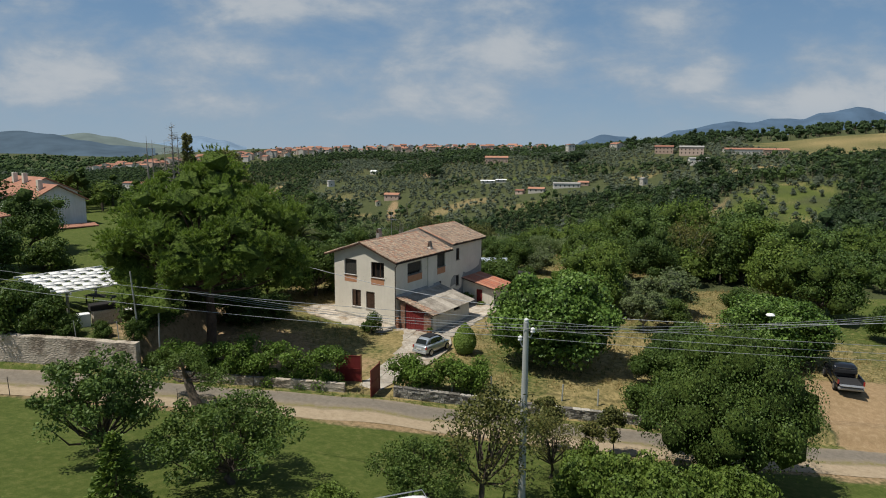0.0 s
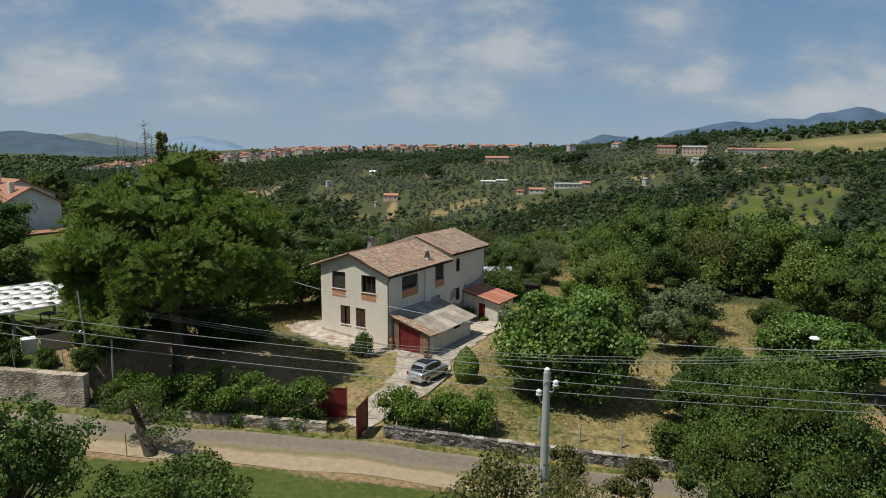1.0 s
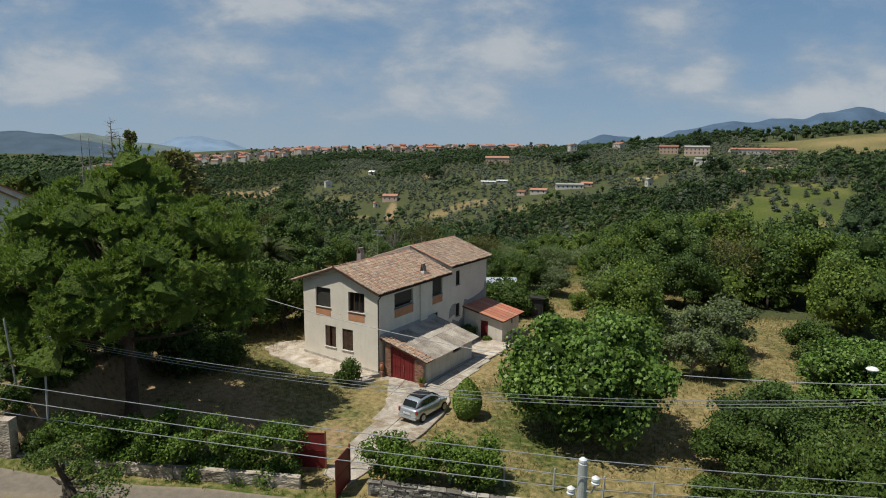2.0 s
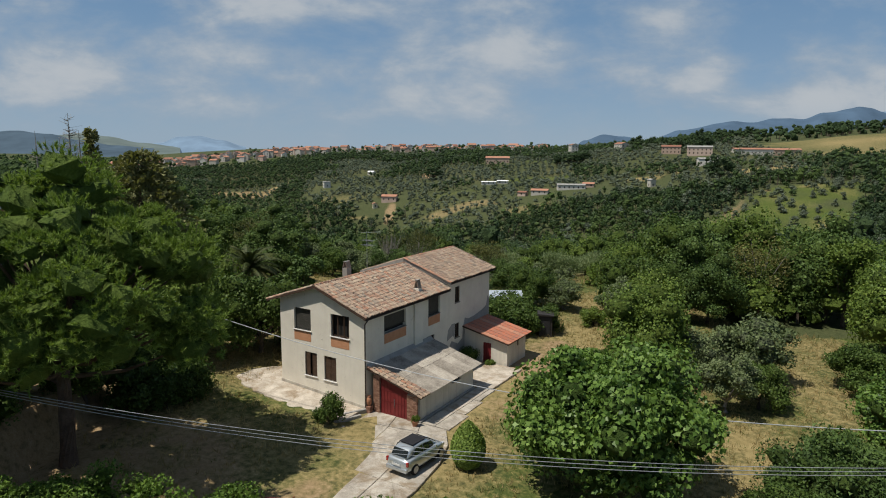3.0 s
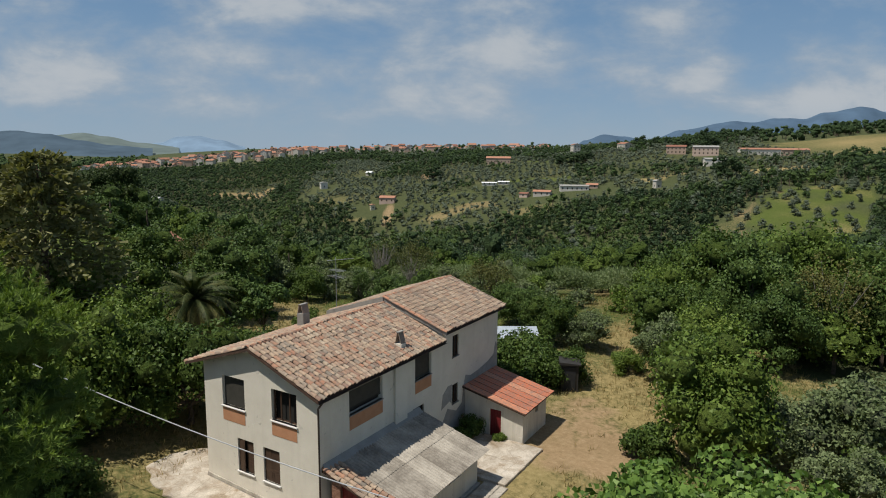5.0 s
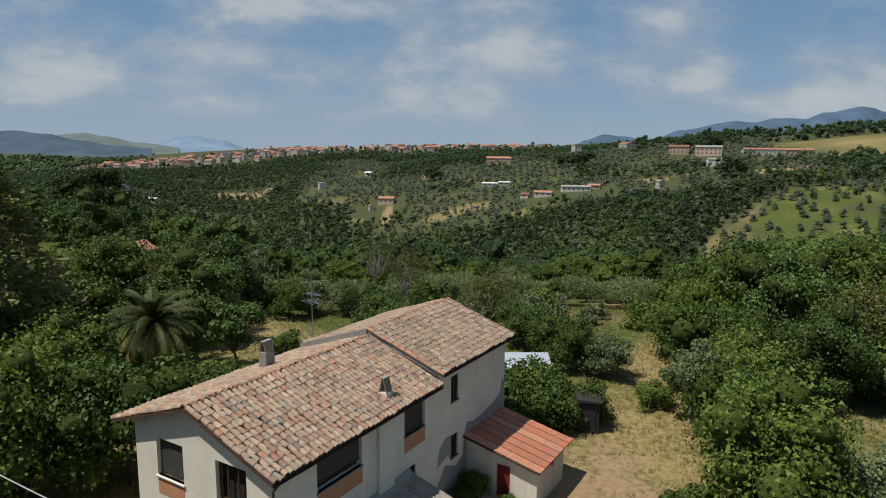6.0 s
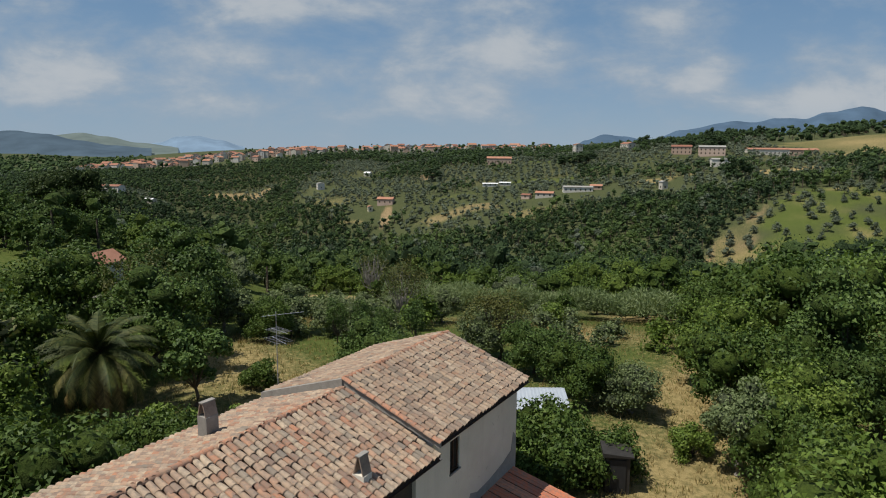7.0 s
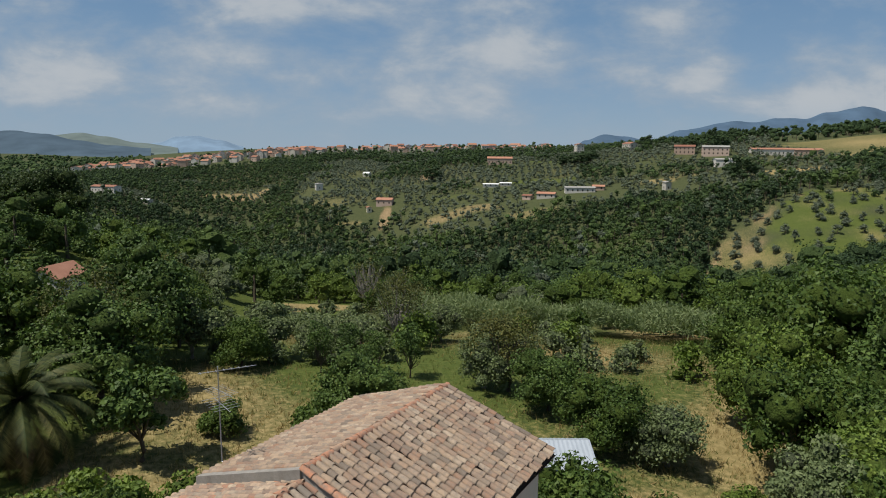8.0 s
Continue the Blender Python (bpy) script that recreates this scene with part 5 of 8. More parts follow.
def build_garage():
    def rz(x):
        return 2.30 - 0.278 * x
    bm = bmesh.new()
    add_box(bm, 3.6, 3.85, 0.62, 4.5, -1.3, 1.06)
    add_box(bm, 3.6, 3.85, 5.7, 7.5, -1.3, 1.06)
    add_box(bm, 3.6, 3.85, 4.5, 5.7, -1.3, 0.62)
    part("side_wall", bm, M_plaster_low, garage)
    part("side_window", box(3.64, 3.7, 4.5, 5.7, 0.62, 1.06), M_dark, garage)
    bm = bmesh.new()
    prism(bm, [(0.05, 7.3, -1.3), (3.6, 7.3, -1.3), (3.6, 7.3, rz(3.6) - 0.06), (0.05, 7.3, rz(0.05) - 0.06)], (0, 0, 0), (0, 0.2, 0))
    part("end_wall", bm, M_plaster_low, garage)
    for x0, x1 in ((0.42, 0.92), (3.06, 3.85)):
        pier = part("pier", box(x0 + 0.02, x1 - 0.02, 0.32, 0.6, -1.3, rz(x1) - 0.1), M_mortar, garage)
        for r in range(int((rz(x1) + 0.62) / 0.075)):
            off = 0.0 if r % 2 else 0.11
            xs = [x0] + [v for v in (x0 + off + 0.02, x0 + off + 0.25, x0 + off + 0.48, x0 + off + 0.71) if x0 + 0.05 < v < x1 - 0.05] + [x1]
            for a, b in zip(xs, xs[1:]):
                bm = bmesh.new()
                add_box(bm, a + 0.005, b - 0.005, 0.30, 0.4, -0.72 + r * 0.075, -0.72 + r * 0.075 + 0.063)
                part("brick", bm, M_brick, pier)
    # doors with a top that follows the roof
    for x0, x1 in ((0.93, 1.985), (1.995, 3.05)):
        bm = bmesh.new()
        prism(bm, [(x0, 0.42, -0.66), (x1, 0.42, -0.66), (x1, 0.42, rz(x1) - 0.13), (x0, 0.42, rz(x0) - 0.13)], (0, 0, 0), (0, 0.035, 0))
        d = part("door_leaf", bm, M_redmetal, garage, "dark red metal door leaf")
        for k in range(4):
            a = x0 + 0.04 + k * (x1 - x0 - 0.08) / 4
            part("rib", box(a, a + 0.03, 0.40, 0.419, -0.62, rz(a + 0.03) - 0.2), M_redmetal, d)
        for z in (-0.6, 0.3, 1.0):
            part("rail", box(x0 + 0.02, x1 - 0.02, 0.395, 0.399, z, z + 0.05), M_redmetal, d)
    part("door_handle", box(2.03, 2.05, 0.36, 0.394, 0.0, 0.55, 0.006), M_steel, garage, "steel pull handle")
    part("lintel", box(0.93, 3.05, 0.46, 0.6, 0.9, 1.3), M_brownwood, garage)
    # corrugated sheets, two rows of seven
    up = Vector((-4.28, 0, 1.19))
    m = slope_frame((4.28, 1.2, 1.12), (0, 1, 0), up)
    for row in range(2):
        for k in range(6):
            x0 = k * 1.13
            verts, faces = [], []
            n = 66
            for j in range(5):
                y = (0.0 if row == 0 else 2.2) + j * 2.3 / 4
                for i in range(n + 1):
                    x = x0 + i * 1.17 / n
                    h = 0.065 * abs(math.sin(math.pi * x / 0.195)) ** 0.75 - 0.01 + row * 0.022 + 0.008 * (k % 2) + 0.012 * math.sin(3 * x + y)
                    verts.append((x, y, h))
            for j in range(4):
                for i in range(n):
                    a = j * (n + 1) + i
                    faces.append((a, a + 1, a + n + 2, a + n + 1))
            ob = mesh_part("roof_sheet", verts, faces, M_fibre, garage)
            ob.matrix_local = m
            md = ob.modifiers.new("thickness", "SOLIDIFY")
            md.thickness = 0.008
    for k in range(4):
        x = 0.4 + k * 1.15
        part("purlin", box(x, x + 0.09, 0.5, 7.7, rz(x + 0.09) - 0.12, rz(x + 0.09) - 0.035), M_brownwood, garage)
    # tiled strip along the front verge
    bm = bmesh.new()
    prism(bm, [(0.02, 0.12, 2.22), (4.2, 0.12, 1.06), (4.2, 0.12, 1.12), (0.02, 0.12, 2.30)], (0, 0, 0), (0, 1.1, 0))
    part("verge_bed", bm, M_deck, garage)
    upv = Vector((-4.2, 0, 1.18))
    lay_tiles(garage, slope_frame((4.24, 0.08, 1.14), (0, 1, 0), upv), 1.15, upv.length - 0.05, M_tiles, 9, single=(0, 1.2), pitch=0.25)
    # flashing of mortar on the wall
    bm = bmesh.new()
    prism(bm, [(0.003, 0.2, 2.28), (0.3, 0.2, 2.27), (0.003, 0.2, 2.55)], (0, 0, 0), (0, 7.7, 0))
    part("mortar_flashing", bm, M_cement, garage)
    # concrete footing strip along the side
    part("footing", box(3.86, 4.05, 0.4, 7.5, -1.2, -0.5, 0.02), M_cement, garage, "dark grey concrete footing")


build_garage()

# ---- the shed at the back ----
shed = thing("tool_shed", pose(0, 0, 0), "small plastered lean-to shed with red panel roof", "shed")


def build_shed():
    def rz(x):
        return 2.18 - 0.215 * x
    bm = bmesh.new()
    pierced(bm, "y", 12.95, 0.25, 0.02, 3.9, -1.5, 1.15, [(1.72, 2.48, -1.5, 1.05)])
    prism(bm, [(0.02, 12.95, 1.15), (3.9, 12.95, 1.15), (3.9, 12.95, rz(3.9) - 0.03), (0.02, 12.95, rz(0.02) - 0.03)], (0, 0, 0), (0, 0.25, 0))
    part("front_wall", bm, M_plaster_low, shed)
    bm = bmesh.new()
    pierced(bm, "x", 3.9, -0.25, 13.2, 16.4, -1.5, 1.28, [(14.75, 15.15, 0.62, 1.08)])
    part("side_wall", bm, M_plaster_low, shed)
    part("back_wall", box(0.02, 3.65, 16.15, 16.4, -1.5, 1.3), M_plaster_low, shed)
    w = part("window", box(3.66, 3.7, 14.75, 15.15, 0.62, 1.08), M_dark, shed)
    part("frame", box(3.82, 3.86, 14.92, 14.98, 0.62, 1.08), M_brownwood, w)
    d = part("door", box(1.73, 2.47, 13.06, 13.1, -0.75, 1.04), M_redmetal, shed, "weathered dark red door")
    for k in range(4):
        part("plank", box(1.74 + k * 0.182, 1.74 + k * 0.182 + 0.172, 13.04, 13.059, -0.73, 1.02), M_redmetal, d)
    up = Vector((-4.2, 0, 0.9))
    m = slope_frame((4.18, 12.6, 1.3), (0, 1, 0), up)
    for k in range(7):
        x0 = k * 0.63
        verts, faces = [], []
        ny, nx = 24, 8
        for j in range(ny + 1):
            y = j * up.length / ny
            for i in range(nx + 1):
                x = x0 + 0.035 + i * 0.56 / nx
                h = 0.03 + 0.024 * abs(math.sin(math.pi * (x - x0 - 0.02) / 0.2)) - 0.02 * ((y / 0.36) % 1.0) + (0.018 if i in (0, nx) else 0)
                verts.append((x, y, h))
        for j in range(ny):
            for i in range(nx):
                a = j * (nx + 1) + i
                faces.append((a, a + 1, a + nx + 2, a + nx + 1))
        ob = mesh_part("roof_panel", verts, faces, M_redtile, shed)
        ob.matrix_local = m
        md = ob.modifiers.new("thickness", "SOLIDIFY")
        md.thickness = 0.02
    ob = part("roof_bed", box(0.0, 4.4, 0.02, up.length, -0.09, -0.01), M_deck, shed)
    ob.matrix_local = m


build_shed()

# ---- power pole and lines ----

def ring_profile(bm, profile, seg=14, m=None):
    """Turns a profile of (radius, z) about z."""
    rows = []
    for r, z in profile:
        ring = []
        for k in range(seg):
            a = 2 * math.pi * k / seg
            c = Vector((r * math.cos(a), r * math.sin(a), z))
            ring.append(bm.verts.new(m @ c if m else c))
        rows.append(ring)
    for r0, r1 in zip(rows, rows[1:]):
        for k in range(seg):
            bm.faces.new((r0[k], r0[(k + 1) % seg], r1[(k + 1) % seg], r1[k]))
    bm.faces.new(rows[0][::-1])
    bm.faces.new(rows[-1])


def power_pole(x, y, top):
    z = height(x, y)
    t = thing("power_pole", pose(x, y, z), "round grey concrete power pole with glass insulators", "pole")
    h = top - z
    bm = bmesh.new()
    tube(bm, [(0, 0, -0.5), (0, 0, h * 0.5), (0, 0, h)], [0.19, 0.155, 0.12], 14)
    part("shaft", bm, M_polecon, t)
    heads = [(0, 0, h + 0.02), (0.35, -0.05, h - 0.35), (-0.3, 0.05, h - 0.85)]
    for k, (a, b, c) in enumerate(heads):
        bm = bmesh.new()
        if k:
            tube(bm, [(0, 0, c - 0.35), (a * 0.7, b, c - 0.32), (a, b, c - 0.1)], [0.025] * 3, 6)
        else:
            tube(bm, [(0, 0, c - 0.1), (0, 0, c + 0.06)], [0.03] * 2, 6)
        part("bracket", bm, M_steel, t)
        bm = bmesh.new()
        ring_profile(bm, [(0.03, 0), (0.1, 0.02), (0.11, 0.07), (0.06, 0.1), (0.1, 0.13), (0.1, 0.19), (0.05, 0.23), (0.02, 0.25)], 12, Matrix.Translation((a, b, c - 0.1)))
        part("insulator", bm, M_porcelain, t, "pale glazed insulator")
    return [Vector((x + a, y + b, z + c + 0.08)) for a, b, c in heads]


def cable(pts, sag, r, mat, label, name="overhead_wire", group="overhead wires"):
    """A wire hung between points, each span sagging."""
    bm = bmesh.new()
    line_pts = []
    for a, b in zip(pts, pts[1:]):
        a, b = Vector(a), Vector(b)
        for k in range(24):
            f = k / 24
            line_pts.append(a.lerp(b, f) - Vector((0, 0, sag * 4 * f * (1 - f))))
    line_pts.append(Vector(pts[-1]))
    tube(bm, line_pts, [r] * len(line_pts), 5)
    return tagged(part(name, bm, mat), label, "wire", group)


heads = power_pole(23.6, -22.7, 8.75)
for k, hd in enumerate(heads):
    cable([(-42 + k, -43, 13.2 - 0.55 * k), hd], 1.25, 0.012, M_wire_bare, "thin bare overhead wire from the pole")
    cable([hd, (62, 2 + k, 7.5 - 0.5 * k)], 0.8, 0.012, M_wire_bare, "thin bare overhead wire from the pole")
for k in range(3):
    cable([(-7.2, -20, 6.4 - 0.1 * k), (44, 5 + 0.3 * k, 6.5 - 0.15 * k)], 2.25 + 0.12 * k, 0.014, M_wire_bare, "thin slack wire across the garden")
cable([(-16, -5.9, 7.2), (15.5, -0.2, 3.2), (48, 15.5, 4.2)], 0.95, 0.024, M_wire, "thick pale service cable past the house", "service_cable")


# ---- pots and small things by the house ----

def pot(x, y, z, r, h, label, category="pot"):
    t = thing("flower_pot", pose(x, y, z), label, category)
    bm = bmesh.new()
    ring_profile(bm, [(r * 0.65, 0), (r * 0.95, h * 0.75), (r, h * 0.8), (r * 1.08, h * 0.82), (r * 1.08, h), (r * 0.95, h), (r * 0.9, h * 0.85)], 18)
    part("pot", bm, M_terracotta, t)
    return t


def urn():
    ped = thing("pedestal", pose(0.25, 0.08, -0.64), "small brick pedestal at the house corner", "pedestal")
    for k in range(6):
        for j in range(2):
            bm = bmesh.new()
            add_box(bm, -0.17, 0.17, -0.17 + j * 0.175, -0.01 + j * 0.175, k * 0.078, k * 0.078 + 0.068, 0.006)
            b = part("brick", bm, M_brick, ped)
            b.matrix_local = pose(0, 0, 0, 0, 0, 90 * (k % 2))
    t = thing("terracotta_jar", pose(0.25, 0.08, -0.17), "tall terracotta jar on a brick pedestal", "jar")
    bm = bmesh.new()
    ring_profile(bm, [(0.09, 0), (0.15, 0.15), (0.18, 0.32), (0.16, 0.47), (0.09, 0.58), (0.085, 0.62), (0.115, 0.66), (0.1, 0.68), (0.06, 0.64)], 20)
    part("jar_body", bm, M_terracotta, t)


urn()
POT_BASE = pot(3.95, -0.1, -0.61, 0.22, 0.36, "terracotta pot with a leafy plant beside garage door")


# ---- cars ----

def glossy(name, col, rough=0.25, metal=0.6, coat=0.6):
    m, nt, b = material(name, rough, metal, 0.5)
    n = noise_node(nt, 9, 3, 0.5, place(nt, "Object"))
    r = ramp_node(nt, n.outputs["Fac"], [(0.3, tuple(c * 0.92 for c in col)), (0.7, col)])
    nt.links.new(r.outputs[0], b.inputs["Base Color"])
    b.inputs["Coat Weight"].default_value = coat
    return m


M_silver = glossy("silver_paint", (0.52, 0.56, 0.58))
M_black_paint = glossy("black_paint", (0.012, 0.013, 0.016), 0.2, 0.2)
M_carglass = glossy("car_glass", (0.02, 0.025, 0.028), 0.05, 0.0, 0.8)
M_rubber = mottled("tyre_rubber", (0.012, 0.012, 0.012), (0.025, 0.025, 0.025), 5, 40, 0.9)
M_plastic = mottled("dark_plastic", (0.02, 0.02, 0.021), (0.035, 0.035, 0.036), 5, 40, 0.7)
M_cloth_roof = mottled("black_cloth", (0.014, 0.014, 0.016), (0.026, 0.026, 0.03), 5, 60, 0.85)
M_redlight = glossy("red_lens", (0.3, 0.015, 0.012), 0.2, 0.0)
M_lens = glossy("clear_lens", (0.6, 0.62, 0.64), 0.12, 0.2)
M_plate = mottled("plate", (0.55, 0.55, 0.53), (0.62, 0.62, 0.6), 5, 40, 0.5)
M_alloy = mottled("alloy", (0.3, 0.31, 0.32), (0.42, 0.43, 0.44), 5, 40, 0.35, metal=0.8)


def loft(name, rings, mat, parent, smooth=True, label=""):
    n = len(rings[0])
    verts = [v for r in rings for v in r]
    faces = []
    for j in range(len(rings) - 1):
        for i in range(n):
            a = j * n + i
            b = j * n + (i + 1) % n
            faces.append((a, b, b + n, a + n))
    faces.append(tuple(range(n))[::-1])
    faces.append(tuple((len(rings) - 1) * n + i for i in range(n)))
    ob = mesh_part(name, verts, faces, mat, parent, label, smooth)
    md = ob.modifiers.new("round", "SUBSURF")
    md.levels = md.render_levels = 1
    return ob


def section(y, hw, z0, z1, power=0.32, n=16):
    out = []
    for k in range(n):
        a = 2 * math.pi * k / n
        c, s = math.cos(a), math.sin(a)
        out.append((hw * math.copysign(abs(c) ** power, c), y, (z0 + z1) / 2 + (z1 - z0) / 2 * math.copysign(abs(s) ** power, s)))
    return out


def build_car(m, label, paint, roof_mat, kx=1.0, ky=1.0, kz=1.0):
    """A small three-door hatchback, its nose towards +y."""
    car = thing("car", m, label, "car")
    S = lambda y, hw, a, b: [(x * kx, yy * ky, z * kz) for x, yy, z in section(y, hw, a, b)]
    loft("body", [S(-1.77, 0.56, 0.36, 0.74), S(-1.70, 0.72, 0.27, 0.88), S(-1.5, 0.785, 0.22, 0.95), S(-1.0, 0.81, 0.2, 0.97), S(0, 0.815, 0.2, 0.95), S(0.85, 0.80, 0.2, 0.93), S(1.3, 0.765, 0.22, 0.86), S(1.62, 0.68, 0.26, 0.74), S(1.78, 0.5, 0.36, 0.6)], paint, car)

    def C(y, hb, ht, zb, zt):
        pts = []
        for k in range(9):
            f = k / 8
            x = -ht + 2 * ht * f
            pts.append((x, zt - 0.05 * (2 * f - 1) ** 2))
        ring = [(-hb, zb)] + pts + [(hb, zb)]
        return [(x * kx, y * ky, z * kz) for x, z in ring]
    cabin = [C(-1.62, 0.6, 0.56, 0.86, 0.92), C(-1.42, 0.68, 0.55, 0.86, 1.26), C(-1.1, 0.7, 0.56, 0.86, 1.44), C(-0.5, 0.7, 0.57, 0.86, 1.49), C(0.1, 0.7, 0.56, 0.86, 1.46), C(0.45, 0.7, 0.54, 0.86, 1.34), C(1.08, 0.68, 0.56, 0.84, 0.9)]
    ob = loft("cabin", cabin, paint, car)
    P = lambda x, y, z: (x * kx, y * ky, z * kz)

    def pane(name, quad, mat, d):
        bm = bmesh.new()
        vs = [bm.verts.new(P(*q)) for q in quad]
        bm.faces.new(vs)
        r = bmesh.ops.extrude_face_region(bm, geom=bm.faces[:])
        for v in r["geom"]:
            if isinstance(v, bmesh.types.BMVert):
                v.co += Vector(d)
        bmesh.ops.recalc_face_normals(bm, faces=bm.faces[:])
        return part(name, bm, mat, car)
    pane("rear_window", [(-0.5, -1.555, 1.0), (0.5, -1.555, 1.0), (0.46, -1.335, 1.33), (-0.46, -1.335, 1.33)], M_carglass, (0, -0.03, 0.02))
    pane("windscreen", [(-0.54, 0.98, 0.98), (0.54, 0.98, 0.98), (0.48, 0.5, 1.32), (-0.48, 0.5, 1.32)], M_carglass, (0, 0.02, 0.035))
    for s in (-1, 1):
        pane("side_window", [(s * 0.675, -0.25, 0.97), (s * 0.67, 0.72, 0.96), (s * 0.6, 0.38, 1.27), (s * 0.595, -0.25, 1.36)], M_carglass, (s * 0.022, 0, 0.01))
        pane("side_window", [(s * 0.67, -1.15, 0.98), (s * 0.675, -0.33, 0.97), (s * 0.595, -0.33, 1.36), (s * 0.6, -0.95, 1.33)], M_carglass, (s * 0.022, 0, 0.01))
        part("tail_light", box(*sorted((s * 0.60 * kx, s * 0.74 * kx)), -1.74 * ky, -1.62 * ky, 0.62 * kz, 0.86 * kz, 0.02), M_redlight, car, "red tail light")
        part("headlight", box(*sorted((s * 0.50 * kx, s * 0.68 * kx)), 1.5 * ky, 1.66 * ky, 0.58 * kz, 0.74 * kz, 0.03), M_lens, car)
        part("door_mirror", box(*sorted((s * 0.74 * kx, s * 0.93 * kx)), 0.5 * ky, 0.62 * ky, 0.92 * kz, 1.06 * kz, 0.03), paint, car)
        part("door_handle", box(*sorted((s * 0.812 * kx, s * 0.835 * kx)), -0.25 * ky, -0.08 * ky, 0.78 * kz, 0.81 * kz, 0.005), M_alloy, car)
        for y in (-1.15, 1.15):
            bm = bmesh.new()
            q = pose(0, 0, 0, 0, 90, 0)
            ring_profile(bm, [(0.17, -0.09), (0.265, -0.095), (0.295, -0.07), (0.3, 0.0), (0.295, 0.07), (0.265, 0.095), (0.17, 0.09)], 24, pose(s * 0.735 * kx, y * ky, 0.3, 0, 90, 0))
            w = part("wheel", bm, M_rubber, car, "black tyre")
            bm = bmesh.new()
            ring_profile(bm, [(0.05, -0.1), (0.19, -0.1), (0.2, 0.1), (0.05, 0.1)], 16, pose(s * 0.74 * kx, y * ky, 0.3, 0, 90, 0))
            part("rim", bm, M_alloy, w, "grey alloy rim")
    pane("roof_cover", [(-0.46, -0.95, 1.475), (0.46, -0.95, 1.475), (0.46, 0.2, 1.45), (-0.46, 0.2, 1.45)], roof_mat, (0, 0, 0.035))
    part("rear_bumper", box(-0.7 * kx, 0.7 * kx, -1.83 * ky, -1.66 * ky, 0.27 * kz, 0.48 * kz, 0.05), paint, car)
    part("number_plate", box(-0.26, 0.26, -1.835 * ky - 0.01, -1.832 * ky, 0.6 * kz, 0.71 * kz), M_plate, car, "blank pale plate")
    part("sill_trim", box(-0.79 * kx, 0.79 * kx, -0.8 * ky, 0.8 * ky, 0.17 * kz, 0.25 * kz), M_plastic, car)
    return car


CAR = build_car(pose(6.55, -3.75, drive_z(-3.7) + 0.0, 0.3, 0, -4), "small silver hatchback with black soft roof on drive", M_silver, M_cloth_roof)


def pickup(m):
    """An open-bed truck, its nose towards +y."""
    t = thing("pickup_truck", m, "black double-cab pickup truck parked beside the lane", "truck")
    loft("chassis", [section(-2.55, 0.86, 0.42, 0.72), section(-2.45, 0.92, 0.38, 0.8), section(0, 0.93, 0.36, 0.84), section(2.2, 0.92, 0.38, 0.84), section(2.5, 0.8, 0.42, 0.7)], M_black_paint, t)
    loft("bonnet", [section(1.15, 0.9, 0.7, 1.16), section(1.9, 0.89, 0.7, 1.12), section(2.4, 0.84, 0.68, 1.04), section(2.58, 0.7, 0.7, 0.94)], M_black_paint, t)
    cab = loft("cab", [section(-0.72, 0.86, 0.7, 1.5), section(-0.62, 0.84, 0.72, 1.78), section(0.4, 0.84, 0.72, 1.82), section(0.9, 0.84, 0.72, 1.6), section(1.5, 0.86, 0.7, 1.16)], M_black_paint, t)
    part("rear_window", box(-0.62, 0.62, -0.80, -0.735, 1.22, 1.62, 0.02), M_carglass, cab)
    for s in (-1, 1):
        part("side_window", box(*sorted((s * 0.80, s * 0.868)), -0.55, 0.8, 1.22, 1.6, 0.02), M_carglass, cab)
        part("bed_side", box(*sorted((s * 0.82, s * 0.92)), -2.5, -0.8, 0.78, 1.2, 0.03), M_black_paint, t)
        part("tail_light", box(*sorted((s * 0.80, s * 0.915)), -2.58, -2.51, 0.82, 1.14, 0.015), M_redlight, t, "red tail light")
        for y in (-1.65, 1.6):
            bm = bmesh.new()
            ring_profile(bm, [(0.2, -0.12), (0.33, -0.12), (0.37, -0.08), (0.37, 0.08), (0.33, 0.12), (0.2, 0.12)], 24, pose(s * 0.84, y, 0.37, 0, 90, 0))
            w = part("wheel", bm, M_rubber, t, "black tyre")
            bm = bmesh.new()
            ring_profile(bm, [(0.05, -0.125), (0.22, -0.125), (0.22, 0.125), (0.05, 0.125)], 16, pose(s * 0.845, y, 0.37, 0, 90, 0))
            part("rim", bm, M_alloy, w, "grey alloy rim")
    part("bed_floor", box(-0.82, 0.82, -2.5, -0.8, 0.8, 0.83), M_plastic, t)
    part("tail_gate", box(-0.8, 0.8, -3.0, -2.56, 0.78, 0.83, 0.015), M_steel, t, "lowered pale tail gate")
    part("rear_bumper", box(-0.86, 0.86, -2.72, -2.5, 0.42, 0.6, 0.04), M_steel, t, "pale steel bumper")
    part("roll_bar", box(-0.78, 0.78, -0.95, -0.88, 1.2, 1.5, 0.03), M_plastic, t)


pickup(pose(36.5, 9.7, height(36.5, 9.7), 0, 0, 13))


def street_lamp(x, y, top):
    z = height(x, y)
    t = thing("street_lamp", pose(x, y, z), "thin grey street lamp with white mushroom head", "lamp")
    bm = bmesh.new()
    tube(bm, [(0, 0, -0.3), (0, 0, top - z)], [0.06, 0.04], 8)
    part("post", bm, M_steel, t)
    bm = bmesh.new()
    ring_profile(bm, [(0.05, -0.1), (0.34, -0.02), (0.36, 0.05), (0.25, 0.16), (0.08, 0.2)], 18, Matrix.Translation((0, 0, top - z)))
    part("lamp_head", bm, M_white, t, "white lamp head")


street_lamp(31.1, 9.5, 3.0)


# ---- the neighbour's garden ----

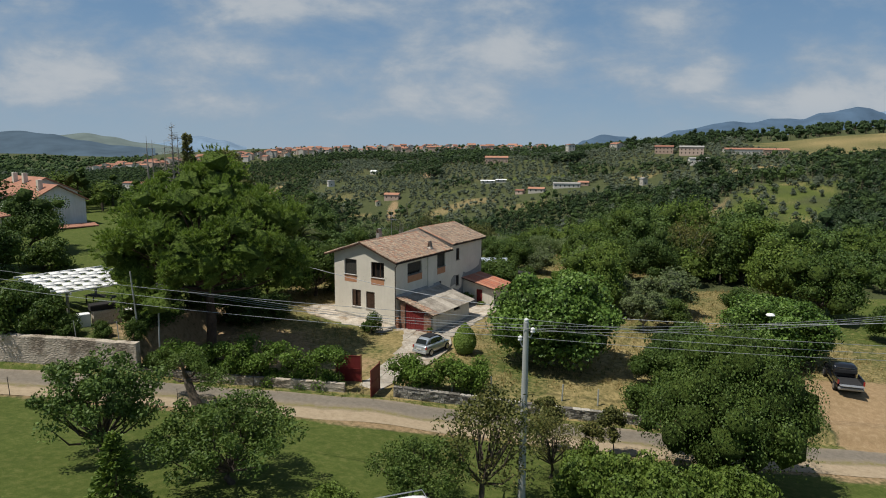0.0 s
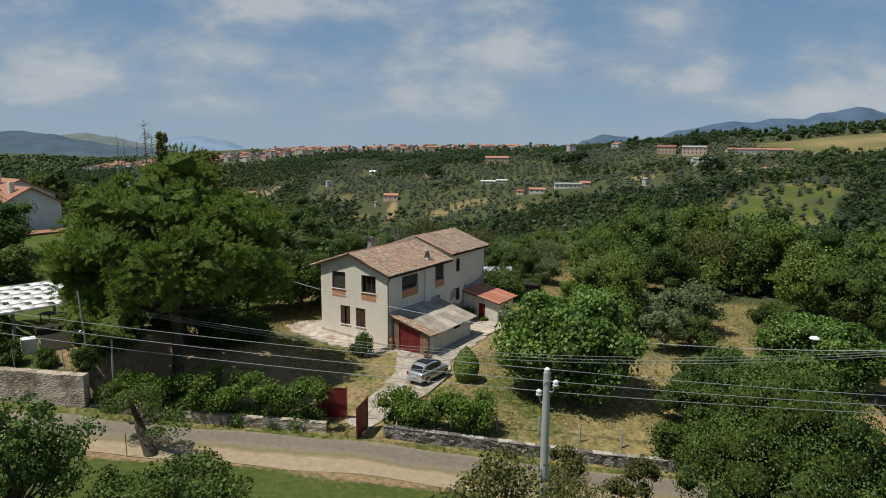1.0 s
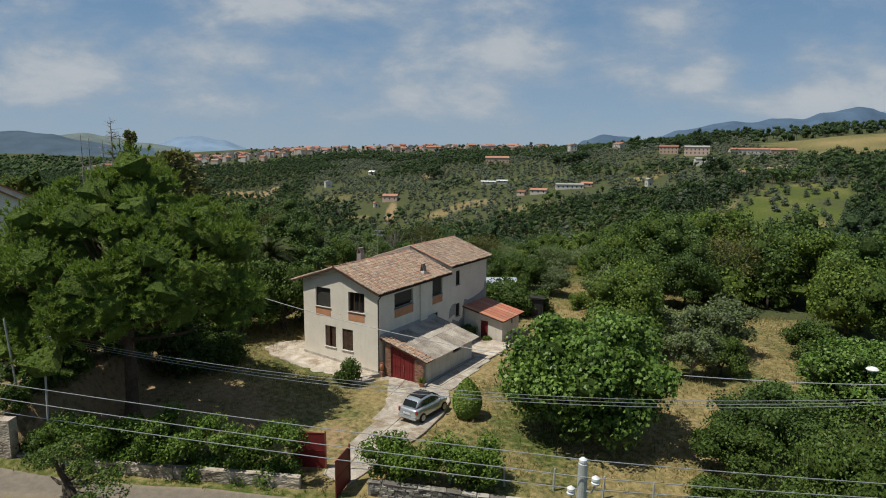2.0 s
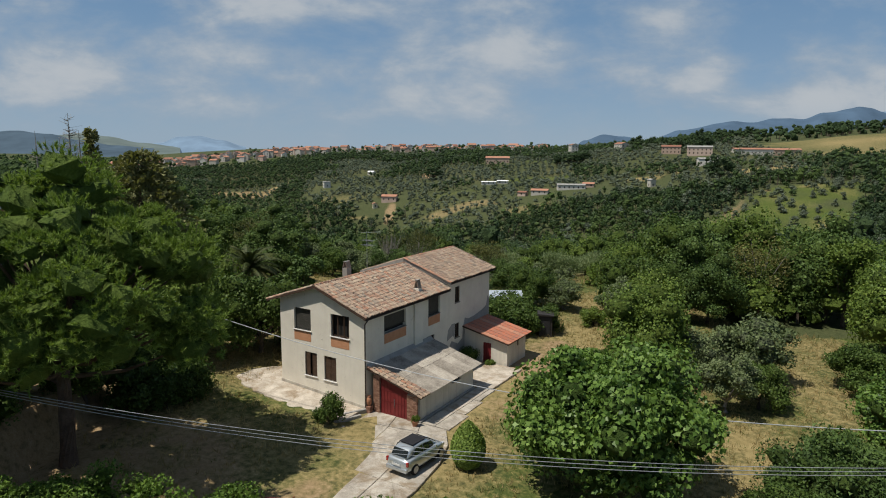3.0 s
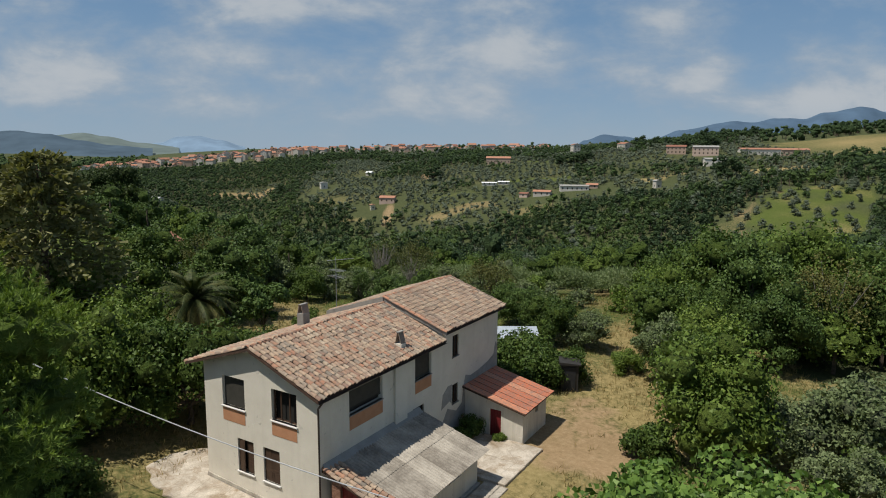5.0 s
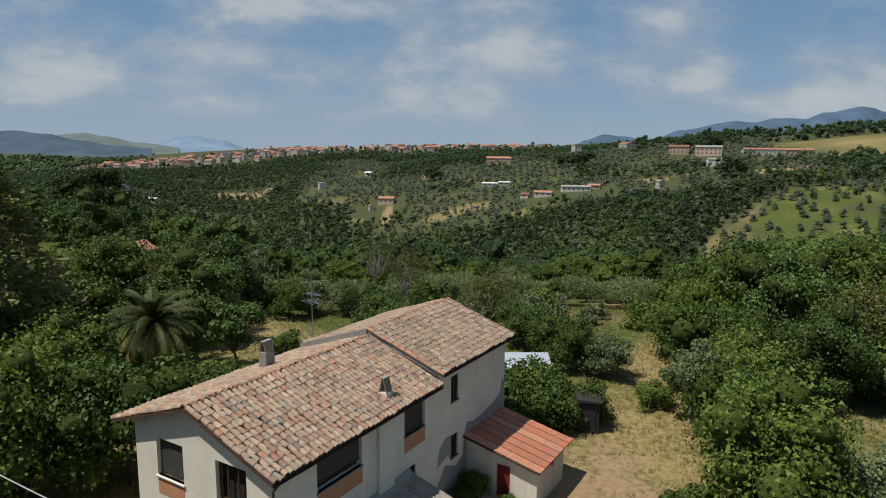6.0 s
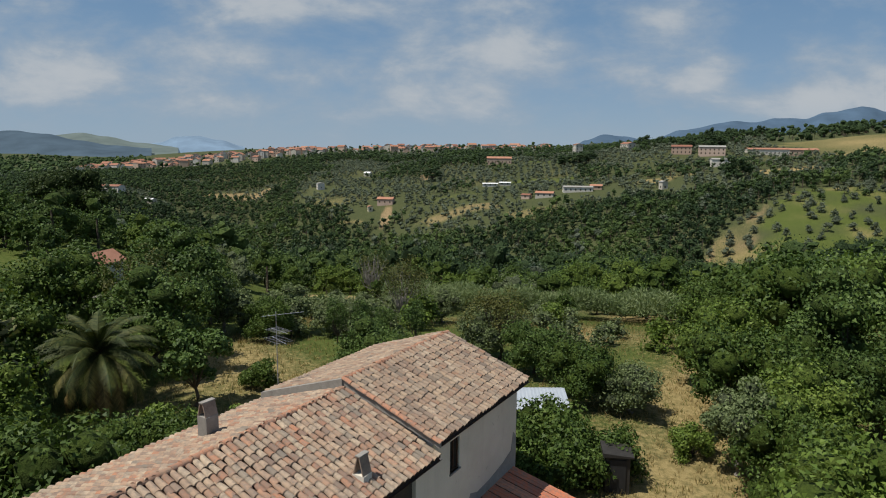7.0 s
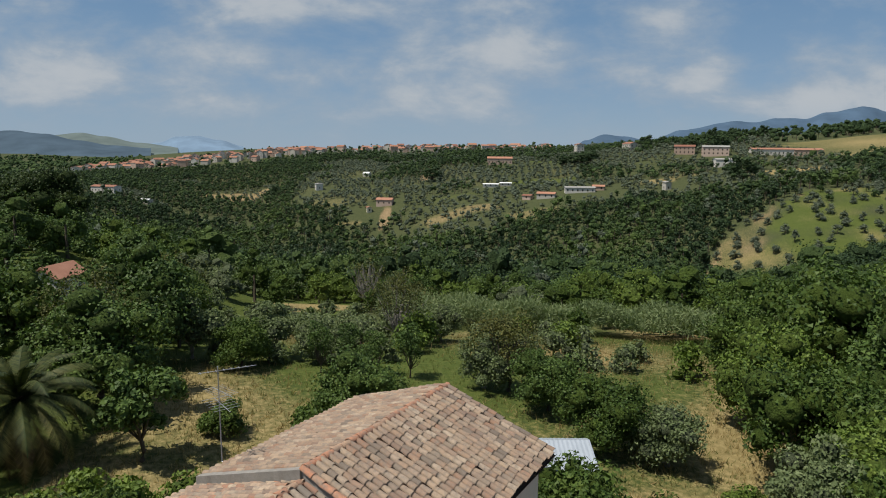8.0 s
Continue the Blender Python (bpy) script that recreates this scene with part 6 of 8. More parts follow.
def pergola():
    g = 1.6
    t = thing("pergola", pose(-21.9, -17.1, height(-21.9, -17.1), 0, 0, -8), "white wooden pergola with woven cloth strips", "pergola")
    z = 4.4 - height(-21.9, -17.1)
    for x in (-4.2, 4.2):
        for y in (-3.0, 2.6):
            part("post", box(x - 0.09, x + 0.09, y - 0.09, y + 0.09, -0.5, z, 0.01), M_mortar, t)
    for y in (-3.0, 2.6):
        part("beam", box(-5.0, 5.0, y - 0.06, y + 0.06, z, z + 0.18, 0.01), M_white, t)
    for k in range(9):
        x = -4.8 + k * 1.2
        part("rafter", box(x - 0.045, x + 0.045, -4.0, 3.6, z + 0.18, z + 0.34, 0.01), M_white, t)
    for j in range(6):
        verts, faces = [], []
        y = -3.2 + j * 1.12
        for i in range(65):
            x = -4.9 + i * 9.8 / 64
            h = z + 0.27 + 0.13 * math.sin(2 * math.pi * x / 2.4 + math.pi * j)
            verts += [(x, y - 0.45, h), (x, y + 0.45, h + 0.015)]
        faces = [(2 * i, 2 * i + 2, 2 * i + 3, 2 * i + 1) for i in range(64)]
        ob = mesh_part("cloth_strip", verts, faces, M_whitecloth, t, smooth=True)
        md = ob.modifiers.new("thickness", "SOLIDIFY")
        md.thickness = 0.01


pergola()


def garden_oven():
    z = height(-13.6, -19.9)
    t = thing("garden_oven", pose(-14.0, -19.8, z, 0, 0, 71), "grey block outdoor oven with worktop", "oven")
    part("block", box(-1.1, 1.1, -0.5, 0.5, -0.3, 1.15, 0.02), M_rubble, t)
    part("hood", box(-1.3, 1.0, -0.45, 0.6, 1.15, 1.65, 0.12), M_dark, t, "soot-black hood")
    part("worktop", box(1.3, 2.9, -0.4, 0.5, 0.75, 0.87, 0.01), M_white, t)
    part("cupboard", box(1.35, 2.8, -0.3, 0.45, -0.2, 0.75, 0.01), M_brownwood, t)
    part("side_block", box(-2.2, -1.3, -0.4, 0.4, -0.3, 1.0, 0.02), M_white, t)
    t = thing("garden_table", pose(-21.5, -15.8, height(-21.5, -15.8), 0, 0, 15), "long garden table with dark grey top", "table")
    part("tabletop", box(-1.6, 1.6, -0.5, 0.5, 0.7, 0.76, 0.01), M_iron, t)
    for x in (-1.4, 1.4):
        for y in (-0.4, 0.4):
            part("leg", box(x - 0.04, x + 0.04, y - 0.04, y + 0.04, 0, 0.7), M_iron, t)


garden_oven()


def village_house(x, y, z, turn, w, d, h, rise, wall_mat, roof_mat, label, eaves=0.4, windows=True, chimneys=0, name="house"):
    """A gabled house: w across its ridge, d along it."""
    t = thing(name, pose(x, y, z, 0, 0, turn), label, "house", "far houses" if not chimneys else "")
    bm = bmesh.new()
    prism(bm, [(-w / 2, -d / 2, -4), (w / 2, -d / 2, -4), (w / 2, -d / 2, h), (0, -d / 2, h + rise), (-w / 2, -d / 2, h)], (0, 0, 0), (0, d, 0))
    part("wall", bm, wall_mat, t)
    k = rise / (w / 2)
    for s in (-1, 1):
        bm = bmesh.new()
        e = w / 2 + eaves
        prism(bm, [(0, 0, h + rise + 0.02), (s * e, 0, h - k * eaves + 0.02), (s * e, 0, h - k * eaves + 0.17), (0, 0, h + rise + 0.2)], (0, -d / 2 - eaves, 0), (0, d / 2 + eaves, 0))
        part("roof", bm, roof_mat, t)
    if windows:
        rows = max(1, int(h / 2.9))
        for r in range(rows):
            for sx in (-1, 1):
                n = max(1, int(w / 3.2))
                for i in range(n):
                    cx = -w / 2 + (i + 0.5) * w / n
                    yy = sx * d / 2
                    part("window", box(cx - 0.45, cx + 0.45, *sorted((yy + sx * 0.02, yy - sx * 0.1)), r * 2.9 + 0.9, r * 2.9 + 2.2), M_dark, t)
                n = max(1, int(d / 3.2))
                for i in range(n):
                    cy = -d / 2 + (i + 0.5) * d / n
                    xx = sx * w / 2
                    part("window", box(*sorted((xx + sx * 0.02, xx - sx * 0.1)), cy - 0.45, cy + 0.45, r * 2.9 + 0.9, r * 2.9 + 2.2), M_dark, t)
    for c in range(chimneys):
        cy = -d / 4 + c * d / 3
        part("chimney", box(-w * 0.22, -w * 0.22 + 0.7, cy - 0.35, cy + 0.35, h, h + rise + 0.9, 0.02), M_plaster_low, t)
    return t


M_farwall = mottled("far_plaster", (0.5, 0.46, 0.4), (0.66, 0.62, 0.56), 0.2, 2, 0.9, kind="Position", rnd=0.6)
M_farwall_pink = mottled("far_plaster_pink", (0.45, 0.33, 0.26), (0.56, 0.42, 0.34), 0.2, 2, 0.9, kind="Position", rnd=0.6)
M_farroof = mottled("far_roof_tiles", (0.24, 0.11, 0.075), (0.4, 0.2, 0.13), 0.4, 3, 0.9, kind="Position", rnd=0.5)
M_orange_roof = mottled("orange_roof_tiles", (0.27, 0.125, 0.08), (0.40, 0.205, 0.14), 0.8, 12, 0.9, kind="Position")
M_cream = plaster("cream_plaster", (0.62, 0.55, 0.38), (0.72, 0.66, 0.5), (0.45, 0.4, 0.3))
M_lilac = plaster("pale_plaster", (0.6, 0.58, 0.57), (0.7, 0.69, 0.68), (0.45, 0.44, 0.43))

gz = 3.9
village_house(-74.8, 6.8, gz, 86, 8.4, 9.5, 3.9, 2.3, M_lilac, M_orange_roof, "pale two-part house with orange tile roofs on lawn", 0.5, False, 1, "neighbour_house")
village_house(-88.6, 11.6, gz + 0.4, 86, 10.5, 12.0, 3.9, 2.5, M_lilac, M_orange_roof, "pale house wing with broad orange tile roof", 0.5, False, 2, "neighbour_house")
part_porch = part("porch_roof", box(-3.6, 3.4, -0.9, 0.9, 0.75, 0.95, 0.03), M_orange_roof)
part_porch.matrix_world = pose(-67.8, 7.4, gz - 0.9, 12, 0, 84)
tagged(part_porch, "low orange tile porch roof in front of house", "roof")
village_house(-48.2, -18.8, height(-48.2, -18.8), 30, 9.0, 10.0, 6.2, 1.4, M_cream, M_farroof, "cream two-storey house with tile roof among trees", 0.7, False, 1, "neighbour_house")
village_house(-50.2, 27.9, 1.9, 20, 2.6, 3.2, 3.2, 0.8, M_farwall, M_orange_roof, "small white hut with red roof among trees", 0.3, False, 0, "garden_hut")


def garden_store(x, y, turn, l, w, h, label, wall_mat):
    t = thing("garden_store", pose(x, y, height(x, y), 0, 0, turn), label, "shed")
    bm = bmesh.new()
    prism(bm, [(-w / 2, -l / 2, -0.5), (w / 2, -l / 2, -0.5), (w / 2, -l / 2, h - 0.12), (-0.36 * w, -l / 2, h + 0.3), (-w / 2, -l / 2, h + 0.2)], (0, 0, 0), (0, l, 0))
    part("wall", bm, wall_mat, t)
    for s, (x0, z0, x1, z1) in ((1, (-0.36 * w, h + 0.33, w / 2 + 0.2, h - 0.14)), (-1, (-0.36 * w, h + 0.33, -w / 2 - 0.2, h + 0.16))):
        verts, faces = [], []
        n = 40
        for i in range(n + 1):
            y0 = -l / 2 - 0.2 + i * (l + 0.4) / n
            r = 0.015 * (i % 2)
            verts += [(x0, y0, z0 + r), (x1, y0, z1 + r)]
        faces = [(2 * i, 2 * i + 1, 2 * i + 3, 2 * i + 2) for i in range(n)]
        ob = mesh_part("roof_sheet", verts, faces, M_zinc, t, "pale ribbed zinc sheet")
        md = ob.modifiers.new("thickness", "SOLIDIFY")
        md.thickness = 0.012
    part("door", box(-0.4, 0.4, -l / 2 - 0.03, -l / 2 - 0.003, 0, 1.7), wall_mat, t)


garden_store(-3.0, 25.6, -58.5, 4.0, 2.4, 2.05, "green garden store with pale zinc roof behind shrubs", M_green_paint)


def dark_cabin():
    x, y = 3.1, 22.6
    t = thing("privy_cabin", pose(x, y, height(x, y), 0, 0, 24), "narrow dark sheet-metal cabin overgrown with ivy", "cabin")
    part("wall", box(-0.6, 0.6, -0.6, 0.6, -0.3, 1.9, 0.01), M_iron, t)
    bm = bmesh.new()
    prism(bm, [(-0.75, -0.75, 1.92), (0.75, -0.75, 1.92), (0.75, -0.75, 2.0), (-0.75, -0.75, 2.12)], (0, 0, 0), (0, 1.5, 0))
    part("roof", bm, M_iron, t)
    part("door", box(-0.4, 0.4, -0.64, -0.604, 0, 1.75), M_plastic, t)


dark_cabin()


def caravan():
    x, y = 21.4, -29.1
    z = height(x, y)
    t = thing("camper_van", pose(x, y, z, 0, 0, -38) @ Matrix.Diagonal((0.8, 0.8, 0.8, 1)), "white camper van with a black roof vent", "van")
    loft("body", [section(-2.2, 0.85, 0.35, 2.2), section(-2.1, 0.95, 0.3, 2.35), section(0, 0.97, 0.3, 2.4), section(1.4, 0.95, 0.3, 2.35), section(1.9, 0.85, 0.35, 1.7), section(2.4, 0.7, 0.4, 1.1)], M_white, t)
    bm = bmesh.new()
    tube(bm, [(-0.8, -2.0, 2.46), (0.8, -2.0, 2.46), (0.85, 1.2, 2.46), (-0.85, 1.2, 2.46), (-0.85, -2.0, 2.46)], [0.03] * 5, 6)
    part("roof_rack", bm, M_steel, t)
    bm = bmesh.new()
    ring_profile(bm, [(0.22, 2.38), (0.24, 2.46), (0.15, 2.52)], 16)
    part("roof_vent", bm, M_plastic, t, "black round roof vent")
    for s in (-1, 1):
        for yy in (-1.3, 1.5):
            bm = bmesh.new()
            ring_profile(bm, [(0.15, -0.1), (0.3, -0.1), (0.32, 0), (0.3, 0.1), (0.15, 0.1)], 18, pose(s * 0.85, yy, 0.32, 0, 90, 0))
            part("wheel", bm, M_rubber, t)


caravan()

# ---- trees and shrubs ----
RNG = np.random.default_rng(7)


def quads_mesh(name, corners, mat):
    """A mesh of separate leaves; corners has the shape (n, k, 3)."""
    n, k = corners.shape[:2]
    me = bpy.data.meshes.new(name)
    me.vertices.add(n * k)
    me.vertices.foreach_set("co", corners.reshape(-1).astype(np.float32))
    me.loops.add(n * k)
    me.loops.foreach_set("vertex_index", np.arange(n * k, dtype=np.int32))
    me.polygons.add(n)
    me.polygons.foreach_set("loop_start", np.arange(0, n * k, k, dtype=np.int32))
    me.polygons.foreach_set("loop_total", np.full(n, k, dtype=np.int32))
    me.update(calc_edges=True)
    me.materials.append(mat)
    return me


def icosahedron():
    g = (1 + 5 ** 0.5) / 2
    v = np.array([(-1, g, 0), (1, g, 0), (-1, -g, 0), (1, -g, 0), (0, -1, g), (0, 1, g), (0, -1, -g), (0, 1, -g), (g, 0, -1), (g, 0, 1), (-g, 0, -1), (-g, 0, 1)])
    v = v / np.linalg.norm(v[0])
    # each trio of neighbours makes a face, wound outwards
    f = []
    for a, b, c in itertools.combinations(range(12), 3):
        if max(np.linalg.norm(v[a] - v[b]), np.linalg.norm(v[b] - v[c]), np.linalg.norm(v[a] - v[c])) < 1.2:
            out = np.dot(np.cross(v[b] - v[a], v[c] - v[a]), v[a]) > 0
            f.append((a, b, c) if out else (a, c, b))
    return v, np.array(f)


CLUMP_V, CLUMP_F = icosahedron()


def crown_mesh(name, corners, centre, radius, squash, mats, rng, ragged=False):
    """Separate leaves round uneven inner clumps of foliage; mats are of leaf and of clump."""
    n, k = corners.shape[:2]
    m = len(centre)
    j = rng.uniform(0.55, 1.3, size=(m, 12, 1)) if ragged else rng.uniform(0.7, 1.2, size=(m, 12, 1))
    cv = centre[:, None, :] + CLUMP_V[None] * j * radius[:, None, None] * np.array([1, 1, squash])
    cf = (CLUMP_F[None] + (np.arange(m) * 12)[:, None, None] + n * k).reshape(-1)
    me = bpy.data.meshes.new(name)
    me.vertices.add(n * k + m * 12)
    me.vertices.foreach_set("co", np.concatenate([corners.reshape(-1), cv.reshape(-1)]).astype(np.float32))
    me.loops.add(n * k + m * 60)
    me.loops.foreach_set("vertex_index", np.concatenate([np.arange(n * k), cf]).astype(np.int32))
    me.polygons.add(n + m * 20)
    me.polygons.foreach_set("loop_start", np.concatenate([np.arange(n) * k, n * k + np.arange(m * 20) * 3]).astype(np.int32))
    me.polygons.foreach_set("loop_total", np.concatenate([np.full(n, k), np.full(m * 20, 3)]).astype(np.int32))
    me.polygons.foreach_set("material_index", np.concatenate([np.zeros(n), np.ones(m * 20)]).astype(np.int32))
    me.polygons.foreach_set("use_smooth", np.concatenate([np.zeros(n), np.full(m * 20, 0 if ragged else 1)]).astype(bool))
    me.update(calc_edges=True)
    for a in mats:
        me.materials.append(a)
    return me


def unit(v):
    return v / np.maximum(np.linalg.norm(v, axis=-1, keepdims=True), 1e-6)


LEAF = {
    "oval": np.array([(-0.5, 0), (0, -0.32), (0.5, 0), (0, 0.32)]),
    "tri": np.array([(-0.5, -0.34), (0.5, -0.2), (-0.05, 0.5)]),
    "card": np.array([(-0.5, -0.35), (0.45, -0.42), (0.5, 0.3), (-0.4, 0.45)]),
    "lobed": np.array([(-0.5, 0), (-0.1, -0.46), (0.15, -0.18), (0.55, 0), (0.15, 0.18), (-0.1, 0.46)]),
    "blade": np.array([(-0.5, -0.06), (0.1, -0.09), (0.5, 0.0), (0.1, 0.09)]),
    "spray": np.array([(-0.5, -0.05), (-0.1, -0.3), (0.5, -0.1), (0.5, 0.12), (-0.05, 0.3)]),
}


def leaves(centre, normal, size, shape, rng, droop=0.0):
    """Leaf outlines at the centres, facing the normals, turned at random."""
    n = len(centre)
    t = rng.normal(size=(n, 3))
    t[:, 2] -= droop
    a = unit(t - normal * np.sum(t * normal, axis=1, keepdims=True))
    b = np.cross(normal, a)
    s = size * rng.uniform(0.65, 1.3, size=(n, 1, 1))
    L = LEAF[shape]
    return centre[:, None, :] + s * (a[:, None, :] * L[None, :, :1] + b[:, None, :] * L[None, :, 1:])


def lobes(n, rx, ry, rz, zc, rng, size=0.42, flat=0.0):
    """Centres and radii of the clumps that make up a crown."""
    d = unit(rng.normal(size=(n, 3)))
    d[:, 2] = np.where(d[:, 2] < -0.8, -d[:, 2] * 0.6, d[:, 2])
    k = rng.uniform(0.38, 0.92, size=(n, 1))
    c = d * k * np.array([rx, ry, rz])
    c[:, 2] += zc
    r = rng.uniform(0.55, 1.25, size=n) * size * min(rx, rz * 1.3)
    return c, r


def clump_leaves(c, r, per, size, shape, rng, jitter=0.55, squash=0.8, up=0.25, droop=0.0, deep=0.45):
    n = len(c) * per
    k = np.repeat(np.arange(len(c)), per)
    d = unit(rng.normal(size=(n, 3)) + np.array([0, 0, up]))
    rad = r[k] * (1.08 - deep * rng.random(n) ** 2.2)
    p = c[k] + d * rad[:, None] * np.array([1, 1, squash])
    nm = unit(d + rng.normal(size=(n, 3)) * jitter)
    return leaves(p, nm, size, shape, rng, droop)


def limb_mesh(bm, base, c, r, trunk_r, fork, rng, sides=7, max_limbs=12):
    """A trunk to the fork and limbs out to the clumps."""
    b, f = Vector(base), Vector(fork)
    mid = b.lerp(f, 0.5) + Vector((rng.normal() * trunk_r, rng.normal() * trunk_r, 0))
    tube(bm, [b - Vector((0, 0, 0.4)), b + Vector((0, 0, 0.1)), mid, f], [trunk_r * 1.5, trunk_r * 1.15, trunk_r * 0.9, trunk_r * 0.7], sides)
    idx = rng.permutation(len(c))[:max_limbs]
    for i in idx:
        e = Vector(c[i])
        m = f.lerp(e, 0.5) + Vector((rng.normal() * 0.15, rng.normal() * 0.15, -0.1 * (e - f).length))
        tube(bm, [f.lerp(b, 0.12), m, e], [trunk_r * 0.5, trunk_r * 0.3, trunk_r * 0.08], 5)


TREE_KINDS = {}


def tree_kind(key, rx, rz, zc, n_lobes, per, leaf, shape, mat, trunk_r=0.16, fork=0.35, bark=None, size=0.42, seed=1, squash=0.85, up=0.25, droop=0.0, jitter=0.55, ry=None, deep=0.45, limbs=12, core=0.66):
    """Meshes of a kind of tree: trunk with limbs, and crown; its foot at the origin."""
    rng = np.random.default_rng(seed)
    c, r = lobes(n_lobes, rx, ry or rx, rz, zc, rng, size)
    foliage_at = clump_leaves(c, r, per, leaf, shape, rng, jitter, squash, up, droop, deep)
    if limbs > 20:
        crown = quads_mesh(key + "_crown", foliage_at, mat)
    else:
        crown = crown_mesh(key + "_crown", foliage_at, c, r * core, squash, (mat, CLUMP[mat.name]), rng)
    bm = bmesh.new()
    limb_mesh(bm, (0, 0, 0), c, r, trunk_r, (0, 0, max(0.3, zc * fork)), rng, max_limbs=limbs)
    trunk = bpy.data.meshes.new(key + "_trunk")
    bm.to_mesh(trunk)
    bm.free()
    trunk.materials.append(bark or M_bark)
    TREE_KINDS[key] = (trunk, crown)


def plant(key, x, y, label, scale=1.0, turn=None, name="tree", category="tree", group="", z=None, stretch=1.0, lean=(0, 0)):
    t = thing(name, pose(x, y, (height(x, y) if z is None else z) - 0.03, lean[0], lean[1], random.uniform(0, 360) if turn is None else turn) @ Matrix.Diagonal((scale, scale, scale * stretch, 1)), label, category, group)
    trunk, crown = TREE_KINDS[key]
    for nm, me in (("trunk", trunk), ("crown", crown)):
        ob = new(nm, me)
        ob.parent = t
    return t


tree_kind("fig", 5.3, 3.9, 3.9, 90, 320, 0.27, "lobed", M_fig, 0.24, 0.3, size=0.3, seed=3, squash=0.75, up=0.6, jitter=0.75, droop=0.5, bark=M_bark_grey)
tree_kind("walnut", 5.6, 3.9, 4.1, 96, 560, 0.15, "oval", M_leaf, 0.26, 0.35, size=0.34, seed=4, squash=0.85, droop=1.0, up=0.35)
tree_kind("fruit", 2.3, 1.6, 1.95, 36, 300, 0.14, "tri", M_leaf, 0.11, 0.4, size=0.36, seed=5, up=0.3, jitter=0.7)
tree_kind("fruit_dark", 2.4, 1.7, 2.1, 36, 290, 0.14, "tri", M_leaf_dark, 0.12, 0.4, size=0.34, seed=6, jitter=0.8)
tree_kind("plum", 2.4, 1.7, 2.4, 70, 190, 0.13, "oval", M_leaf_dark, 0.12, 0.3, size=0.2, seed=26, jitter=0.9, limbs=34, deep=0.8)
tree_kind("apple", 2.5, 1.5, 2.0, 80, 210, 0.105, "oval", M_leaf, 0.11, 0.3, size=0.2, seed=27, jitter=0.9, limbs=36, deep=0.8)
tree_kind("broad", 3.4, 2.9, 3.4, 46, 240, 0.2, "tri", M_leaf, 0.2, 0.35, size=0.38, seed=7)
tree_kind("broad_b", 3.6, 3.3, 3.8, 48, 230, 0.2, "tri", M_leaf_dark, 0.22, 0.35, size=0.36, seed=8)
tree_kind("lone", 3.6, 3.3, 3.8, 40, 60, 0.3, "tri", M_hazed_dark, 0.22, 0.35, size=0.27, seed=8)
M_oak = foliage("oak_leaves", (0.02, 0.034, 0.01), (0.042, 0.066, 0.017), (0.085, 0.115, 0.03), trans=0.08)
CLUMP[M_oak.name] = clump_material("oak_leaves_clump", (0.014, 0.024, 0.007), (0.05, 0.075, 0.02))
tree_kind("oak", 6.4, 5.6, 6.4, 80, 260, 0.3, "oval", M_oak, 0.4, 0.3, size=0.3, seed=48, jitter=0.8)
tree_kind("broad_light", 3.2, 2.7, 3.1, 44, 240, 0.19, "tri", M_leaf_light, 0.18, 0.35, size=0.4, seed=9)
tree_kind("olive", 2.4, 1.8, 2.2, 30, 230, 0.17, "tri", M_olive, 0.17, 0.35, size=0.36, seed=10, jitter=0.9, up=0.4, bark=M_bark_grey)
tree_kind("olive_b", 2.2, 1.9, 2.7, 26, 230, 0.17, "tri", M_olive, 0.15, 0.4, size=0.34, seed=11, jitter=0.9, up=0.5, bark=M_bark_grey)
tree_kind("shrub", 1.5, 1.1, 0.95, 24, 180, 0.14, "tri", M_leaf, 0.06, 0.3, size=0.4, seed=12)
tree_kind("shrub_light", 1.6, 1.0, 0.85, 26, 200, 0.135, "tri", M_leaf_light, 0.05, 0.3, size=0.4, seed=13)
tree_kind("magnolia", 1.7, 1.6, 2.5, 20, 170, 0.22, "oval", M_leaf_dark, 0.1, 0.45, size=0.36, seed=14, up=0.6)
tree_kind("sparse", 2.2, 1.9, 3.0, 34, 150, 0.13, "oval", M_russet, 0.13, 0.4, size=0.3, seed=15, jitter=0.9, limbs=24)
tree_kind("slender", 0.9, 1.7, 2.2, 22, 120, 0.12, "oval", M_leaf_dark, 0.06, 0.3, size=0.5, seed=46, jitter=0.9, limbs=24, up=0.6)
tree_kind("sapling", 0.95, 0.75, 1.75, 16, 130, 0.11, "oval", M_russet, 0.05, 0.5, size=0.4, seed=16, jitter=0.8)
tree_kind("acacia", 3.6, 2.6, 4.6, 36, 190, 0.2, "tri", M_leaf_light, 0.18, 0.4, size=0.34, seed=17, jitter=0.7, droop=0.5)
tree_kind("bare", 3.2, 2.9, 4.4, 40, 90, 0.16, "tri", M_russet, 0.11, 0.3, size=0.25, seed=18, jitter=0.9, limbs=40, bark=M_bark_grey)
tree_kind("dead", 2.2, 1.9, 2.6, 44, 8, 0.15, "oval", M_russet, 0.1, 0.3, size=0.2, seed=19, limbs=44, bark=M_bark_grey)


def umbrella_pine(x, y):
    z = height(x, y)
    t = thing("pine_tree", pose(x, y, z), "tall dark green stone pine with dense round crown", "tree")
    rng = np.random.default_rng(21)
    n = 150
    d = unit(rng.normal(size=(n, 3)))
    d[:, 2] = np.abs(d[:, 2]) * 1.45 - 0.62
    c = d * rng.uniform(0.66, 0.95, size=(n, 1)) * np.array([8.8, 8.2, 7.6])
    c[:, 2] += 9.6
    c[:, 2] = np.maximum(c[:, 2], 3.7 + 1.6 * rng.random(n))
    c[:, :2] *= (1 - 0.35 * np.clip((8.0 - c[:, 2:3]) / 4.0, 0, 1))
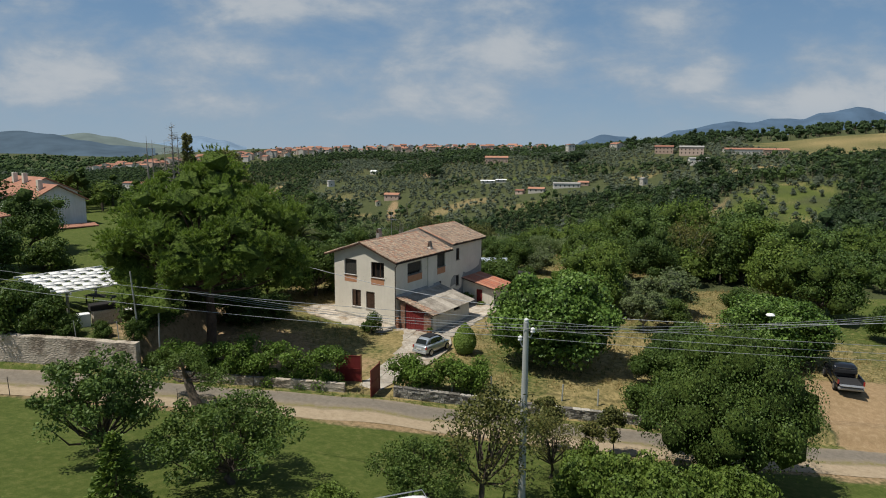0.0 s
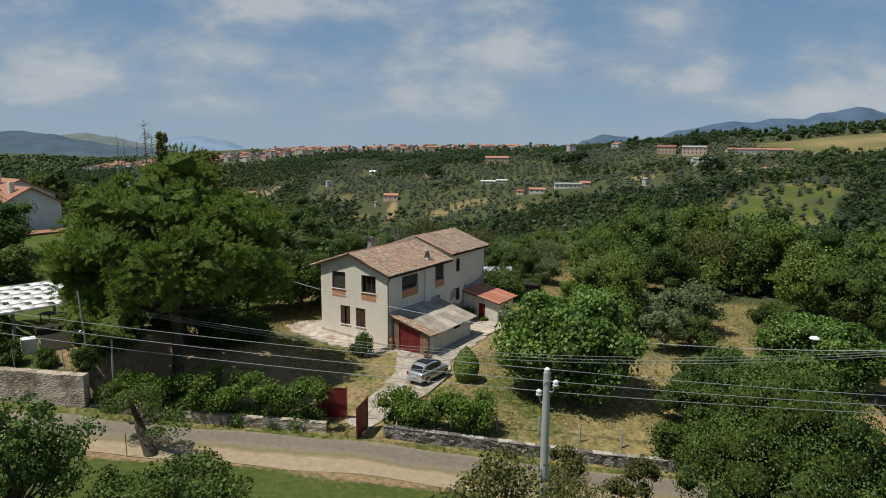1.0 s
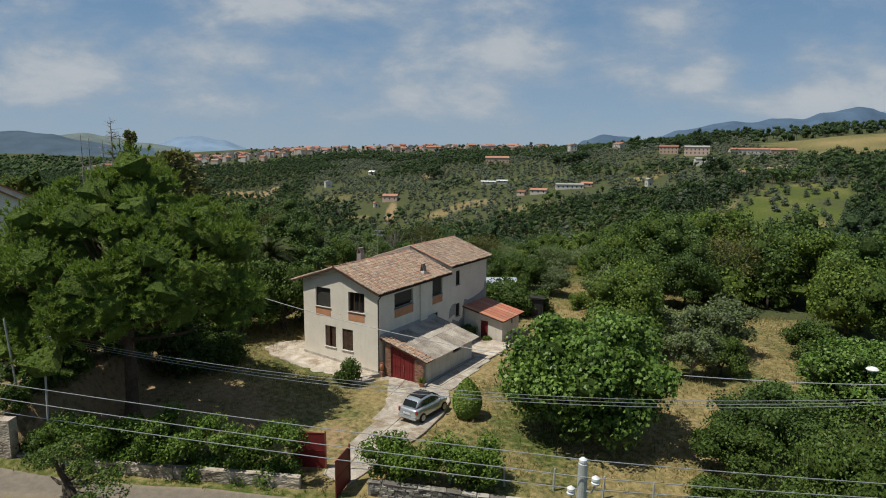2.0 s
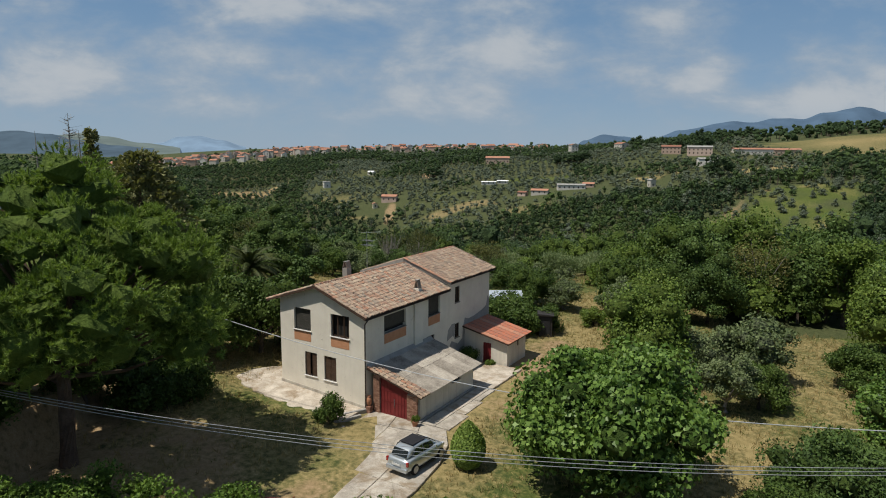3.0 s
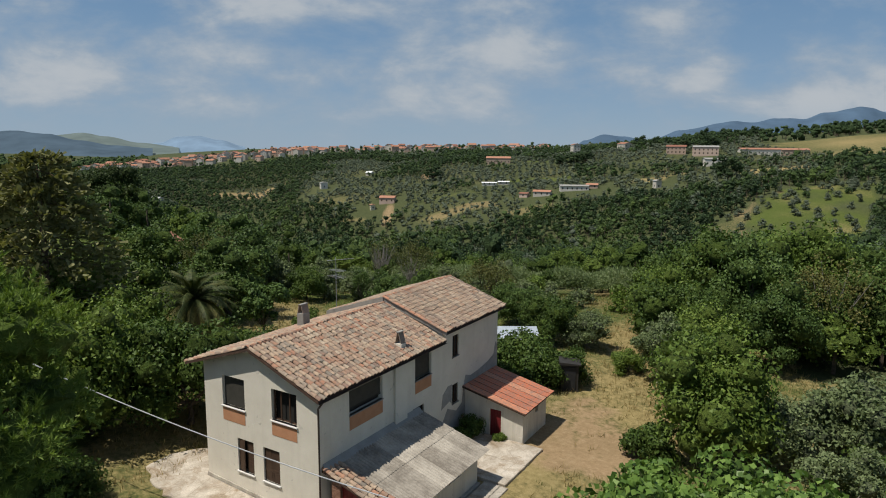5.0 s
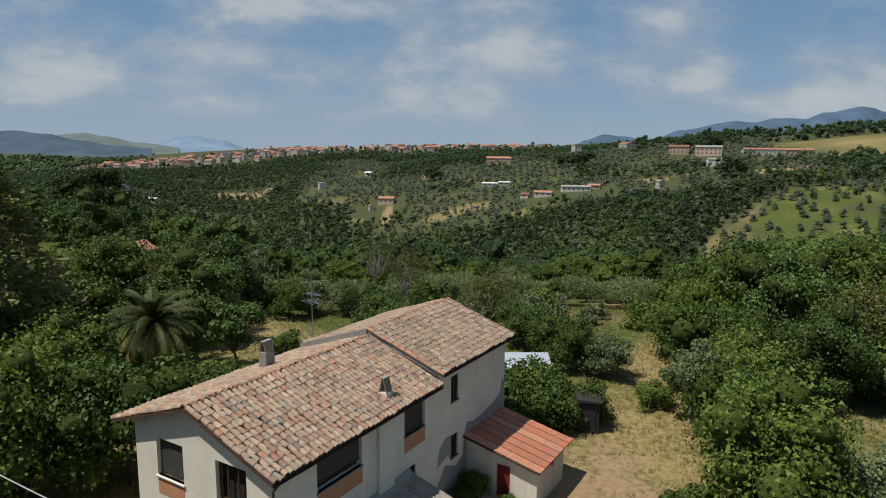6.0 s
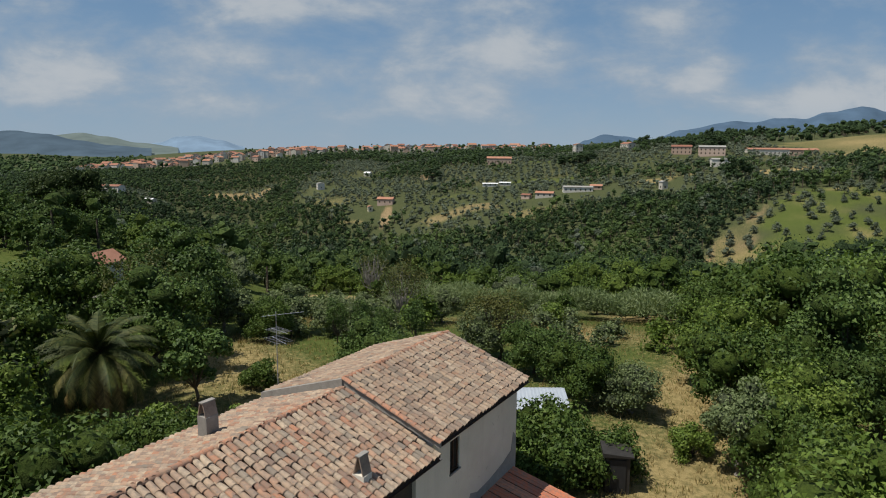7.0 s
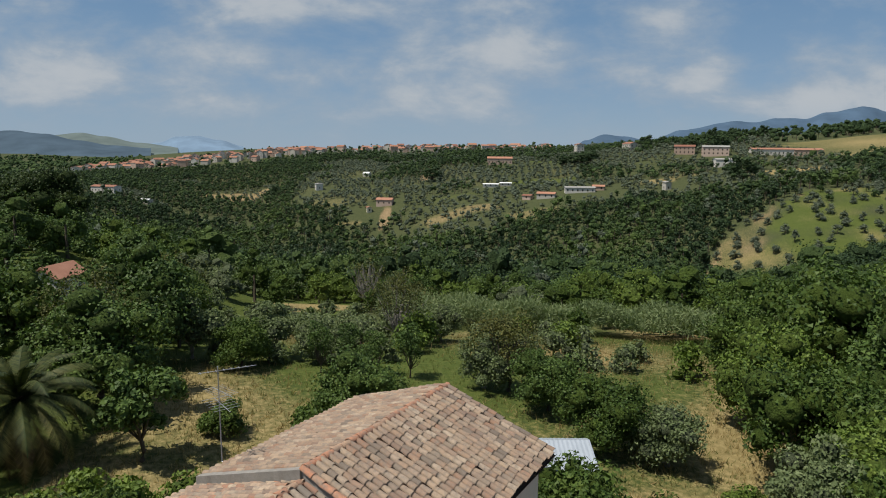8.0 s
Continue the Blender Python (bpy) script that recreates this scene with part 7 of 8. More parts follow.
    r = rng.uniform(0.8, 1.9, size=n)
    # sprays at the ends of the boughs, each a burst of thin needles
    sprays = 42
    k = np.repeat(np.arange(n), sprays)
    dd = unit(rng.normal(size=(n * sprays, 3)) + np.array([0, 0, 0.5]) + unit(c - np.array([0, 0, 7.0]))[k] * 0.5)
    tip = c[k] + dd * (r[k] * (1.05 - 0.35 * rng.random(n * sprays) ** 2))[:, None] * np.array([1, 1, 0.75])
    per = 26
    j = np.repeat(np.arange(len(tip)), per)
    axis = unit(dd[j] * 0.9 + np.array([0, 0, 0.45]) + rng.normal(size=(len(j), 3)) * 0.62)
    side = unit(np.cross(axis, rng.normal(size=axis.shape)))
    ln = rng.uniform(0.16, 0.32, size=(len(j), 1))
    p = tip[j] - dd[j] * rng.random((len(j), 1)) * 0.3
    corners = np.stack([p - side * 0.024, p + side * 0.024, p + axis * ln], axis=1)
    inner = np.concatenate([c, c[::4] * np.array([0.5, 0.5, 0.85]) + np.array([0, 0, 1.6])])
    inner_r = np.concatenate([r * 0.66, np.full(len(c[::4]), 1.4)])
    ob = new("crown", crown_mesh("pine_crown", corners, inner, inner_r, 0.75, (M_needle, CLUMP[M_needle.name]), rng, True))
    ob.parent = t
    bm = bmesh.new()
    tube(bm, [(0, 0, -0.6), (0, 0, 0.2), (0.1, 0.05, 2.5), (-0.05, 0.1, 5.2), (0, 0, 8.5)], [0.62, 0.46, 0.4, 0.36, 0.24], 12)
    for i in range(0, n, 2):
        e = Vector(c[i])
        s = Vector((0, 0, 3.6 + 0.45 * (e.z - 3.6)))
        m = s.lerp(e, 0.55) + Vector((0, 0, -0.4))
        tube(bm, [s, m, e], [0.14, 0.09, 0.03], 6)
    part("trunk", bm, M_bark_pine, t)


umbrella_pine(-8.2, -14.6)


def conifer(name, x, y, h, r, mat, label, tiers=40, seed=1, dens=70, top=0.12, leaf=0.32, bark=None, droop=0.25, start=0.06, power=1.0):
    """A conical conifer with whorled drooping branches."""
    z = height(x, y)
    t = thing(name, pose(x, y, z), label, "tree")
    rng = np.random.default_rng(seed)
    P, A = [], []
    bm = bmesh.new()
    tube(bm, [(0, 0, -0.4), (0, 0, h * 0.5), (0, 0, h)], [h * 0.022, h * 0.014, 0.02], 7)
    for i in range(tiers):
        f = start + (0.98 - start) * (i + rng.random()) / tiers
        rr = r * (1 - f) ** power * rng.uniform(0.75, 1.15) + top
        for b in range(5):
            a = rng.uniform(0, 2 * math.pi)
            dr = np.array([math.cos(a), math.sin(a), 0])
            e = dr * rr + np.array([0, 0, h * f - droop * rr])
            s = np.array([0, 0, h * f])
            if i % 3 == 0:
                tube(bm, [tuple(s), tuple(e)], [0.035, 0.01], 4)
            k = rng.random((dens // 5, 1)) ** 0.7
            p = s + (e - s) * k + rng.normal(size=(dens // 5, 3)) * 0.11 * (0.4 + rr * 0.3)
            P.append(p)
            A.append(unit(dr + rng.normal(size=(dens // 5, 3)) * 0.5 + np.array([0, 0, 0.15])))
    P, A = np.concatenate(P), np.concatenate(A)
    side = unit(np.cross(A, rng.normal(size=A.shape)))
    ln = rng.uniform(0.6, 1.2, size=(len(P), 1)) * leaf
    corners = np.stack([P - side * leaf * 0.1, P + side * leaf * 0.1, P + A * ln + side * leaf * 0.22, P + A * ln - side * leaf * 0.22], axis=1)
    ob = new("crown", quads_mesh(name + "_crown", corners, mat))
    ob.parent = t
    part("trunk", bm, bark or M_bark_pine, t)
    return t


conifer("cedar_tree", -26.8, 2.7, 16.2 - height(-26.8, 2.7), 7.0, M_needle_brown, "broad brownish green cedar with layered branches", 56, 31, 170, 0.7, 0.5, power=0.62)
conifer("cedar_tree", -78.9, -1.4, 15.5, 6.5, M_leaf_dark, "tall dark cedar beside the neighbouring house", 44, 37, 150, 0.6, 0.55, power=0.7)
conifer("cypress_tree", -30.2, 0.7, 17.9 - height(-30.2, 0.7), 0.9, M_needle_brown, "tall narrow cypress browning with age", 64, 32, 70, 0.1, 0.35, droop=-0.8, power=0.55)
conifer("cypress_tree", -31.5, 2.5, 15.3 - height(-31.5, 2.5), 0.6, M_leaf_dark, "slim dark green cypress", 60, 33, 70, 0.1, 0.3, droop=-0.8, power=0.5)
conifer("fir_tree", 10.9, -34.6, 3.6, 1.5, M_leaf_light, "young pale green conifer on the lawn", 34, 34, 90, 0.08, 0.22, droop=0.3)


def dead_conifer(x, y, h, r, label, seed, n=60):
    t = thing("dead_tree", pose(x, y, height(x, y)), label, "tree", "dead conifers")
    rng = np.random.default_rng(seed)
    bm = bmesh.new()
    tube(bm, [(0, 0, -0.4), (0.05, 0, h * 0.5), (0, 0, h)], [h * 0.016, h * 0.01, 0.015], 6)
    for i in range(n):
        f = rng.uniform(0.25, 0.98)
        a = rng.uniform(0, 6.28)
        l = r * (1.05 - f) * rng.uniform(0.5, 1.2) + 0.15
        s = Vector((0, 0, h * f))
        e = s + Vector((math.cos(a) * l, math.sin(a) * l, 0.25 * l))
        tube(bm, [s, e], [0.035, 0.012], 4)
        for q in range(3):
            g = s.lerp(e, rng.uniform(0.3, 0.95))
            tube(bm, [g, g + Vector((rng.normal() * 0.3, rng.normal() * 0.3, rng.uniform(0, 0.35)))], [0.014, 0.006], 3)
    part("trunk", bm, M_bark_grey, t)


dead_conifer(-31.0, -0.7, 19.1 - height(-31.0, -0.7), 2.8, "tall dead grey conifer with bare twigs", 41, 120)
dead_conifer(-33.9, -2.0, 17.6 - height(-33.9, -2.0), 0.7, "thin bare dead conifer trunk", 42, 20)
dead_conifer(-34.5, -0.9, 17.1 - height(-34.5, -0.9), 0.7, "thin bare dead conifer trunk", 43, 18)
dead_conifer(-32.2, -0.9, 17.0 - height(-32.2, -0.9), 0.9, "thin bare dead conifer with few twigs", 44, 30)
dead_conifer(-31.5, 0.4, 17.7 - height(-31.5, 0.4), 1.6, "dead grey conifer with bare twigs", 45, 60)


def palm_tree(x, y):
    z = height(x, y)
    t = thing("palm_tree", pose(x, y, z), "date palm with arching yellow-green fronds", "tree")
    rng = np.random.default_rng(51)
    bm = bmesh.new()
    tube(bm, [(0, 0, -0.4), (0, 0, 0.3), (0.05, 0, 1.6), (0, 0, 3.0), (0, 0, 3.5)], [0.5, 0.42, 0.36, 0.42, 0.3], 12)
    part("trunk", bm, M_bark_pine, t)
    for i in range(56):
        a = i * 2.39996 + rng.normal() * 0.1
        el = math.radians(78 - 118 * (i / 55) ** 0.9) + rng.normal() * 0.06
        ln = rng.uniform(3.8, 4.6) * (0.85 if i < 10 else 1.0)
        out = Vector((math.cos(a), math.sin(a), 0))
        pts, p, e = [], Vector((0, 0, 3.3)), el
        for k in range(11):
            pts.append(p.copy())
            p = p + (out * math.cos(e) + Vector((0, 0, math.sin(e)))) * ln / 10
            e -= 0.07 + 0.2 * k / 10
        V, F = [], []
        side = Vector((-out.y, out.x, 0))
        for k in range(10):
            d = (pts[k + 1] - pts[k]).normalized()
            up = side.cross(d)
            for h in range(6):
                q = pts[k].lerp(pts[k + 1], h / 6)
                ff = (k + h / 6) / 10
                wl = 0.68 * math.sin(math.pi * min(1, 0.12 + ff * 0.92)) ** 0.6
                for s in (-1, 1):
                    tip = q + (side * s * 0.8 + d * 0.75 - up * -0.2 + Vector((0, 0, -0.25))) * wl
                    b = len(V)
                    V += [q - d * 0.025, q + d * 0.045, tip]
                    F.append((b, b + 1, b + 2))
            b = len(V)
            V += [pts[k] - side * 0.025, pts[k] + side * 0.025, pts[k + 1] + side * 0.02, pts[k + 1] - side * 0.02]
            F.append((b, b + 1, b + 2, b + 3))
        mesh_part("frond", [tuple(v) for v in V], F, M_dryfrond if i > 46 else M_palm_old if i > 32 else M_palm, t)


M_palm_old = foliage("ageing_fronds", (0.05, 0.055, 0.016), (0.11, 0.11, 0.032), (0.22, 0.19, 0.06), 0.6, 0.08)
M_dryfrond = foliage("dry_fronds", (0.13, 0.095, 0.035), (0.24, 0.175, 0.065), (0.36, 0.28, 0.12), 0.7, 0.1)
palm_tree(-24.3, 12.3)


def hedge(s0, s1, w, wide, tall, base, name_label, seed, mat, per=230):
    """A loose hedge along the lane."""
    rng = np.random.default_rng(seed)
    mid = road_pt((s0 + s1) / 2, w)
    t = thing("hedge", pose(mid.x, mid.y, 0), name_label, "hedge")
    n = int((s1 - s0) * 7.5)
    c, r = [], []
    for i in range(n):
        s = rng.uniform(s0, s1)
        p = road_pt(s, w + rng.uniform(-0.5, 0.5) * wide)
        f = rng.random()
        c.append((p.x - mid.x, p.y - mid.y, height(p.x, p.y) + base + f * tall))
        r.append(rng.uniform(0.4, 0.8))
    c, r = np.array(c), np.array(r)
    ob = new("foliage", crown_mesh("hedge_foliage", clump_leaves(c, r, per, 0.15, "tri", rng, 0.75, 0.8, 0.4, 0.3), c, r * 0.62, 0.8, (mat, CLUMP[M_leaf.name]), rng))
    ob.parent = t
    bm = bmesh.new()
    for i in range(0, n, 2):
        g = Vector((c[i][0], c[i][1], height(c[i][0] + mid.x, c[i][1] + mid.y) - 0.2))
        tube(bm, [g, Vector(c[i])], [0.03, 0.012], 4)
    part("stems", bm, M_bark, t)


hedge(-14.6, -1.9, -15.1, 2.1, 2.6, 0.1, "long sprawling green hedge above a rubble wall", 61, M_hedge)
hedge(1.9, 8.6, -14.7, 1.7, 1.75, 0.35, "thick bright green hedge beside the red gate", 62, M_hedge)


def topiary(x, y, h, r):
    z = height(x, y)
    t = thing("topiary_cypress", pose(x, y, z), "clipped dark green egg-shaped cypress beside drive", "shrub")
    rng = np.random.default_rng(63)
    n = 9000
    f = rng.random(n)
    rad = r * np.sin(np.pi * np.clip(0.16 + 0.84 * f, 0, 1)) ** 0.75 * (1 - 0.18 * f)
    a = rng.uniform(0, 2 * np.pi, n)
    d = np.stack([np.cos(a), np.sin(a), np.full(n, 0.25)], axis=1)
    p = np.stack([np.cos(a) * rad, np.sin(a) * rad, 0.15 + f * h], axis=1) * (1 - 0.12 * rng.random((n, 1)))
    nm = unit(d + rng.normal(size=(n, 3)) * 0.45)
    ob = new("crown", quads_mesh("topiary_crown", leaves(p, nm, 0.11, "card", rng), M_needle))
    ob.parent = t
    bm = bmesh.new()
    tube(bm, [(0, 0, -0.3), (0, 0, h * 0.7)], [0.09, 0.05], 6)
    part("trunk", bm, M_bark, t)


topiary(9.0, -2.4, 2.55, 1.05)
plant("shrub", -0.55, -3.0, "dense round green shrub beside the drive", 0.62, name="shrub", category="shrub", stretch=1.45)
plant("shrub_light", 4.0, -0.12, "small leafy plant in a terracotta pot", 0.17, name="pot_plant", category="plant", z=-0.3, stretch=1.3)
plant("fig", 16.0, -0.2, "wide fig tree with large bright green leaves", 0.98, 40)
plant("fig", 31.6, 12.8, "broad light green fig tree near street lamp", 0.86, 190, stretch=0.85)
plant("walnut", 30.4, -9.8, "large dense walnut tree overhanging the lane", 0.86, 10, stretch=1.22)
# on the lawn before the lane
plant("plum", 4.4, -31.4, "dark russet-green fruit tree on the mown lawn", 1.35, 30, group="lawn fruit trees")
plant("apple", 11.8, -29.6, "leafy green fruit tree on the mown lawn", 1.5, 80, group="lawn fruit trees", stretch=0.85)
plant("sparse", 22.0, -23.6, "half-bare fruit tree with dead twigs on lawn", 1.25, 60, group="lawn fruit trees")
plant("apple", 19.9, -25.6, "dark leafy fruit tree on the mown lawn", 1.0, 160, group="lawn fruit trees")
plant("sparse", 22.9, -17.2, "thin russet-green fruit tree beside the lane", 0.8, 200, group="lawn fruit trees")
plant("sapling", 21.0, -13.6, "young russet-leaved sapling beside the lane", 1.35, 20, group="lane saplings")
plant("sapling", 24.5, -11.0, "young russet-leaved sapling beside the lane", 1.25, 120, group="lane saplings")
plant("sapling", 23.8, -13.2, "small sapling on the lane's grass verge", 1.0, 70, group="lane saplings")
for x, y, s in ((26.0, -20.2, 1.1), (27.8, -18.0, 1.25), (25.2, -17.4, 1.0), (30.0, -18.4, 1.2), (28.6, -21.0, 1.1), (32.0, -16.0, 1.1)):
    plant("shrub_light", x, y, "yellow-green flowering shrub on the lawn", s, name="shrub", category="shrub", group="lawn shrubs", stretch=1.3)
plant("shrub_light", 17.6, -29.3, "clipped round yellow-green bush on lawn", 0.68, name="shrub", category="shrub", stretch=1.1)


def gnarled_tree():
    x, y = 0.2, -22.9
    t = thing("gnarled_tree", pose(x, y, height(x, y)) @ Matrix.Diagonal((1.1, 1.1, 0.84, 1)), "old gnarled leaning tree with a twisted dark trunk", "tree")
    rng = np.random.default_rng(71)
    bm = bmesh.new()
    tube(bm, [(0.5, 0, -0.3), (0.35, 0, 0.3), (0.0, 0, 1.0), (-0.3, 0, 1.7), (-0.5, 0.1, 2.3)], [0.36, 0.3, 0.26, 0.24, 0.2], 9)
    ends = [(-2.2, 0.3, 1.5), (-1.2, 0.2, 3.5), (0.2, 0.5, 3.4), (1.2, 0.1, 2.5), (-0.3, -0.5, 3.8), (1.9, 0.4, 3.1)]
    for e in ends:
        m = Vector((-0.4, 0.05, 2.1)).lerp(Vector(e), 0.5) + Vector((0, 0, -0.25))
        tube(bm, [(-0.4, 0.05, 2.0), m, e], [0.15, 0.1, 0.04], 6)
    part("trunk", bm, M_bark, t, "dark twisted trunk")
    c = np.array([(-1.2, 0.2, 3.5), (0.1, 0.4, 3.5), (-0.4, -0.4, 3.8), (1.3, 0.2, 2.8), (2.0, 0.4, 3.0), (-2.3, 0.2, 2.4), (-0.2, 0.3, 4.1), (0.9, -0.1, 3.4), (-1.8, -0.3, 3.0), (1.7, -0.5, 2.2), (2.5, 0.1, 2.5)])
    r = rng.uniform(0.4, 0.8, len(c))
    ob = new("crown", quads_mesh("gnarled_crown", clump_leaves(c, r, 420, 0.11, "tri", rng, 0.9, 0.7, 0.3), M_leaf))
    ob.parent = t


gnarled_tree()

# round the house and behind it
NEAR = [
    ("broad", -12.8, 3.0, 1.0, "leafy green tree behind the house"), 
    ("broad", -13.6, 8.4, 0.72, "leafy green tree behind the house"), 
    ("broad_light", -17.8, -4.6, 1.0, "light green tree behind the pine"),
    ("broad_b", -27.5, 18.5, 1.05, "dark leafy tree beside the palm"),
    ("bare", -31.0, 20.0, 1.05, "half-bare tree with grey branches"), ("broad", -29.0, 8.0, 1.1, "leafy green tree near the palm"),
    ("broad_b", -34.5, 25.5, 1.2, "dark leafy tree beyond the palm"), ("broad", -38.0, 17.0, 1.2, "leafy green tree beyond the palm"),
    
    ("olive_b", -29.0, 33.0, 1.0, "grey-green olive tree in dry grass"), ("broad_b", -13.5, 24.5, 0.72, "dark leafy tree behind the roof"),
    ("olive", -12.0, 36.0, 0.9, "grey-green olive tree in dry grass"),
    ("bare", -25.5, 44.5, 1.05, "half-bare tree with grey branches"),
    ("broad", -2.2, 31.8, 0.72, "round green tree beside garden store"), 
    
    
    
    ("olive_b", 19.8, 14.2, 0.95, "dark grey-green olive behind fig"),
    
    ("bare", 18.6, 41.5, 1.3, "half-bare tree with grey branches"), ("acacia", 26.5, 44.0, 1.25, "tall light green acacia"),
    ("broad_b", 13.0, 43.0, 1.2, "dark leafy tree at wood's edge"), ("broad", 22.5, 49.0, 1.35, "tall leafy green tree at wood's edge"),
    ("broad_b", 31.5, 38.0, 1.25, "dark leafy tree at wood's edge"), ("broad", 34.5, 30.5, 1.2, "tall leafy green tree at wood's edge"),
    ("broad_light", 11.0, 58.0, 1.5, "large light green tree at wood's edge"), ("broad", 3.5, 50.0, 1.0, "leafy green tree at meadow's edge"),
    
    
    ("fruit_dark", 27.2, 4.5, 1.15, "dark fruit tree behind roadside wall"), 
    ("fruit", 42.0, 17.5, 1.0, "small fruit tree on green slope"),
    ("fruit_dark", 46.0, 21.0, 1.0, "small fruit tree on green slope"), ("fruit", 40.5, 25.0, 1.1, "small fruit tree on green slope"),
    
    ("shrub", -20.5, -22.2, 1.5, "green shrub on the retaining wall"),
    
    ("shrub", -10.8, -18.0, 1.5, "dark shrub below the pine"), ("shrub", -4.2, -18.2, 0.9, "dark shrub below the pine"), ("broad_b", -37.5, -18.8, 1.15, "dark leafy tree near cream house"),
    ("shrub", -32.0, -26.0, 1.5, "green shrub on the retaining wall"), ("shrub_light", -26.0, -23.4, 1.3, "green shrub on the retaining wall"),
    
    ("broad", 10.8, 24.9, 0.8, "leafy green tree beyond the shed"),
    
    ("broad", 9.3, 35.9, 0.95, "leafy green tree beyond the shed"),
    ("broad_b", 14.9, 36.0, 0.95, "dark leafy tree at wood's edge"),
    
    
    ("broad", 17.1, 42.1, 1.0, "leafy green tree at wood's edge"),
    
    
    ("broad", 7.8, 33.6, 1.0, "leafy green tree beyond the dry meadow"), ("broad_light", 10.6, 29.8, 1.0, "light green tree beyond the dry meadow"), ("broad_light", 5.6, 40.5, 1.0, "light green tree at meadow's edge"), ("shrub_light", 5.8, 28.2, 0.9, "low green shrub at meadow's edge"),
    ("fruit", 27.6, 23.8, 1.1, "round green fruit tree in dry grass"), ("fruit", 24.8, -0.6, 1.0, "leafy green tree behind roadside wall"), ("fruit_dark", 25.8, 2.2, 1.15, "dark leafy tree behind roadside wall"), ("shrub", 24.4, -3.6, 1.1, "green shrub behind roadside wall"),
    ("fruit", -12.8, -11.0, 1.1, "leafy tree in the pine shade"), ("fruit", -13.8, -6.6, 1.15, "leafy tree in the pine shade"), ("shrub", -11.2, -8.4, 1.4, "dark shrub below the pine"), ("shrub", -13.4, -15.2, 1.5, "dark shrub below the pine"),
    ("shrub", -10.6, -5.4, 1.2, "dark shrub in the pine shade"), ("shrub", -9.8, -7.6, 1.0, "dark shrub in the pine shade"),
    ("broad_light", 13.2, 17.8, 1.2, "spreading light green tree beside the sandy yard"), ("shrub", 10.4, 15.4, 1.15, "round dark shrub beside the sandy yard"),
    ("olive", 16.6, 19.0, 1.05, "grey-green olive tree behind the fig"), ("olive", 20.6, 21.8, 1.4, "wide grey-green olive tree in dry grass"),
    ("fruit", 21.6, 16.4, 0.95, "leafy green fruit tree beside an olive"), ("olive_b", 8.2, 27.4, 1.05, "dark grey-green olive beyond the yard"),
    ("olive", 1.3, 32.0, 0.92, "slender grey olive tree in dry grass"), ("broad_light", -15.8, -1.2, 1.15, "light green tree beside the house"),
    ("broad_light", -20.8, 4.2, 1.0, "light green tree behind the house"), ("acacia", -24.0, -3.0, 1.1, "light green acacia behind the pine"),
    ("acacia", -28.0, 3.6, 1.0, "light green acacia near the cedar"), ("broad_light", -33.0, 9.0, 1.1, "light green tree near the palm"),
    ("magnolia", -20.4, 15.8, 1.2, "glossy dark green loquat tree"), ("fruit", -27.6, 28.4, 1.0, "small green fruit tree in dry grass"),
    ("olive_b", -32.5, 28.0, 1.1, "dark grey-green olive in dry grass"), ("olive", -25.4, 34.0, 0.95, "grey-green olive tree in dry grass"),
    ("slender", -22.6, 31.2, 1.0, "slim upright sapling in dry grass"), ("slender", -21.2, 32.6, 1.1, "slim upright sapling in dry grass"), ("slender", -19.4, 33.4, 1.0, "slim upright sapling in dry grass"),
    ("slender", -17.2, 34.6, 1.15, "slim upright sapling in dry grass"), ("slender", -18.4, 31.0, 0.9, "slim upright sapling in dry grass"),
    ("sparse", -10.4, 36.6, 1.25, "dark russet-green tree behind the roof"), ("fruit_dark", -6.8, 35.0, 1.05, "dark leafy tree behind the roof"),
    ("olive", -30.0, 52.0, 1.1, "grey-green olive at the meadow's end"), ("olive", -24.0, 50.0, 1.0, "grey-green olive at the meadow's end"),
    ("dead", -52.0, 74.0, 1.9, "leafless grey tree at the valley's edge"), ("dead", -56.0, 79.0, 1.8, "leafless grey tree at the valley's edge"), ("dead", -48.0, 76.0, 1.5, "leafless grey tree at the valley's edge"),
    ("broad", 9.0, 50.0, 1.55, "large leafy green tree at wood's edge"), ("broad_light", 16.0, 52.0, 1.6, "large light green tree at wood's edge"), ("broad_b", 24.0, 47.0, 1.5, "large dark green tree at wood's edge"),
    ("broad_light", 30.0, 34.0, 1.3, "large light green tree at wood's edge"), ("broad_b", -53.6, -5.6, 1.2, "round dark tree on the lawn"), ("shrub", -43.0, -10.0, 1.9, "dark shrub on the lawn"),
    ("shrub", -23.2, -21.4, 1.25, "dark shrub below the pergola"), ("bare", -46.0, 36.0, 1.15, "half-bare tree with grey branches"), ("broad", -42.0, 33.0, 1.0, "leafy green tree beyond the palm"),
    ("broad_b", -54.0, 38.0, 1.2, "dark leafy tree beyond the red-roofed hut"), ("broad_light", -46.5, 22.5, 0.75, "light green tree before the red-roofed hut"),
]
for key, x, y, s, lab in NEAR:
    plant(key, x, y, lab, s, name="shrub" if key.startswith("shrub") else "tree", category="shrub" if key.startswith("shrub") else "tree", stretch=random.uniform(0.92, 1.08))

plant("oak", -103.9, 54.4, "massive dark oak at the valley's edge", 1.12, 30, z=-0.4)

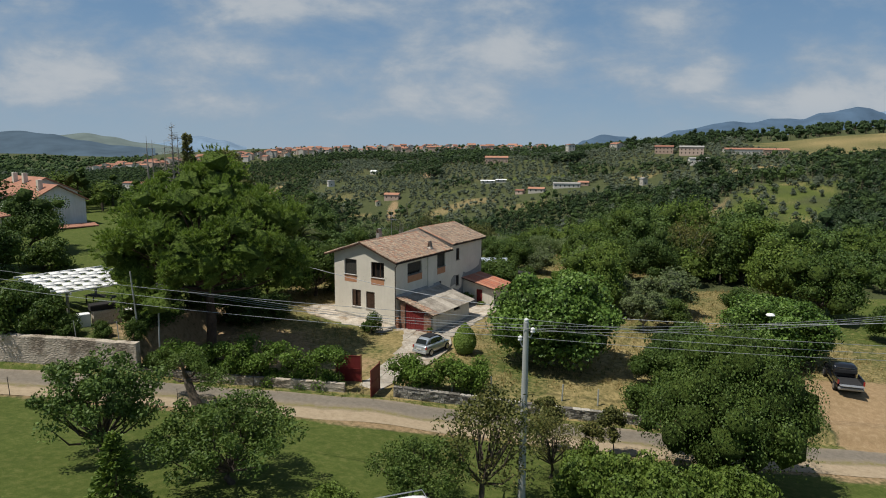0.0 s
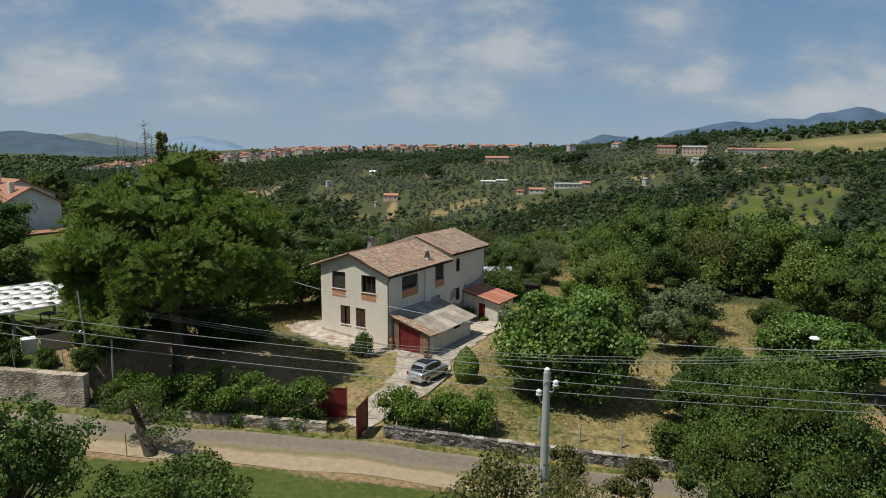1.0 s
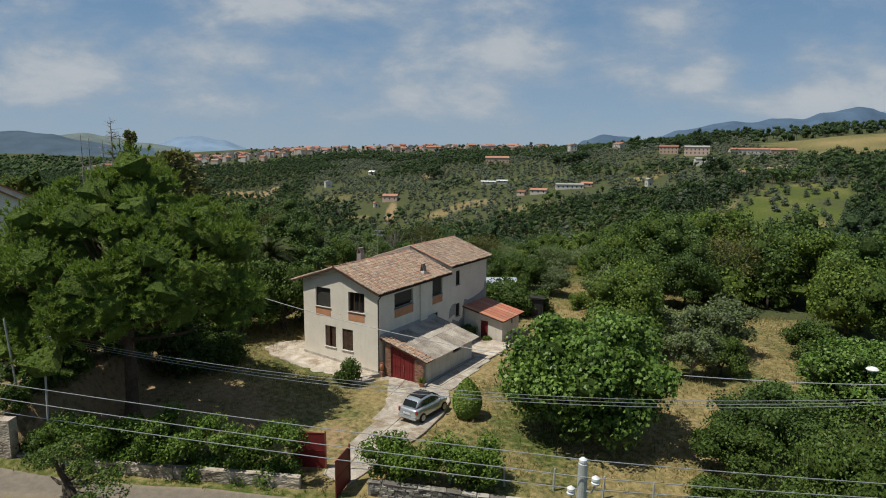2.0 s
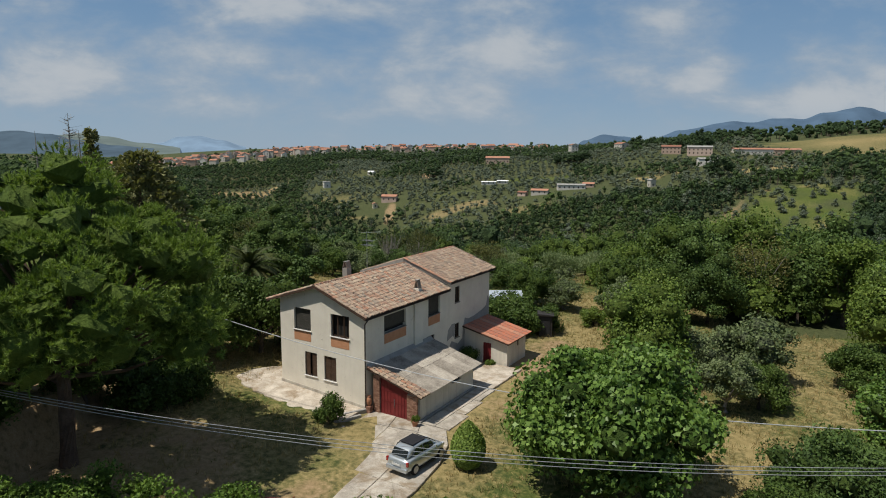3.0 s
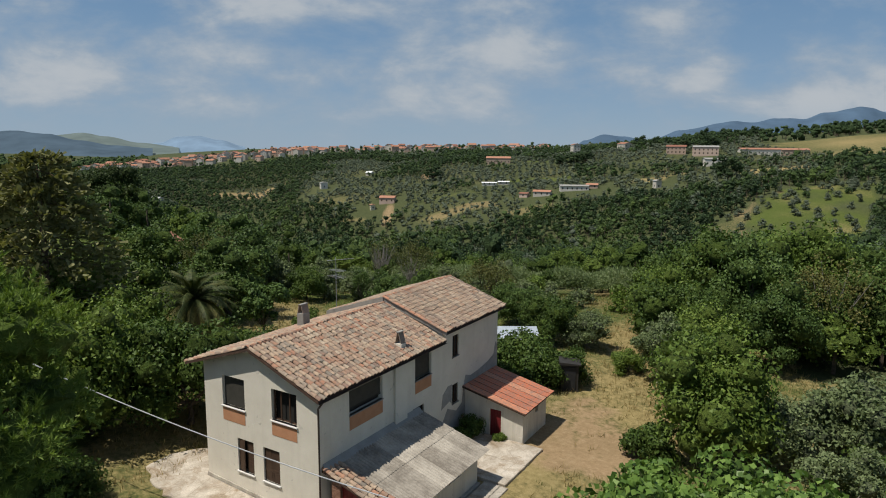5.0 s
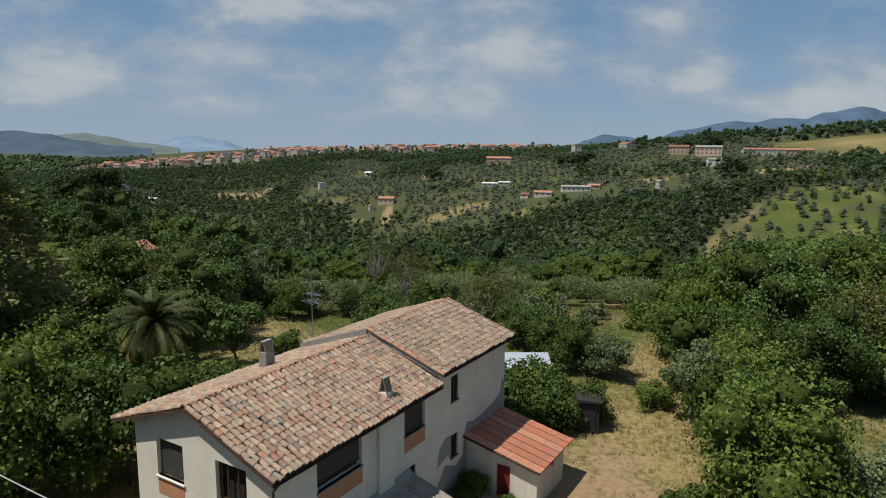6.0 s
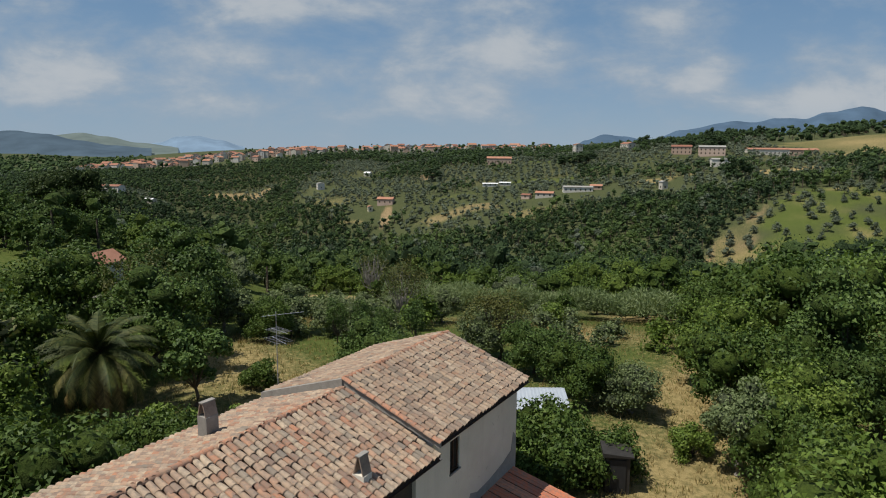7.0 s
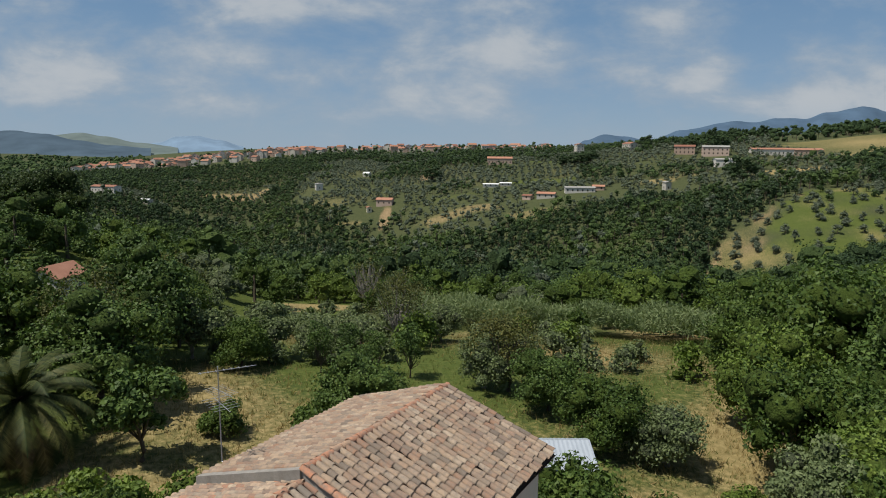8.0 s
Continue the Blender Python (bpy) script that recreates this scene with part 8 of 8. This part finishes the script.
for s_at, size, lab in ((-17.4, 0.6, "green shrub on the retaining wall"), (-19.8, 0.5, "green shrub on the retaining wall"), (-22.4, 0.7, "dark bush on the retaining wall"), (-24.6, 1.2, "dark bush on the retaining wall"), (-27.2, 1.4, "dark bush on the retaining wall"), (-30.0, 1.2, "green shrub on the retaining wall"), (-15.7, 0.9, "ivy mass at the retaining wall's end")):
    p_at = road_pt(s_at, -14.6 if s_at < -16 else -15.2)
    plant("shrub", p_at.x, p_at.y, lab, size, name="shrub", category="shrub", stretch=1.2)

# bright vine mound behind the roof, ivy round the cabin, weeds by the wall
for key, x, y, s, lab in (("shrub_light", -12.2, 9.5, 1.7, "bright green vine mound behind the house"), ("shrub_light", -13.8, 12.4, 1.6, "bright green vine mound behind the house"), ("shrub_light", -11.4, 5.6, 1.4, "bright green vine mound behind the house"),
                          ("shrub", 1.2, 22.6, 1.45, "ivy-covered mound beside the dark cabin"), ("shrub", -0.6, 23.0, 1.55, "ivy-covered mound behind the house"), ("shrub", 0.6, 20.6, 1.3, "leafy green mound behind the shed"),
                          ("shrub", 2.3, 23.6, 1.2, "ivy clump round the dark cabin"), ("shrub", -1.6, 20.6, 1.4, "leafy mound behind the house"),
                          ("shrub", 0.9, 11.9, 0.62, "dark bush against the house wall"), ("shrub", 0.8, 11.0, 0.42, "dark bush against the house wall"), ("shrub", -9.4, 14.0, 1.2, "green shrub behind the house"),
                          ("shrub_light", 10.5, 2.4, 0.7, "low green shrub beside the drive"), ("shrub_light", 9.8, 5.5, 0.5, "low green shrub in dry grass"), ("shrub", -19.8, 20.0, 0.9, "round green shrub in dry grass"),
                          ("shrub", -15.2, 23.2, 1.35, "dark green shrub behind the roof"), ("shrub", -13.6, 25.0, 1.3, "dark green shrub behind the roof"), ("shrub_light", -16.6, 10.6, 1.4, "bright green vine mound behind the house"), ("shrub_light", 2.6, 12.6, 0.28, "tuft of weeds beside shed door")):
    plant(key, x, y, lab, s, name="shrub", category="shrub")


# ---- woods, groves and far growth, too many to count ----

def forest(name, spots, kinds, label, category, per_scale=1.0):
    """Joins many small trees into one object; spots are (x, y, radius, tall, kind)."""
    out = {}
    for x, y, r, tall, kind in spots:
        out.setdefault(kind, []).append((x, y, r, tall))
    for kind, rows in out.items():
        mat, leaf, n_l, per, squash, jit, core = kinds[kind]
        rng = np.random.default_rng(100 + len(rows))
        rows = np.array(rows)
        m = len(rows)
        z = np.array([height(a, b) for a, b in rows[:, :2]])
        # clumps for each tree: one on top, the rest round it
        d = unit(rng.normal(size=(m, n_l, 3)))
        d[..., 2] = np.abs(d[..., 2]) * 1.55 - 0.8
        d[:, 0] = d[:, 0] * 0.3 + np.array([0, 0, 0.75])
        c = d * rng.uniform(0.45, 0.8, size=(m, n_l, 1)) * rows[:, None, 2:3]
        c[..., 2] *= rows[:, None, 3] / rows[:, None, 2] * 0.6
        c[..., 0] += rows[:, None, 0]
        c[..., 1] += rows[:, None, 1]
        c[..., 2] += (z + rows[:, 3] * 0.46)[:, None]
        r = rows[:, None, 2] * rng.uniform(0.34, 0.6, size=(m, n_l))
        cc, rr = c.reshape(-1, 3), r.reshape(-1)
        k = np.repeat(np.arange(len(cc)), per)
        n = len(k)
        dd = unit(rng.normal(size=(n, 3)) + np.array([0, 0, 0.5]))
        p = cc[k] + dd * (rr[k] * (1.1 - 0.3 * rng.random(n) ** 2))[:, None] * np.array([1, 1, squash])
        nm = unit(dd + rng.normal(size=(n, 3)) * jit)
        corners = leaves(p, nm, leaf, "tri", rng)
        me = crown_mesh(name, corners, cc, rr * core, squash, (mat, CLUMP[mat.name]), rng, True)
        ob = new(name, me)
        tagged(ob, label[kind], category, kind="stuff")
        # trunks, joined
        bm_v, bm_f = [], []
        for x, y, rad, tall in rows:
            zz = height(x, y)
            w = 0.05 * rad + 0.05
            q = len(bm_v)
            bm_v += [(x - w, y - w, zz - 0.5), (x + w, y - w, zz - 0.5), (x, y + w, zz - 0.5), (x - w * 0.5, y - w * 0.5, zz + tall * 0.6), (x + w * 0.5, y - w * 0.5, zz + tall * 0.6), (x, y + w * 0.5, zz + tall * 0.6)]
            bm_f += [(q, q + 1, q + 4, q + 3), (q + 1, q + 2, q + 5, q + 4), (q + 2, q, q + 3, q + 5)]
        st = mesh_part("wood_stems", bm_v, bm_f, M_bark)
        tagged(st, "thin brown trunks in the distance", "trunks", kind="stuff")


def uv_xy(u, v):
    p = RIGHT * u + AHEAD * v
    return p.x, p.y


WOOD = {"green": M_leaf, "dark": M_leaf_dark, "light": M_leaf_light, "olive": M_olive}


# the haze-tinted set for woods and groves across the valley
FAR = {"green": M_hazed_green, "dark": M_hazed_dark, "light": M_hazed_light, "olive": M_hazed_olive}


def growth(leaf, clumps, per, squash, jitter, core, slim=1.0, mats=WOOD):
    return {k: (m, leaf * (slim if k == "olive" else 1.0), clumps, per, squash, jitter, core) for k, m in mats.items()}


WOOD_LABEL = {"green": "dense green broadleaf wood in the valley", "dark": "dark green oak wood in the valley", "light": "light green scrub wood in the valley", "olive": "grey-green olives among the scrub"}


CLEARINGS = [(-24.6, 26.5, 4.5), (-16.5, 36.0, 5.0), (-1.6, 38.5, 5.5), (1.5, 30.5, 4.5), (-3, 28, 6), (22, 24, 6.5), (25, 15, 5), (-61, 73, 7.5), (-48.5, 28.5, 5), (-24, 12, 6), (-19, 16, 4), (-11, 27, 5), (19, 33, 4)]


FARMS = [(-38, 480), (-49, 470), (99, 437), (113, 442), (75, 428), (-104, 566), (43, 502), (55, 505), (154, 424), (207, 540), (224, 524), (215, 478), (276, 532), (304, 534), (61, 634), (-288, 558), (-70, 640)]


# where the woods of the valley give way to groves, by bearing
GROVE_EDGE = [(-0.8, 540), (-0.5, 545), (-0.42, 600), (-0.25, 560), (-0.18, 470), (-0.1, 425), (0.0, 385), (0.1, 372), (0.2, 398), (0.3, 396), (0.4, 372), (0.5, 352), (0.6, 350), (0.8, 360)]


def scatter_valley():
    rnd = random.Random(5)
    near, far, grove = [], [], []
    taken = []

    def free(x, y, d):
        for a, b in taken:
            if (a - x) ** 2 + (b - y) ** 2 < d * d:
                return False
        taken.append((x, y))
        return True
    # wood behind the gardens
    for _ in range(5200):
        v = rnd.uniform(22, 118)
        u = rnd.uniform(-0.78, 0.8) * (v + 62)
        x, y = uv_xy(u, v)
        front = 81 - 0.714 * u if u > -4 else 96 + 0.35 * u
        meadow = -36 < u < 36 and v < front - 4
        if any(math.hypot(x - a, y - b) < c for a, b, c in CLEARINGS):
            continue
        if meadow and (v < 40 or rnd.random() < 0.55 or wob(x, y, 0.09, 5) > 0.1):
            continue
        if u < -36 and v < 60:
            continue
        if -4 < u < 40 and abs(v - front) < 6.5:
            continue
        r = rnd.uniform(1.8, 3.8) if not meadow else rnd.uniform(1.2, 2.0)
        if not free(x, y, r * 1.3 if not meadow else r * 1.9):
            continue
        k = wob(x, y, 0.045, 1)
        kind = "olive" if k > 0.22 or (meadow and rnd.random() < 0.75) else "dark" if k < -0.26 and not meadow else "light" if rnd.random() < (0.5 if meadow else 0.42) else "green"
        if u > 25 and kind == "olive":
            kind = "light" if rnd.random() < 0.4 else "green"
        near.append((x, y, r, r * rnd.uniform(1.9, 2.5) if kind != "olive" else r * 1.5, kind))
    # valley floor and its sides, up to where the groves begin
    taken.clear()
    mid = []
    for _ in range(30000):
        v = rnd.uniform(112, 560)
        u = rnd.uniform(-0.80, 0.80) * (v + 40)
        x, y = uv_xy(u, v)
        k = bearing(u, v)
        if field_share(x, y) > 0.45:
            if rnd.random() < 0.6 and wob(x, y, 0.03, 44) > -0.45 and free(x, y, rnd.uniform(5.5, 11)):
                mid.append((x, y, rnd.uniform(1.7, 2.9), rnd.uniform(3.2, 4.8), "olive" if rnd.random() < 0.9 else "green"))
            continue
        edge = line(k, GROVE_EDGE) + 24 * wob(x, y, 0.02, 61)
        if v > edge:
            continue
        if golden(u, v) > 0.3 or any(abs(u - p) < 12 and -16 < v - q < 6 for p, q in FARMS):
            continue
        r = (2.6 if v < 265 else 2.2) + 3.4 * rnd.random() ** 1.5
        if not free(x, y, r * 1.1):
            continue
        q = wob(x, y, 0.017, 7) + rnd.uniform(-0.22, 0.22)
        kind = "olive" if rnd.random() < 0.05 or (wob(x, y, 0.03, 71) > 0.42 and v < 240) else "light" if q > 0.3 else "dark" if q < -0.02 else "green"
        (mid if v < 265 else far).append((x, y, r, r * rnd.uniform(1.8, 2.5), kind))
    # olive groves in rows up the far slope
    for v0 in range(340, 930, 7):
        n = int((v0 + 40) * 1.6 / 6.4)
        for i in range(n):
            v = v0 + rnd.uniform(-2.6, 2.6)
            u = -0.80 * (v0 + 40) + i * 6.4 + rnd.uniform(-2.4, 2.4)
            x, y = uv_xy(u, v)
            k = bearing(u, v)
            if v < line(k, GROVE_EDGE) + 24 * wob(x, y, 0.02, 61) or golden(u, v) > 0.2 or field_share(x, y) > 0.1:
                continue
            if any(abs(u - p) < 14 and -26 < v - q < 8 for p, q in FARMS):
                continue
            f, mix = glade(u, v)
            if rnd.random() < (0.75 if mix[2] > 0.6 else 0.5) * f:
                continue
            if k > 0.5 and v > 600:
                continue
            q = wob(x, y, 0.013, 17) + 0.4 * wob(x, y, 0.05, 18)
            woody = step01(v, 540, 760) * 0.25 + 0.35 * step01(-k, 0.14, 0.26)
            if q < -0.22 + woody and f < 0.4:
                grove.append((x, y, rnd.uniform(2.8, 5.2), rnd.uniform(5.5, 10.5), "dark" if rnd.random() < 0.62 else "green"))
            elif rnd.random() < 0.9:
                grove.append((x, y, rnd.uniform(2.3, 3.9), rnd.uniform(3.6, 5.4), "olive"))
    # the ridge and its tree line
    ridge = []
    for _ in range(2300):
        v = rnd.uniform(860, 1500)
        u = rnd.uniform(-0.80, 0.72) * (v + 60)
        x, y = uv_xy(u, v)
        if -0.60 < bearing(u, v) < 0.0 and rnd.random() < 0.45:
            continue
        ridge.append((x, y, rnd.uniform(3.0, 6.5), rnd.uniform(6, 12) * (1.0 if rnd.random() < 0.9 else 1.35), rnd.choice(("dark", "green", "olive", "dark"))))
    for _ in range(560):
        v = rnd.uniform(612, 760)
        u = rnd.uniform(0.36, 0.80) * (v + 40)
        x, y = uv_xy(u, v)
        if v < 660 and any(abs(u - p) < 20 for p, q in FARMS if q > 590):
            continue
        if bearing(u, v) < 0.56 and rnd.random() < 0.6:
            continue
        ridge.append((x, y, rnd.uniform(2.6, 6.0), rnd.uniform(6, 12.5), "dark"))
    for _ in range(900):
        v = rnd.uniform(1500, 3000)
        u = rnd.uniform(-0.85, -0.45) * (v + 40)
        ridge.append((*uv_xy(u, v), rnd.uniform(7, 16), rnd.uniform(9, 16), rnd.choice(("dark", "green"))))
    return near, mid, far, grove, ridge


NEAR_WOOD, MID_WOOD, FAR_WOOD, GROVE, RIDGE_WOOD = scatter_valley()
forest("near_wood", NEAR_WOOD, growth(0.28, 15, 42, 0.85, 0.8, 0.58, 0.8), {"green": "thick green wood behind the gardens", "dark": "thick dark green wood behind the gardens", "light": "light green thicket behind the gardens", "olive": "grey-green olives in the meadow"}, "wood")
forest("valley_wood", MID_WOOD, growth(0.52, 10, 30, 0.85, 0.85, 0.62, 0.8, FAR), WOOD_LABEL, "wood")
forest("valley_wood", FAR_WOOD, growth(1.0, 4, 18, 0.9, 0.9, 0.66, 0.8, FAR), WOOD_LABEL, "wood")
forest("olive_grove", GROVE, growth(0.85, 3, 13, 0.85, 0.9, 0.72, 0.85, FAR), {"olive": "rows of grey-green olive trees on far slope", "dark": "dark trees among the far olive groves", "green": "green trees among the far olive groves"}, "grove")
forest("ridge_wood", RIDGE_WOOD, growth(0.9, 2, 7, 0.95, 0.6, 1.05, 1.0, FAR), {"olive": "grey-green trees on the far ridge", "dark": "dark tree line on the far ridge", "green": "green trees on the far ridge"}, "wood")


def cane_thicket():
    """A belt of giant cane across the meadow's end."""
    rng = np.random.default_rng(81)
    n = 46000
    f = rng.random(n)
    u = -3 + f * 42
    v = 83 - 30 * f + np.clip(rng.normal(size=n), -1.6, 1.6) * (3.2 + 1.2 * np.sin(f * 9))
    x = RIGHT.x * u + AHEAD.x * v
    y = RIGHT.y * u + AHEAD.y * v
    z = np.array([height(a, b) for a, b in zip(x, y)])
    tall = rng.uniform(0.15, 1.0, n) ** 0.55 * (3.1 + 0.45 * np.sin(u * 0.9) + 0.35 * np.sin(u * 2.3 + v))
    p = np.stack([x, y, z + tall], axis=1)
    axis = unit(rng.normal(size=(n, 3)) * 0.8 + np.array([0, 0, 0.8]))
    side = unit(np.cross(axis, rng.normal(size=(n, 3))))
    ln = rng.uniform(0.4, 0.85, size=(n, 1))
    corners = np.stack([p - side * 0.03, p + axis * ln * 0.5 + side * 0.06, p + axis * ln, p + axis * ln * 0.5 - side * 0.04], axis=1)
    ob = new("cane_thicket", quads_mesh("cane_thicket", corners, M_cane))
    tagged(ob, "feathery light green belt of giant cane", "cane", kind="stuff")


cane_thicket()


def tufts(name, n, region, mat, label, tall, wide, seed, want):
    """Tussocks of grass where the cover asks for them."""
    rng = np.random.default_rng(seed)
    P = []
    while len(P) < n:
        u, v = rng.uniform(region[0], region[1]), rng.uniform(region[2], region[3])
        x, y = uv_xy(u, v)
        if -9 < x < 6.6 and -3.4 < y < 18 or (1 < x < 8.2 and -14 < y < 1):
            continue
        w = Vector((x, y)).dot(ACROSS)
        if -21.2 < w < -16.9:
            continue
        c = cover(x, y)
        if rng.random() < want(c):
            P.append((x, y, height(x, y)))
    P = np.repeat(np.array(P), 5, axis=0)
    m = len(P)
    P[:, :2] += rng.normal(size=(m, 2)) * wide
    axis = unit(rng.normal(size=(m, 3)) * 0.45 + np.array([0, 0, 1.0]))
    side = unit(np.cross(axis, rng.normal(size=(m, 3))))
    ln = rng.uniform(0.5, 1.2, size=(m, 1)) * tall
    corners = np.stack([P - side * 0.02, P + side * 0.02, P + axis * ln], axis=1)
    ob = new(name, quads_mesh(name, corners, mat))
    tagged(ob, label, "grass", kind="stuff")


tufts("dry_grass", 9000, (-20, 42, -14, 62), M_dry, "tall dry yellow grass round the house", 0.42, 0.14, 91, lambda c: c[0] * (1 - c[1]))
tufts("green_grass", 6500, (-28, 45, -18, 60), M_grass, "tufts of green grass and weeds", 0.32, 0.13, 92, lambda c: c[2] * (1 - c[1]))


# ---- far buildings ----

def far_building(px_u, v, w, d, h, rise, wall_mat, roof_mat, label, turn=0.0, win=True):
    x, y = uv_xy(px_u, v)
    return village_house(x, y, height(x, y), 31.5 + turn, w, d, h, rise, wall_mat, roof_mat, label, 0.4, win)


far_building(-38, 480, 7, 12, 3.6, 1.3, M_farwall_pink, M_farroof, "small ochre farm hut on the slope", 80)
far_building(-49, 470, 3.5, 3.5, 3.4, 0.5, M_cream, M_farroof, "small yellow shed on the slope", 20)
far_building(99, 437, 8, 20, 3.2, 0.7, M_farwall, M_cement, "long low barn with grey roof", 85)
far_building(75, 428, 6, 12, 2.8, 1.0, M_farwall, M_farroof, "small farmhouse among olives", 70)
far_building(63, 432, 5, 6, 2.6, 0.7, M_farwall_pink, M_farroof, "small hut among olives", 60)
far_building(113, 442, 5, 8, 2.6, 0.9, M_farwall_pink, M_farroof, "small shed with red roof among olives", 75)
far_building(-104, 566, 6, 8, 5, 0.4, M_farwall, M_cement, "pale roofless ruin on the slope", 20)
far_building(43, 502, 5, 12, 2.2, 0.5, M_farwall, M_white, "low white-roofed greenhouse among olives", 85)
far_building(55, 505, 5, 9, 2.2, 0.5, M_farwall, M_white, "low white-roofed greenhouse among olives", 82)
far_building(154, 424, 4, 5, 5.0, 0.6, M_farwall, M_cement, "small stone tower hut", 10)
far_building(207, 540, 10, 16, 6.0, 1.4, M_farwall_pink, M_farroof, "two-storey pale house on the ridge", 70)
far_building(226, 524, 12, 20, 6.5, 1.2, M_farwall_pink, M_cement, "long brick farm building with pale roof", 72)
far_building(215, 478, 9, 15, 4.6, 0.9, M_farwall, M_cement, "pale barn beside a large tree", 80)
far_building(274, 530, 11, 32, 4.2, 1.2, M_farwall, M_farroof, "long low farm building with red roof", 84)
far_building(306, 534, 10, 22, 4.0, 1.2, M_farwall_pink, M_farroof, "farm building with dull red roof", 80)
far_building(61, 634, 10, 24, 5.0, 1.6, M_farwall_pink, M_farroof, "broad house with red roof below the ridge", 85)
far_building(-288, 558, 9, 24, 4.5, 1.2, M_farwall, M_farroof, "low pale farmhouse among dark trees", 75)
far_building(-262, 575, 7, 10, 3.5, 1.0, M_farwall, M_white, "small white hut in the grove", 75)
far_building(-70, 640, 5, 7, 3.0, 1.2, M_farwall, M_white, "small white hut in the grove", 60)
far_building(190, 640, 9, 13, 6.5, 1.5, M_farwall, M_farroof, "pale house on the ridge", 20)
far_building(150, 690, 8, 9, 12, 1.0, M_farwall, M_farroof, "slim pale tower house on the ridge", 10)
for u, v, r, tl in ((188, 390, 10.5, 18), (214, 545, 8, 14), (236, 540, 9, 15), (-4, 552, 10, 14), (130, 585, 11, 14), (140, 590, 10, 13), (118, 592, 9, 12), (270, 640, 6.5, 16), (300, 660, 7, 13), (205, 640, 9, 14), (225, 655, 6, 12), (345, 690, 8, 13), (-160, 640, 8, 13), (-225, 520, 9, 14)):
    plant("lone", *uv_xy(u, v), "big solitary dark tree on far slope", r / 3.9, group="far solitary trees", stretch=tl / r / 1.75)


def town():
    rnd = random.Random(77)
    n = 0
    for k in range(210):
        a = rnd.uniform(-0.58, 0.02) if k % 9 else rnd.uniform(0.02, 0.16)
        v = rnd.uniform(985, 1130)
        u = 5.7 + a * (v + 5.9)
        w, d, h = rnd.uniform(8, 11), rnd.uniform(9, 16), rnd.choice((5.5, 6.5, 7, 9, 10))
        far_building(u, v, w, d, h, rnd.uniform(1.6, 2.6), rnd.choice((M_farwall, M_farwall, M_farwall_pink)), rnd.choice((M_farroof, M_farroof, M_orange_roof)), "tile-roofed town house on the ridge", rnd.choice((0, 90)) + rnd.uniform(-25, 25), k % 3 == 0)


town()


# ---- hills on the skyline ----

# distance haze is painted in: a bluish base colour plus emission
def hazed_hill_material(name, col, haze_glow):
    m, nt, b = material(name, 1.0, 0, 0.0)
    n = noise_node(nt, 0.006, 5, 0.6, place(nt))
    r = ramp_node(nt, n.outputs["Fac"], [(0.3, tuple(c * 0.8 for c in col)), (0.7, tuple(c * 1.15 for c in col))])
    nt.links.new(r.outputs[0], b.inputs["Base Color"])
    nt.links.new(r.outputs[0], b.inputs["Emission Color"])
    b.inputs["Emission Strength"].default_value = haze_glow
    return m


def hills(label, mat, dist, a0, a1, stops, seed, rough=0.06):
    """A range of hills: its crest, by the bearing across the view, rises to the given heights."""
    n, rows = 160, 8
    verts, faces = [], []
    for j in range(rows + 1):
        f = j / rows
        for i in range(n + 1):
            a = a0 + (a1 - a0) * i / n
            top = curve(a, stops)
            h = top * math.sin(f * math.pi / 2) * (1 + rough * noise.noise(Vector((a * 18, f * 2, seed))) * f + rough * 0.5 * noise.noise(Vector((a * 60, f * 4, seed))) * f)
            v = dist - 500 * (1 - f)
            x, y = uv_xy(a * (v + 60), v)
            verts.append((x, y, 16.4 + h - 60 * (1 - f)))
    for j in range(rows):
        for i in range(n):
            k = j * (n + 1) + i
            faces.append((k, k + 1, k + n + 2, k + n + 1))
    ob = mesh_part("backdrop", verts, faces, mat, smooth=True)
    tagged(ob, label, "hills", kind="structure")


# each range carries its own painted haze tone
M_hill_blue = hazed_hill_material("haze_blue_hills", (0.06, 0.095, 0.14), 0.45)
M_hill_soft = hazed_hill_material("hazy_green_hills", (0.10, 0.125, 0.12), 0.45)
M_hill_far = hazed_hill_material("haze_pale_hills", (0.13, 0.185, 0.25), 0.55)
M_hill_green = hazed_hill_material("haze_dark_hills", (0.055, 0.08, 0.105), 0.5)
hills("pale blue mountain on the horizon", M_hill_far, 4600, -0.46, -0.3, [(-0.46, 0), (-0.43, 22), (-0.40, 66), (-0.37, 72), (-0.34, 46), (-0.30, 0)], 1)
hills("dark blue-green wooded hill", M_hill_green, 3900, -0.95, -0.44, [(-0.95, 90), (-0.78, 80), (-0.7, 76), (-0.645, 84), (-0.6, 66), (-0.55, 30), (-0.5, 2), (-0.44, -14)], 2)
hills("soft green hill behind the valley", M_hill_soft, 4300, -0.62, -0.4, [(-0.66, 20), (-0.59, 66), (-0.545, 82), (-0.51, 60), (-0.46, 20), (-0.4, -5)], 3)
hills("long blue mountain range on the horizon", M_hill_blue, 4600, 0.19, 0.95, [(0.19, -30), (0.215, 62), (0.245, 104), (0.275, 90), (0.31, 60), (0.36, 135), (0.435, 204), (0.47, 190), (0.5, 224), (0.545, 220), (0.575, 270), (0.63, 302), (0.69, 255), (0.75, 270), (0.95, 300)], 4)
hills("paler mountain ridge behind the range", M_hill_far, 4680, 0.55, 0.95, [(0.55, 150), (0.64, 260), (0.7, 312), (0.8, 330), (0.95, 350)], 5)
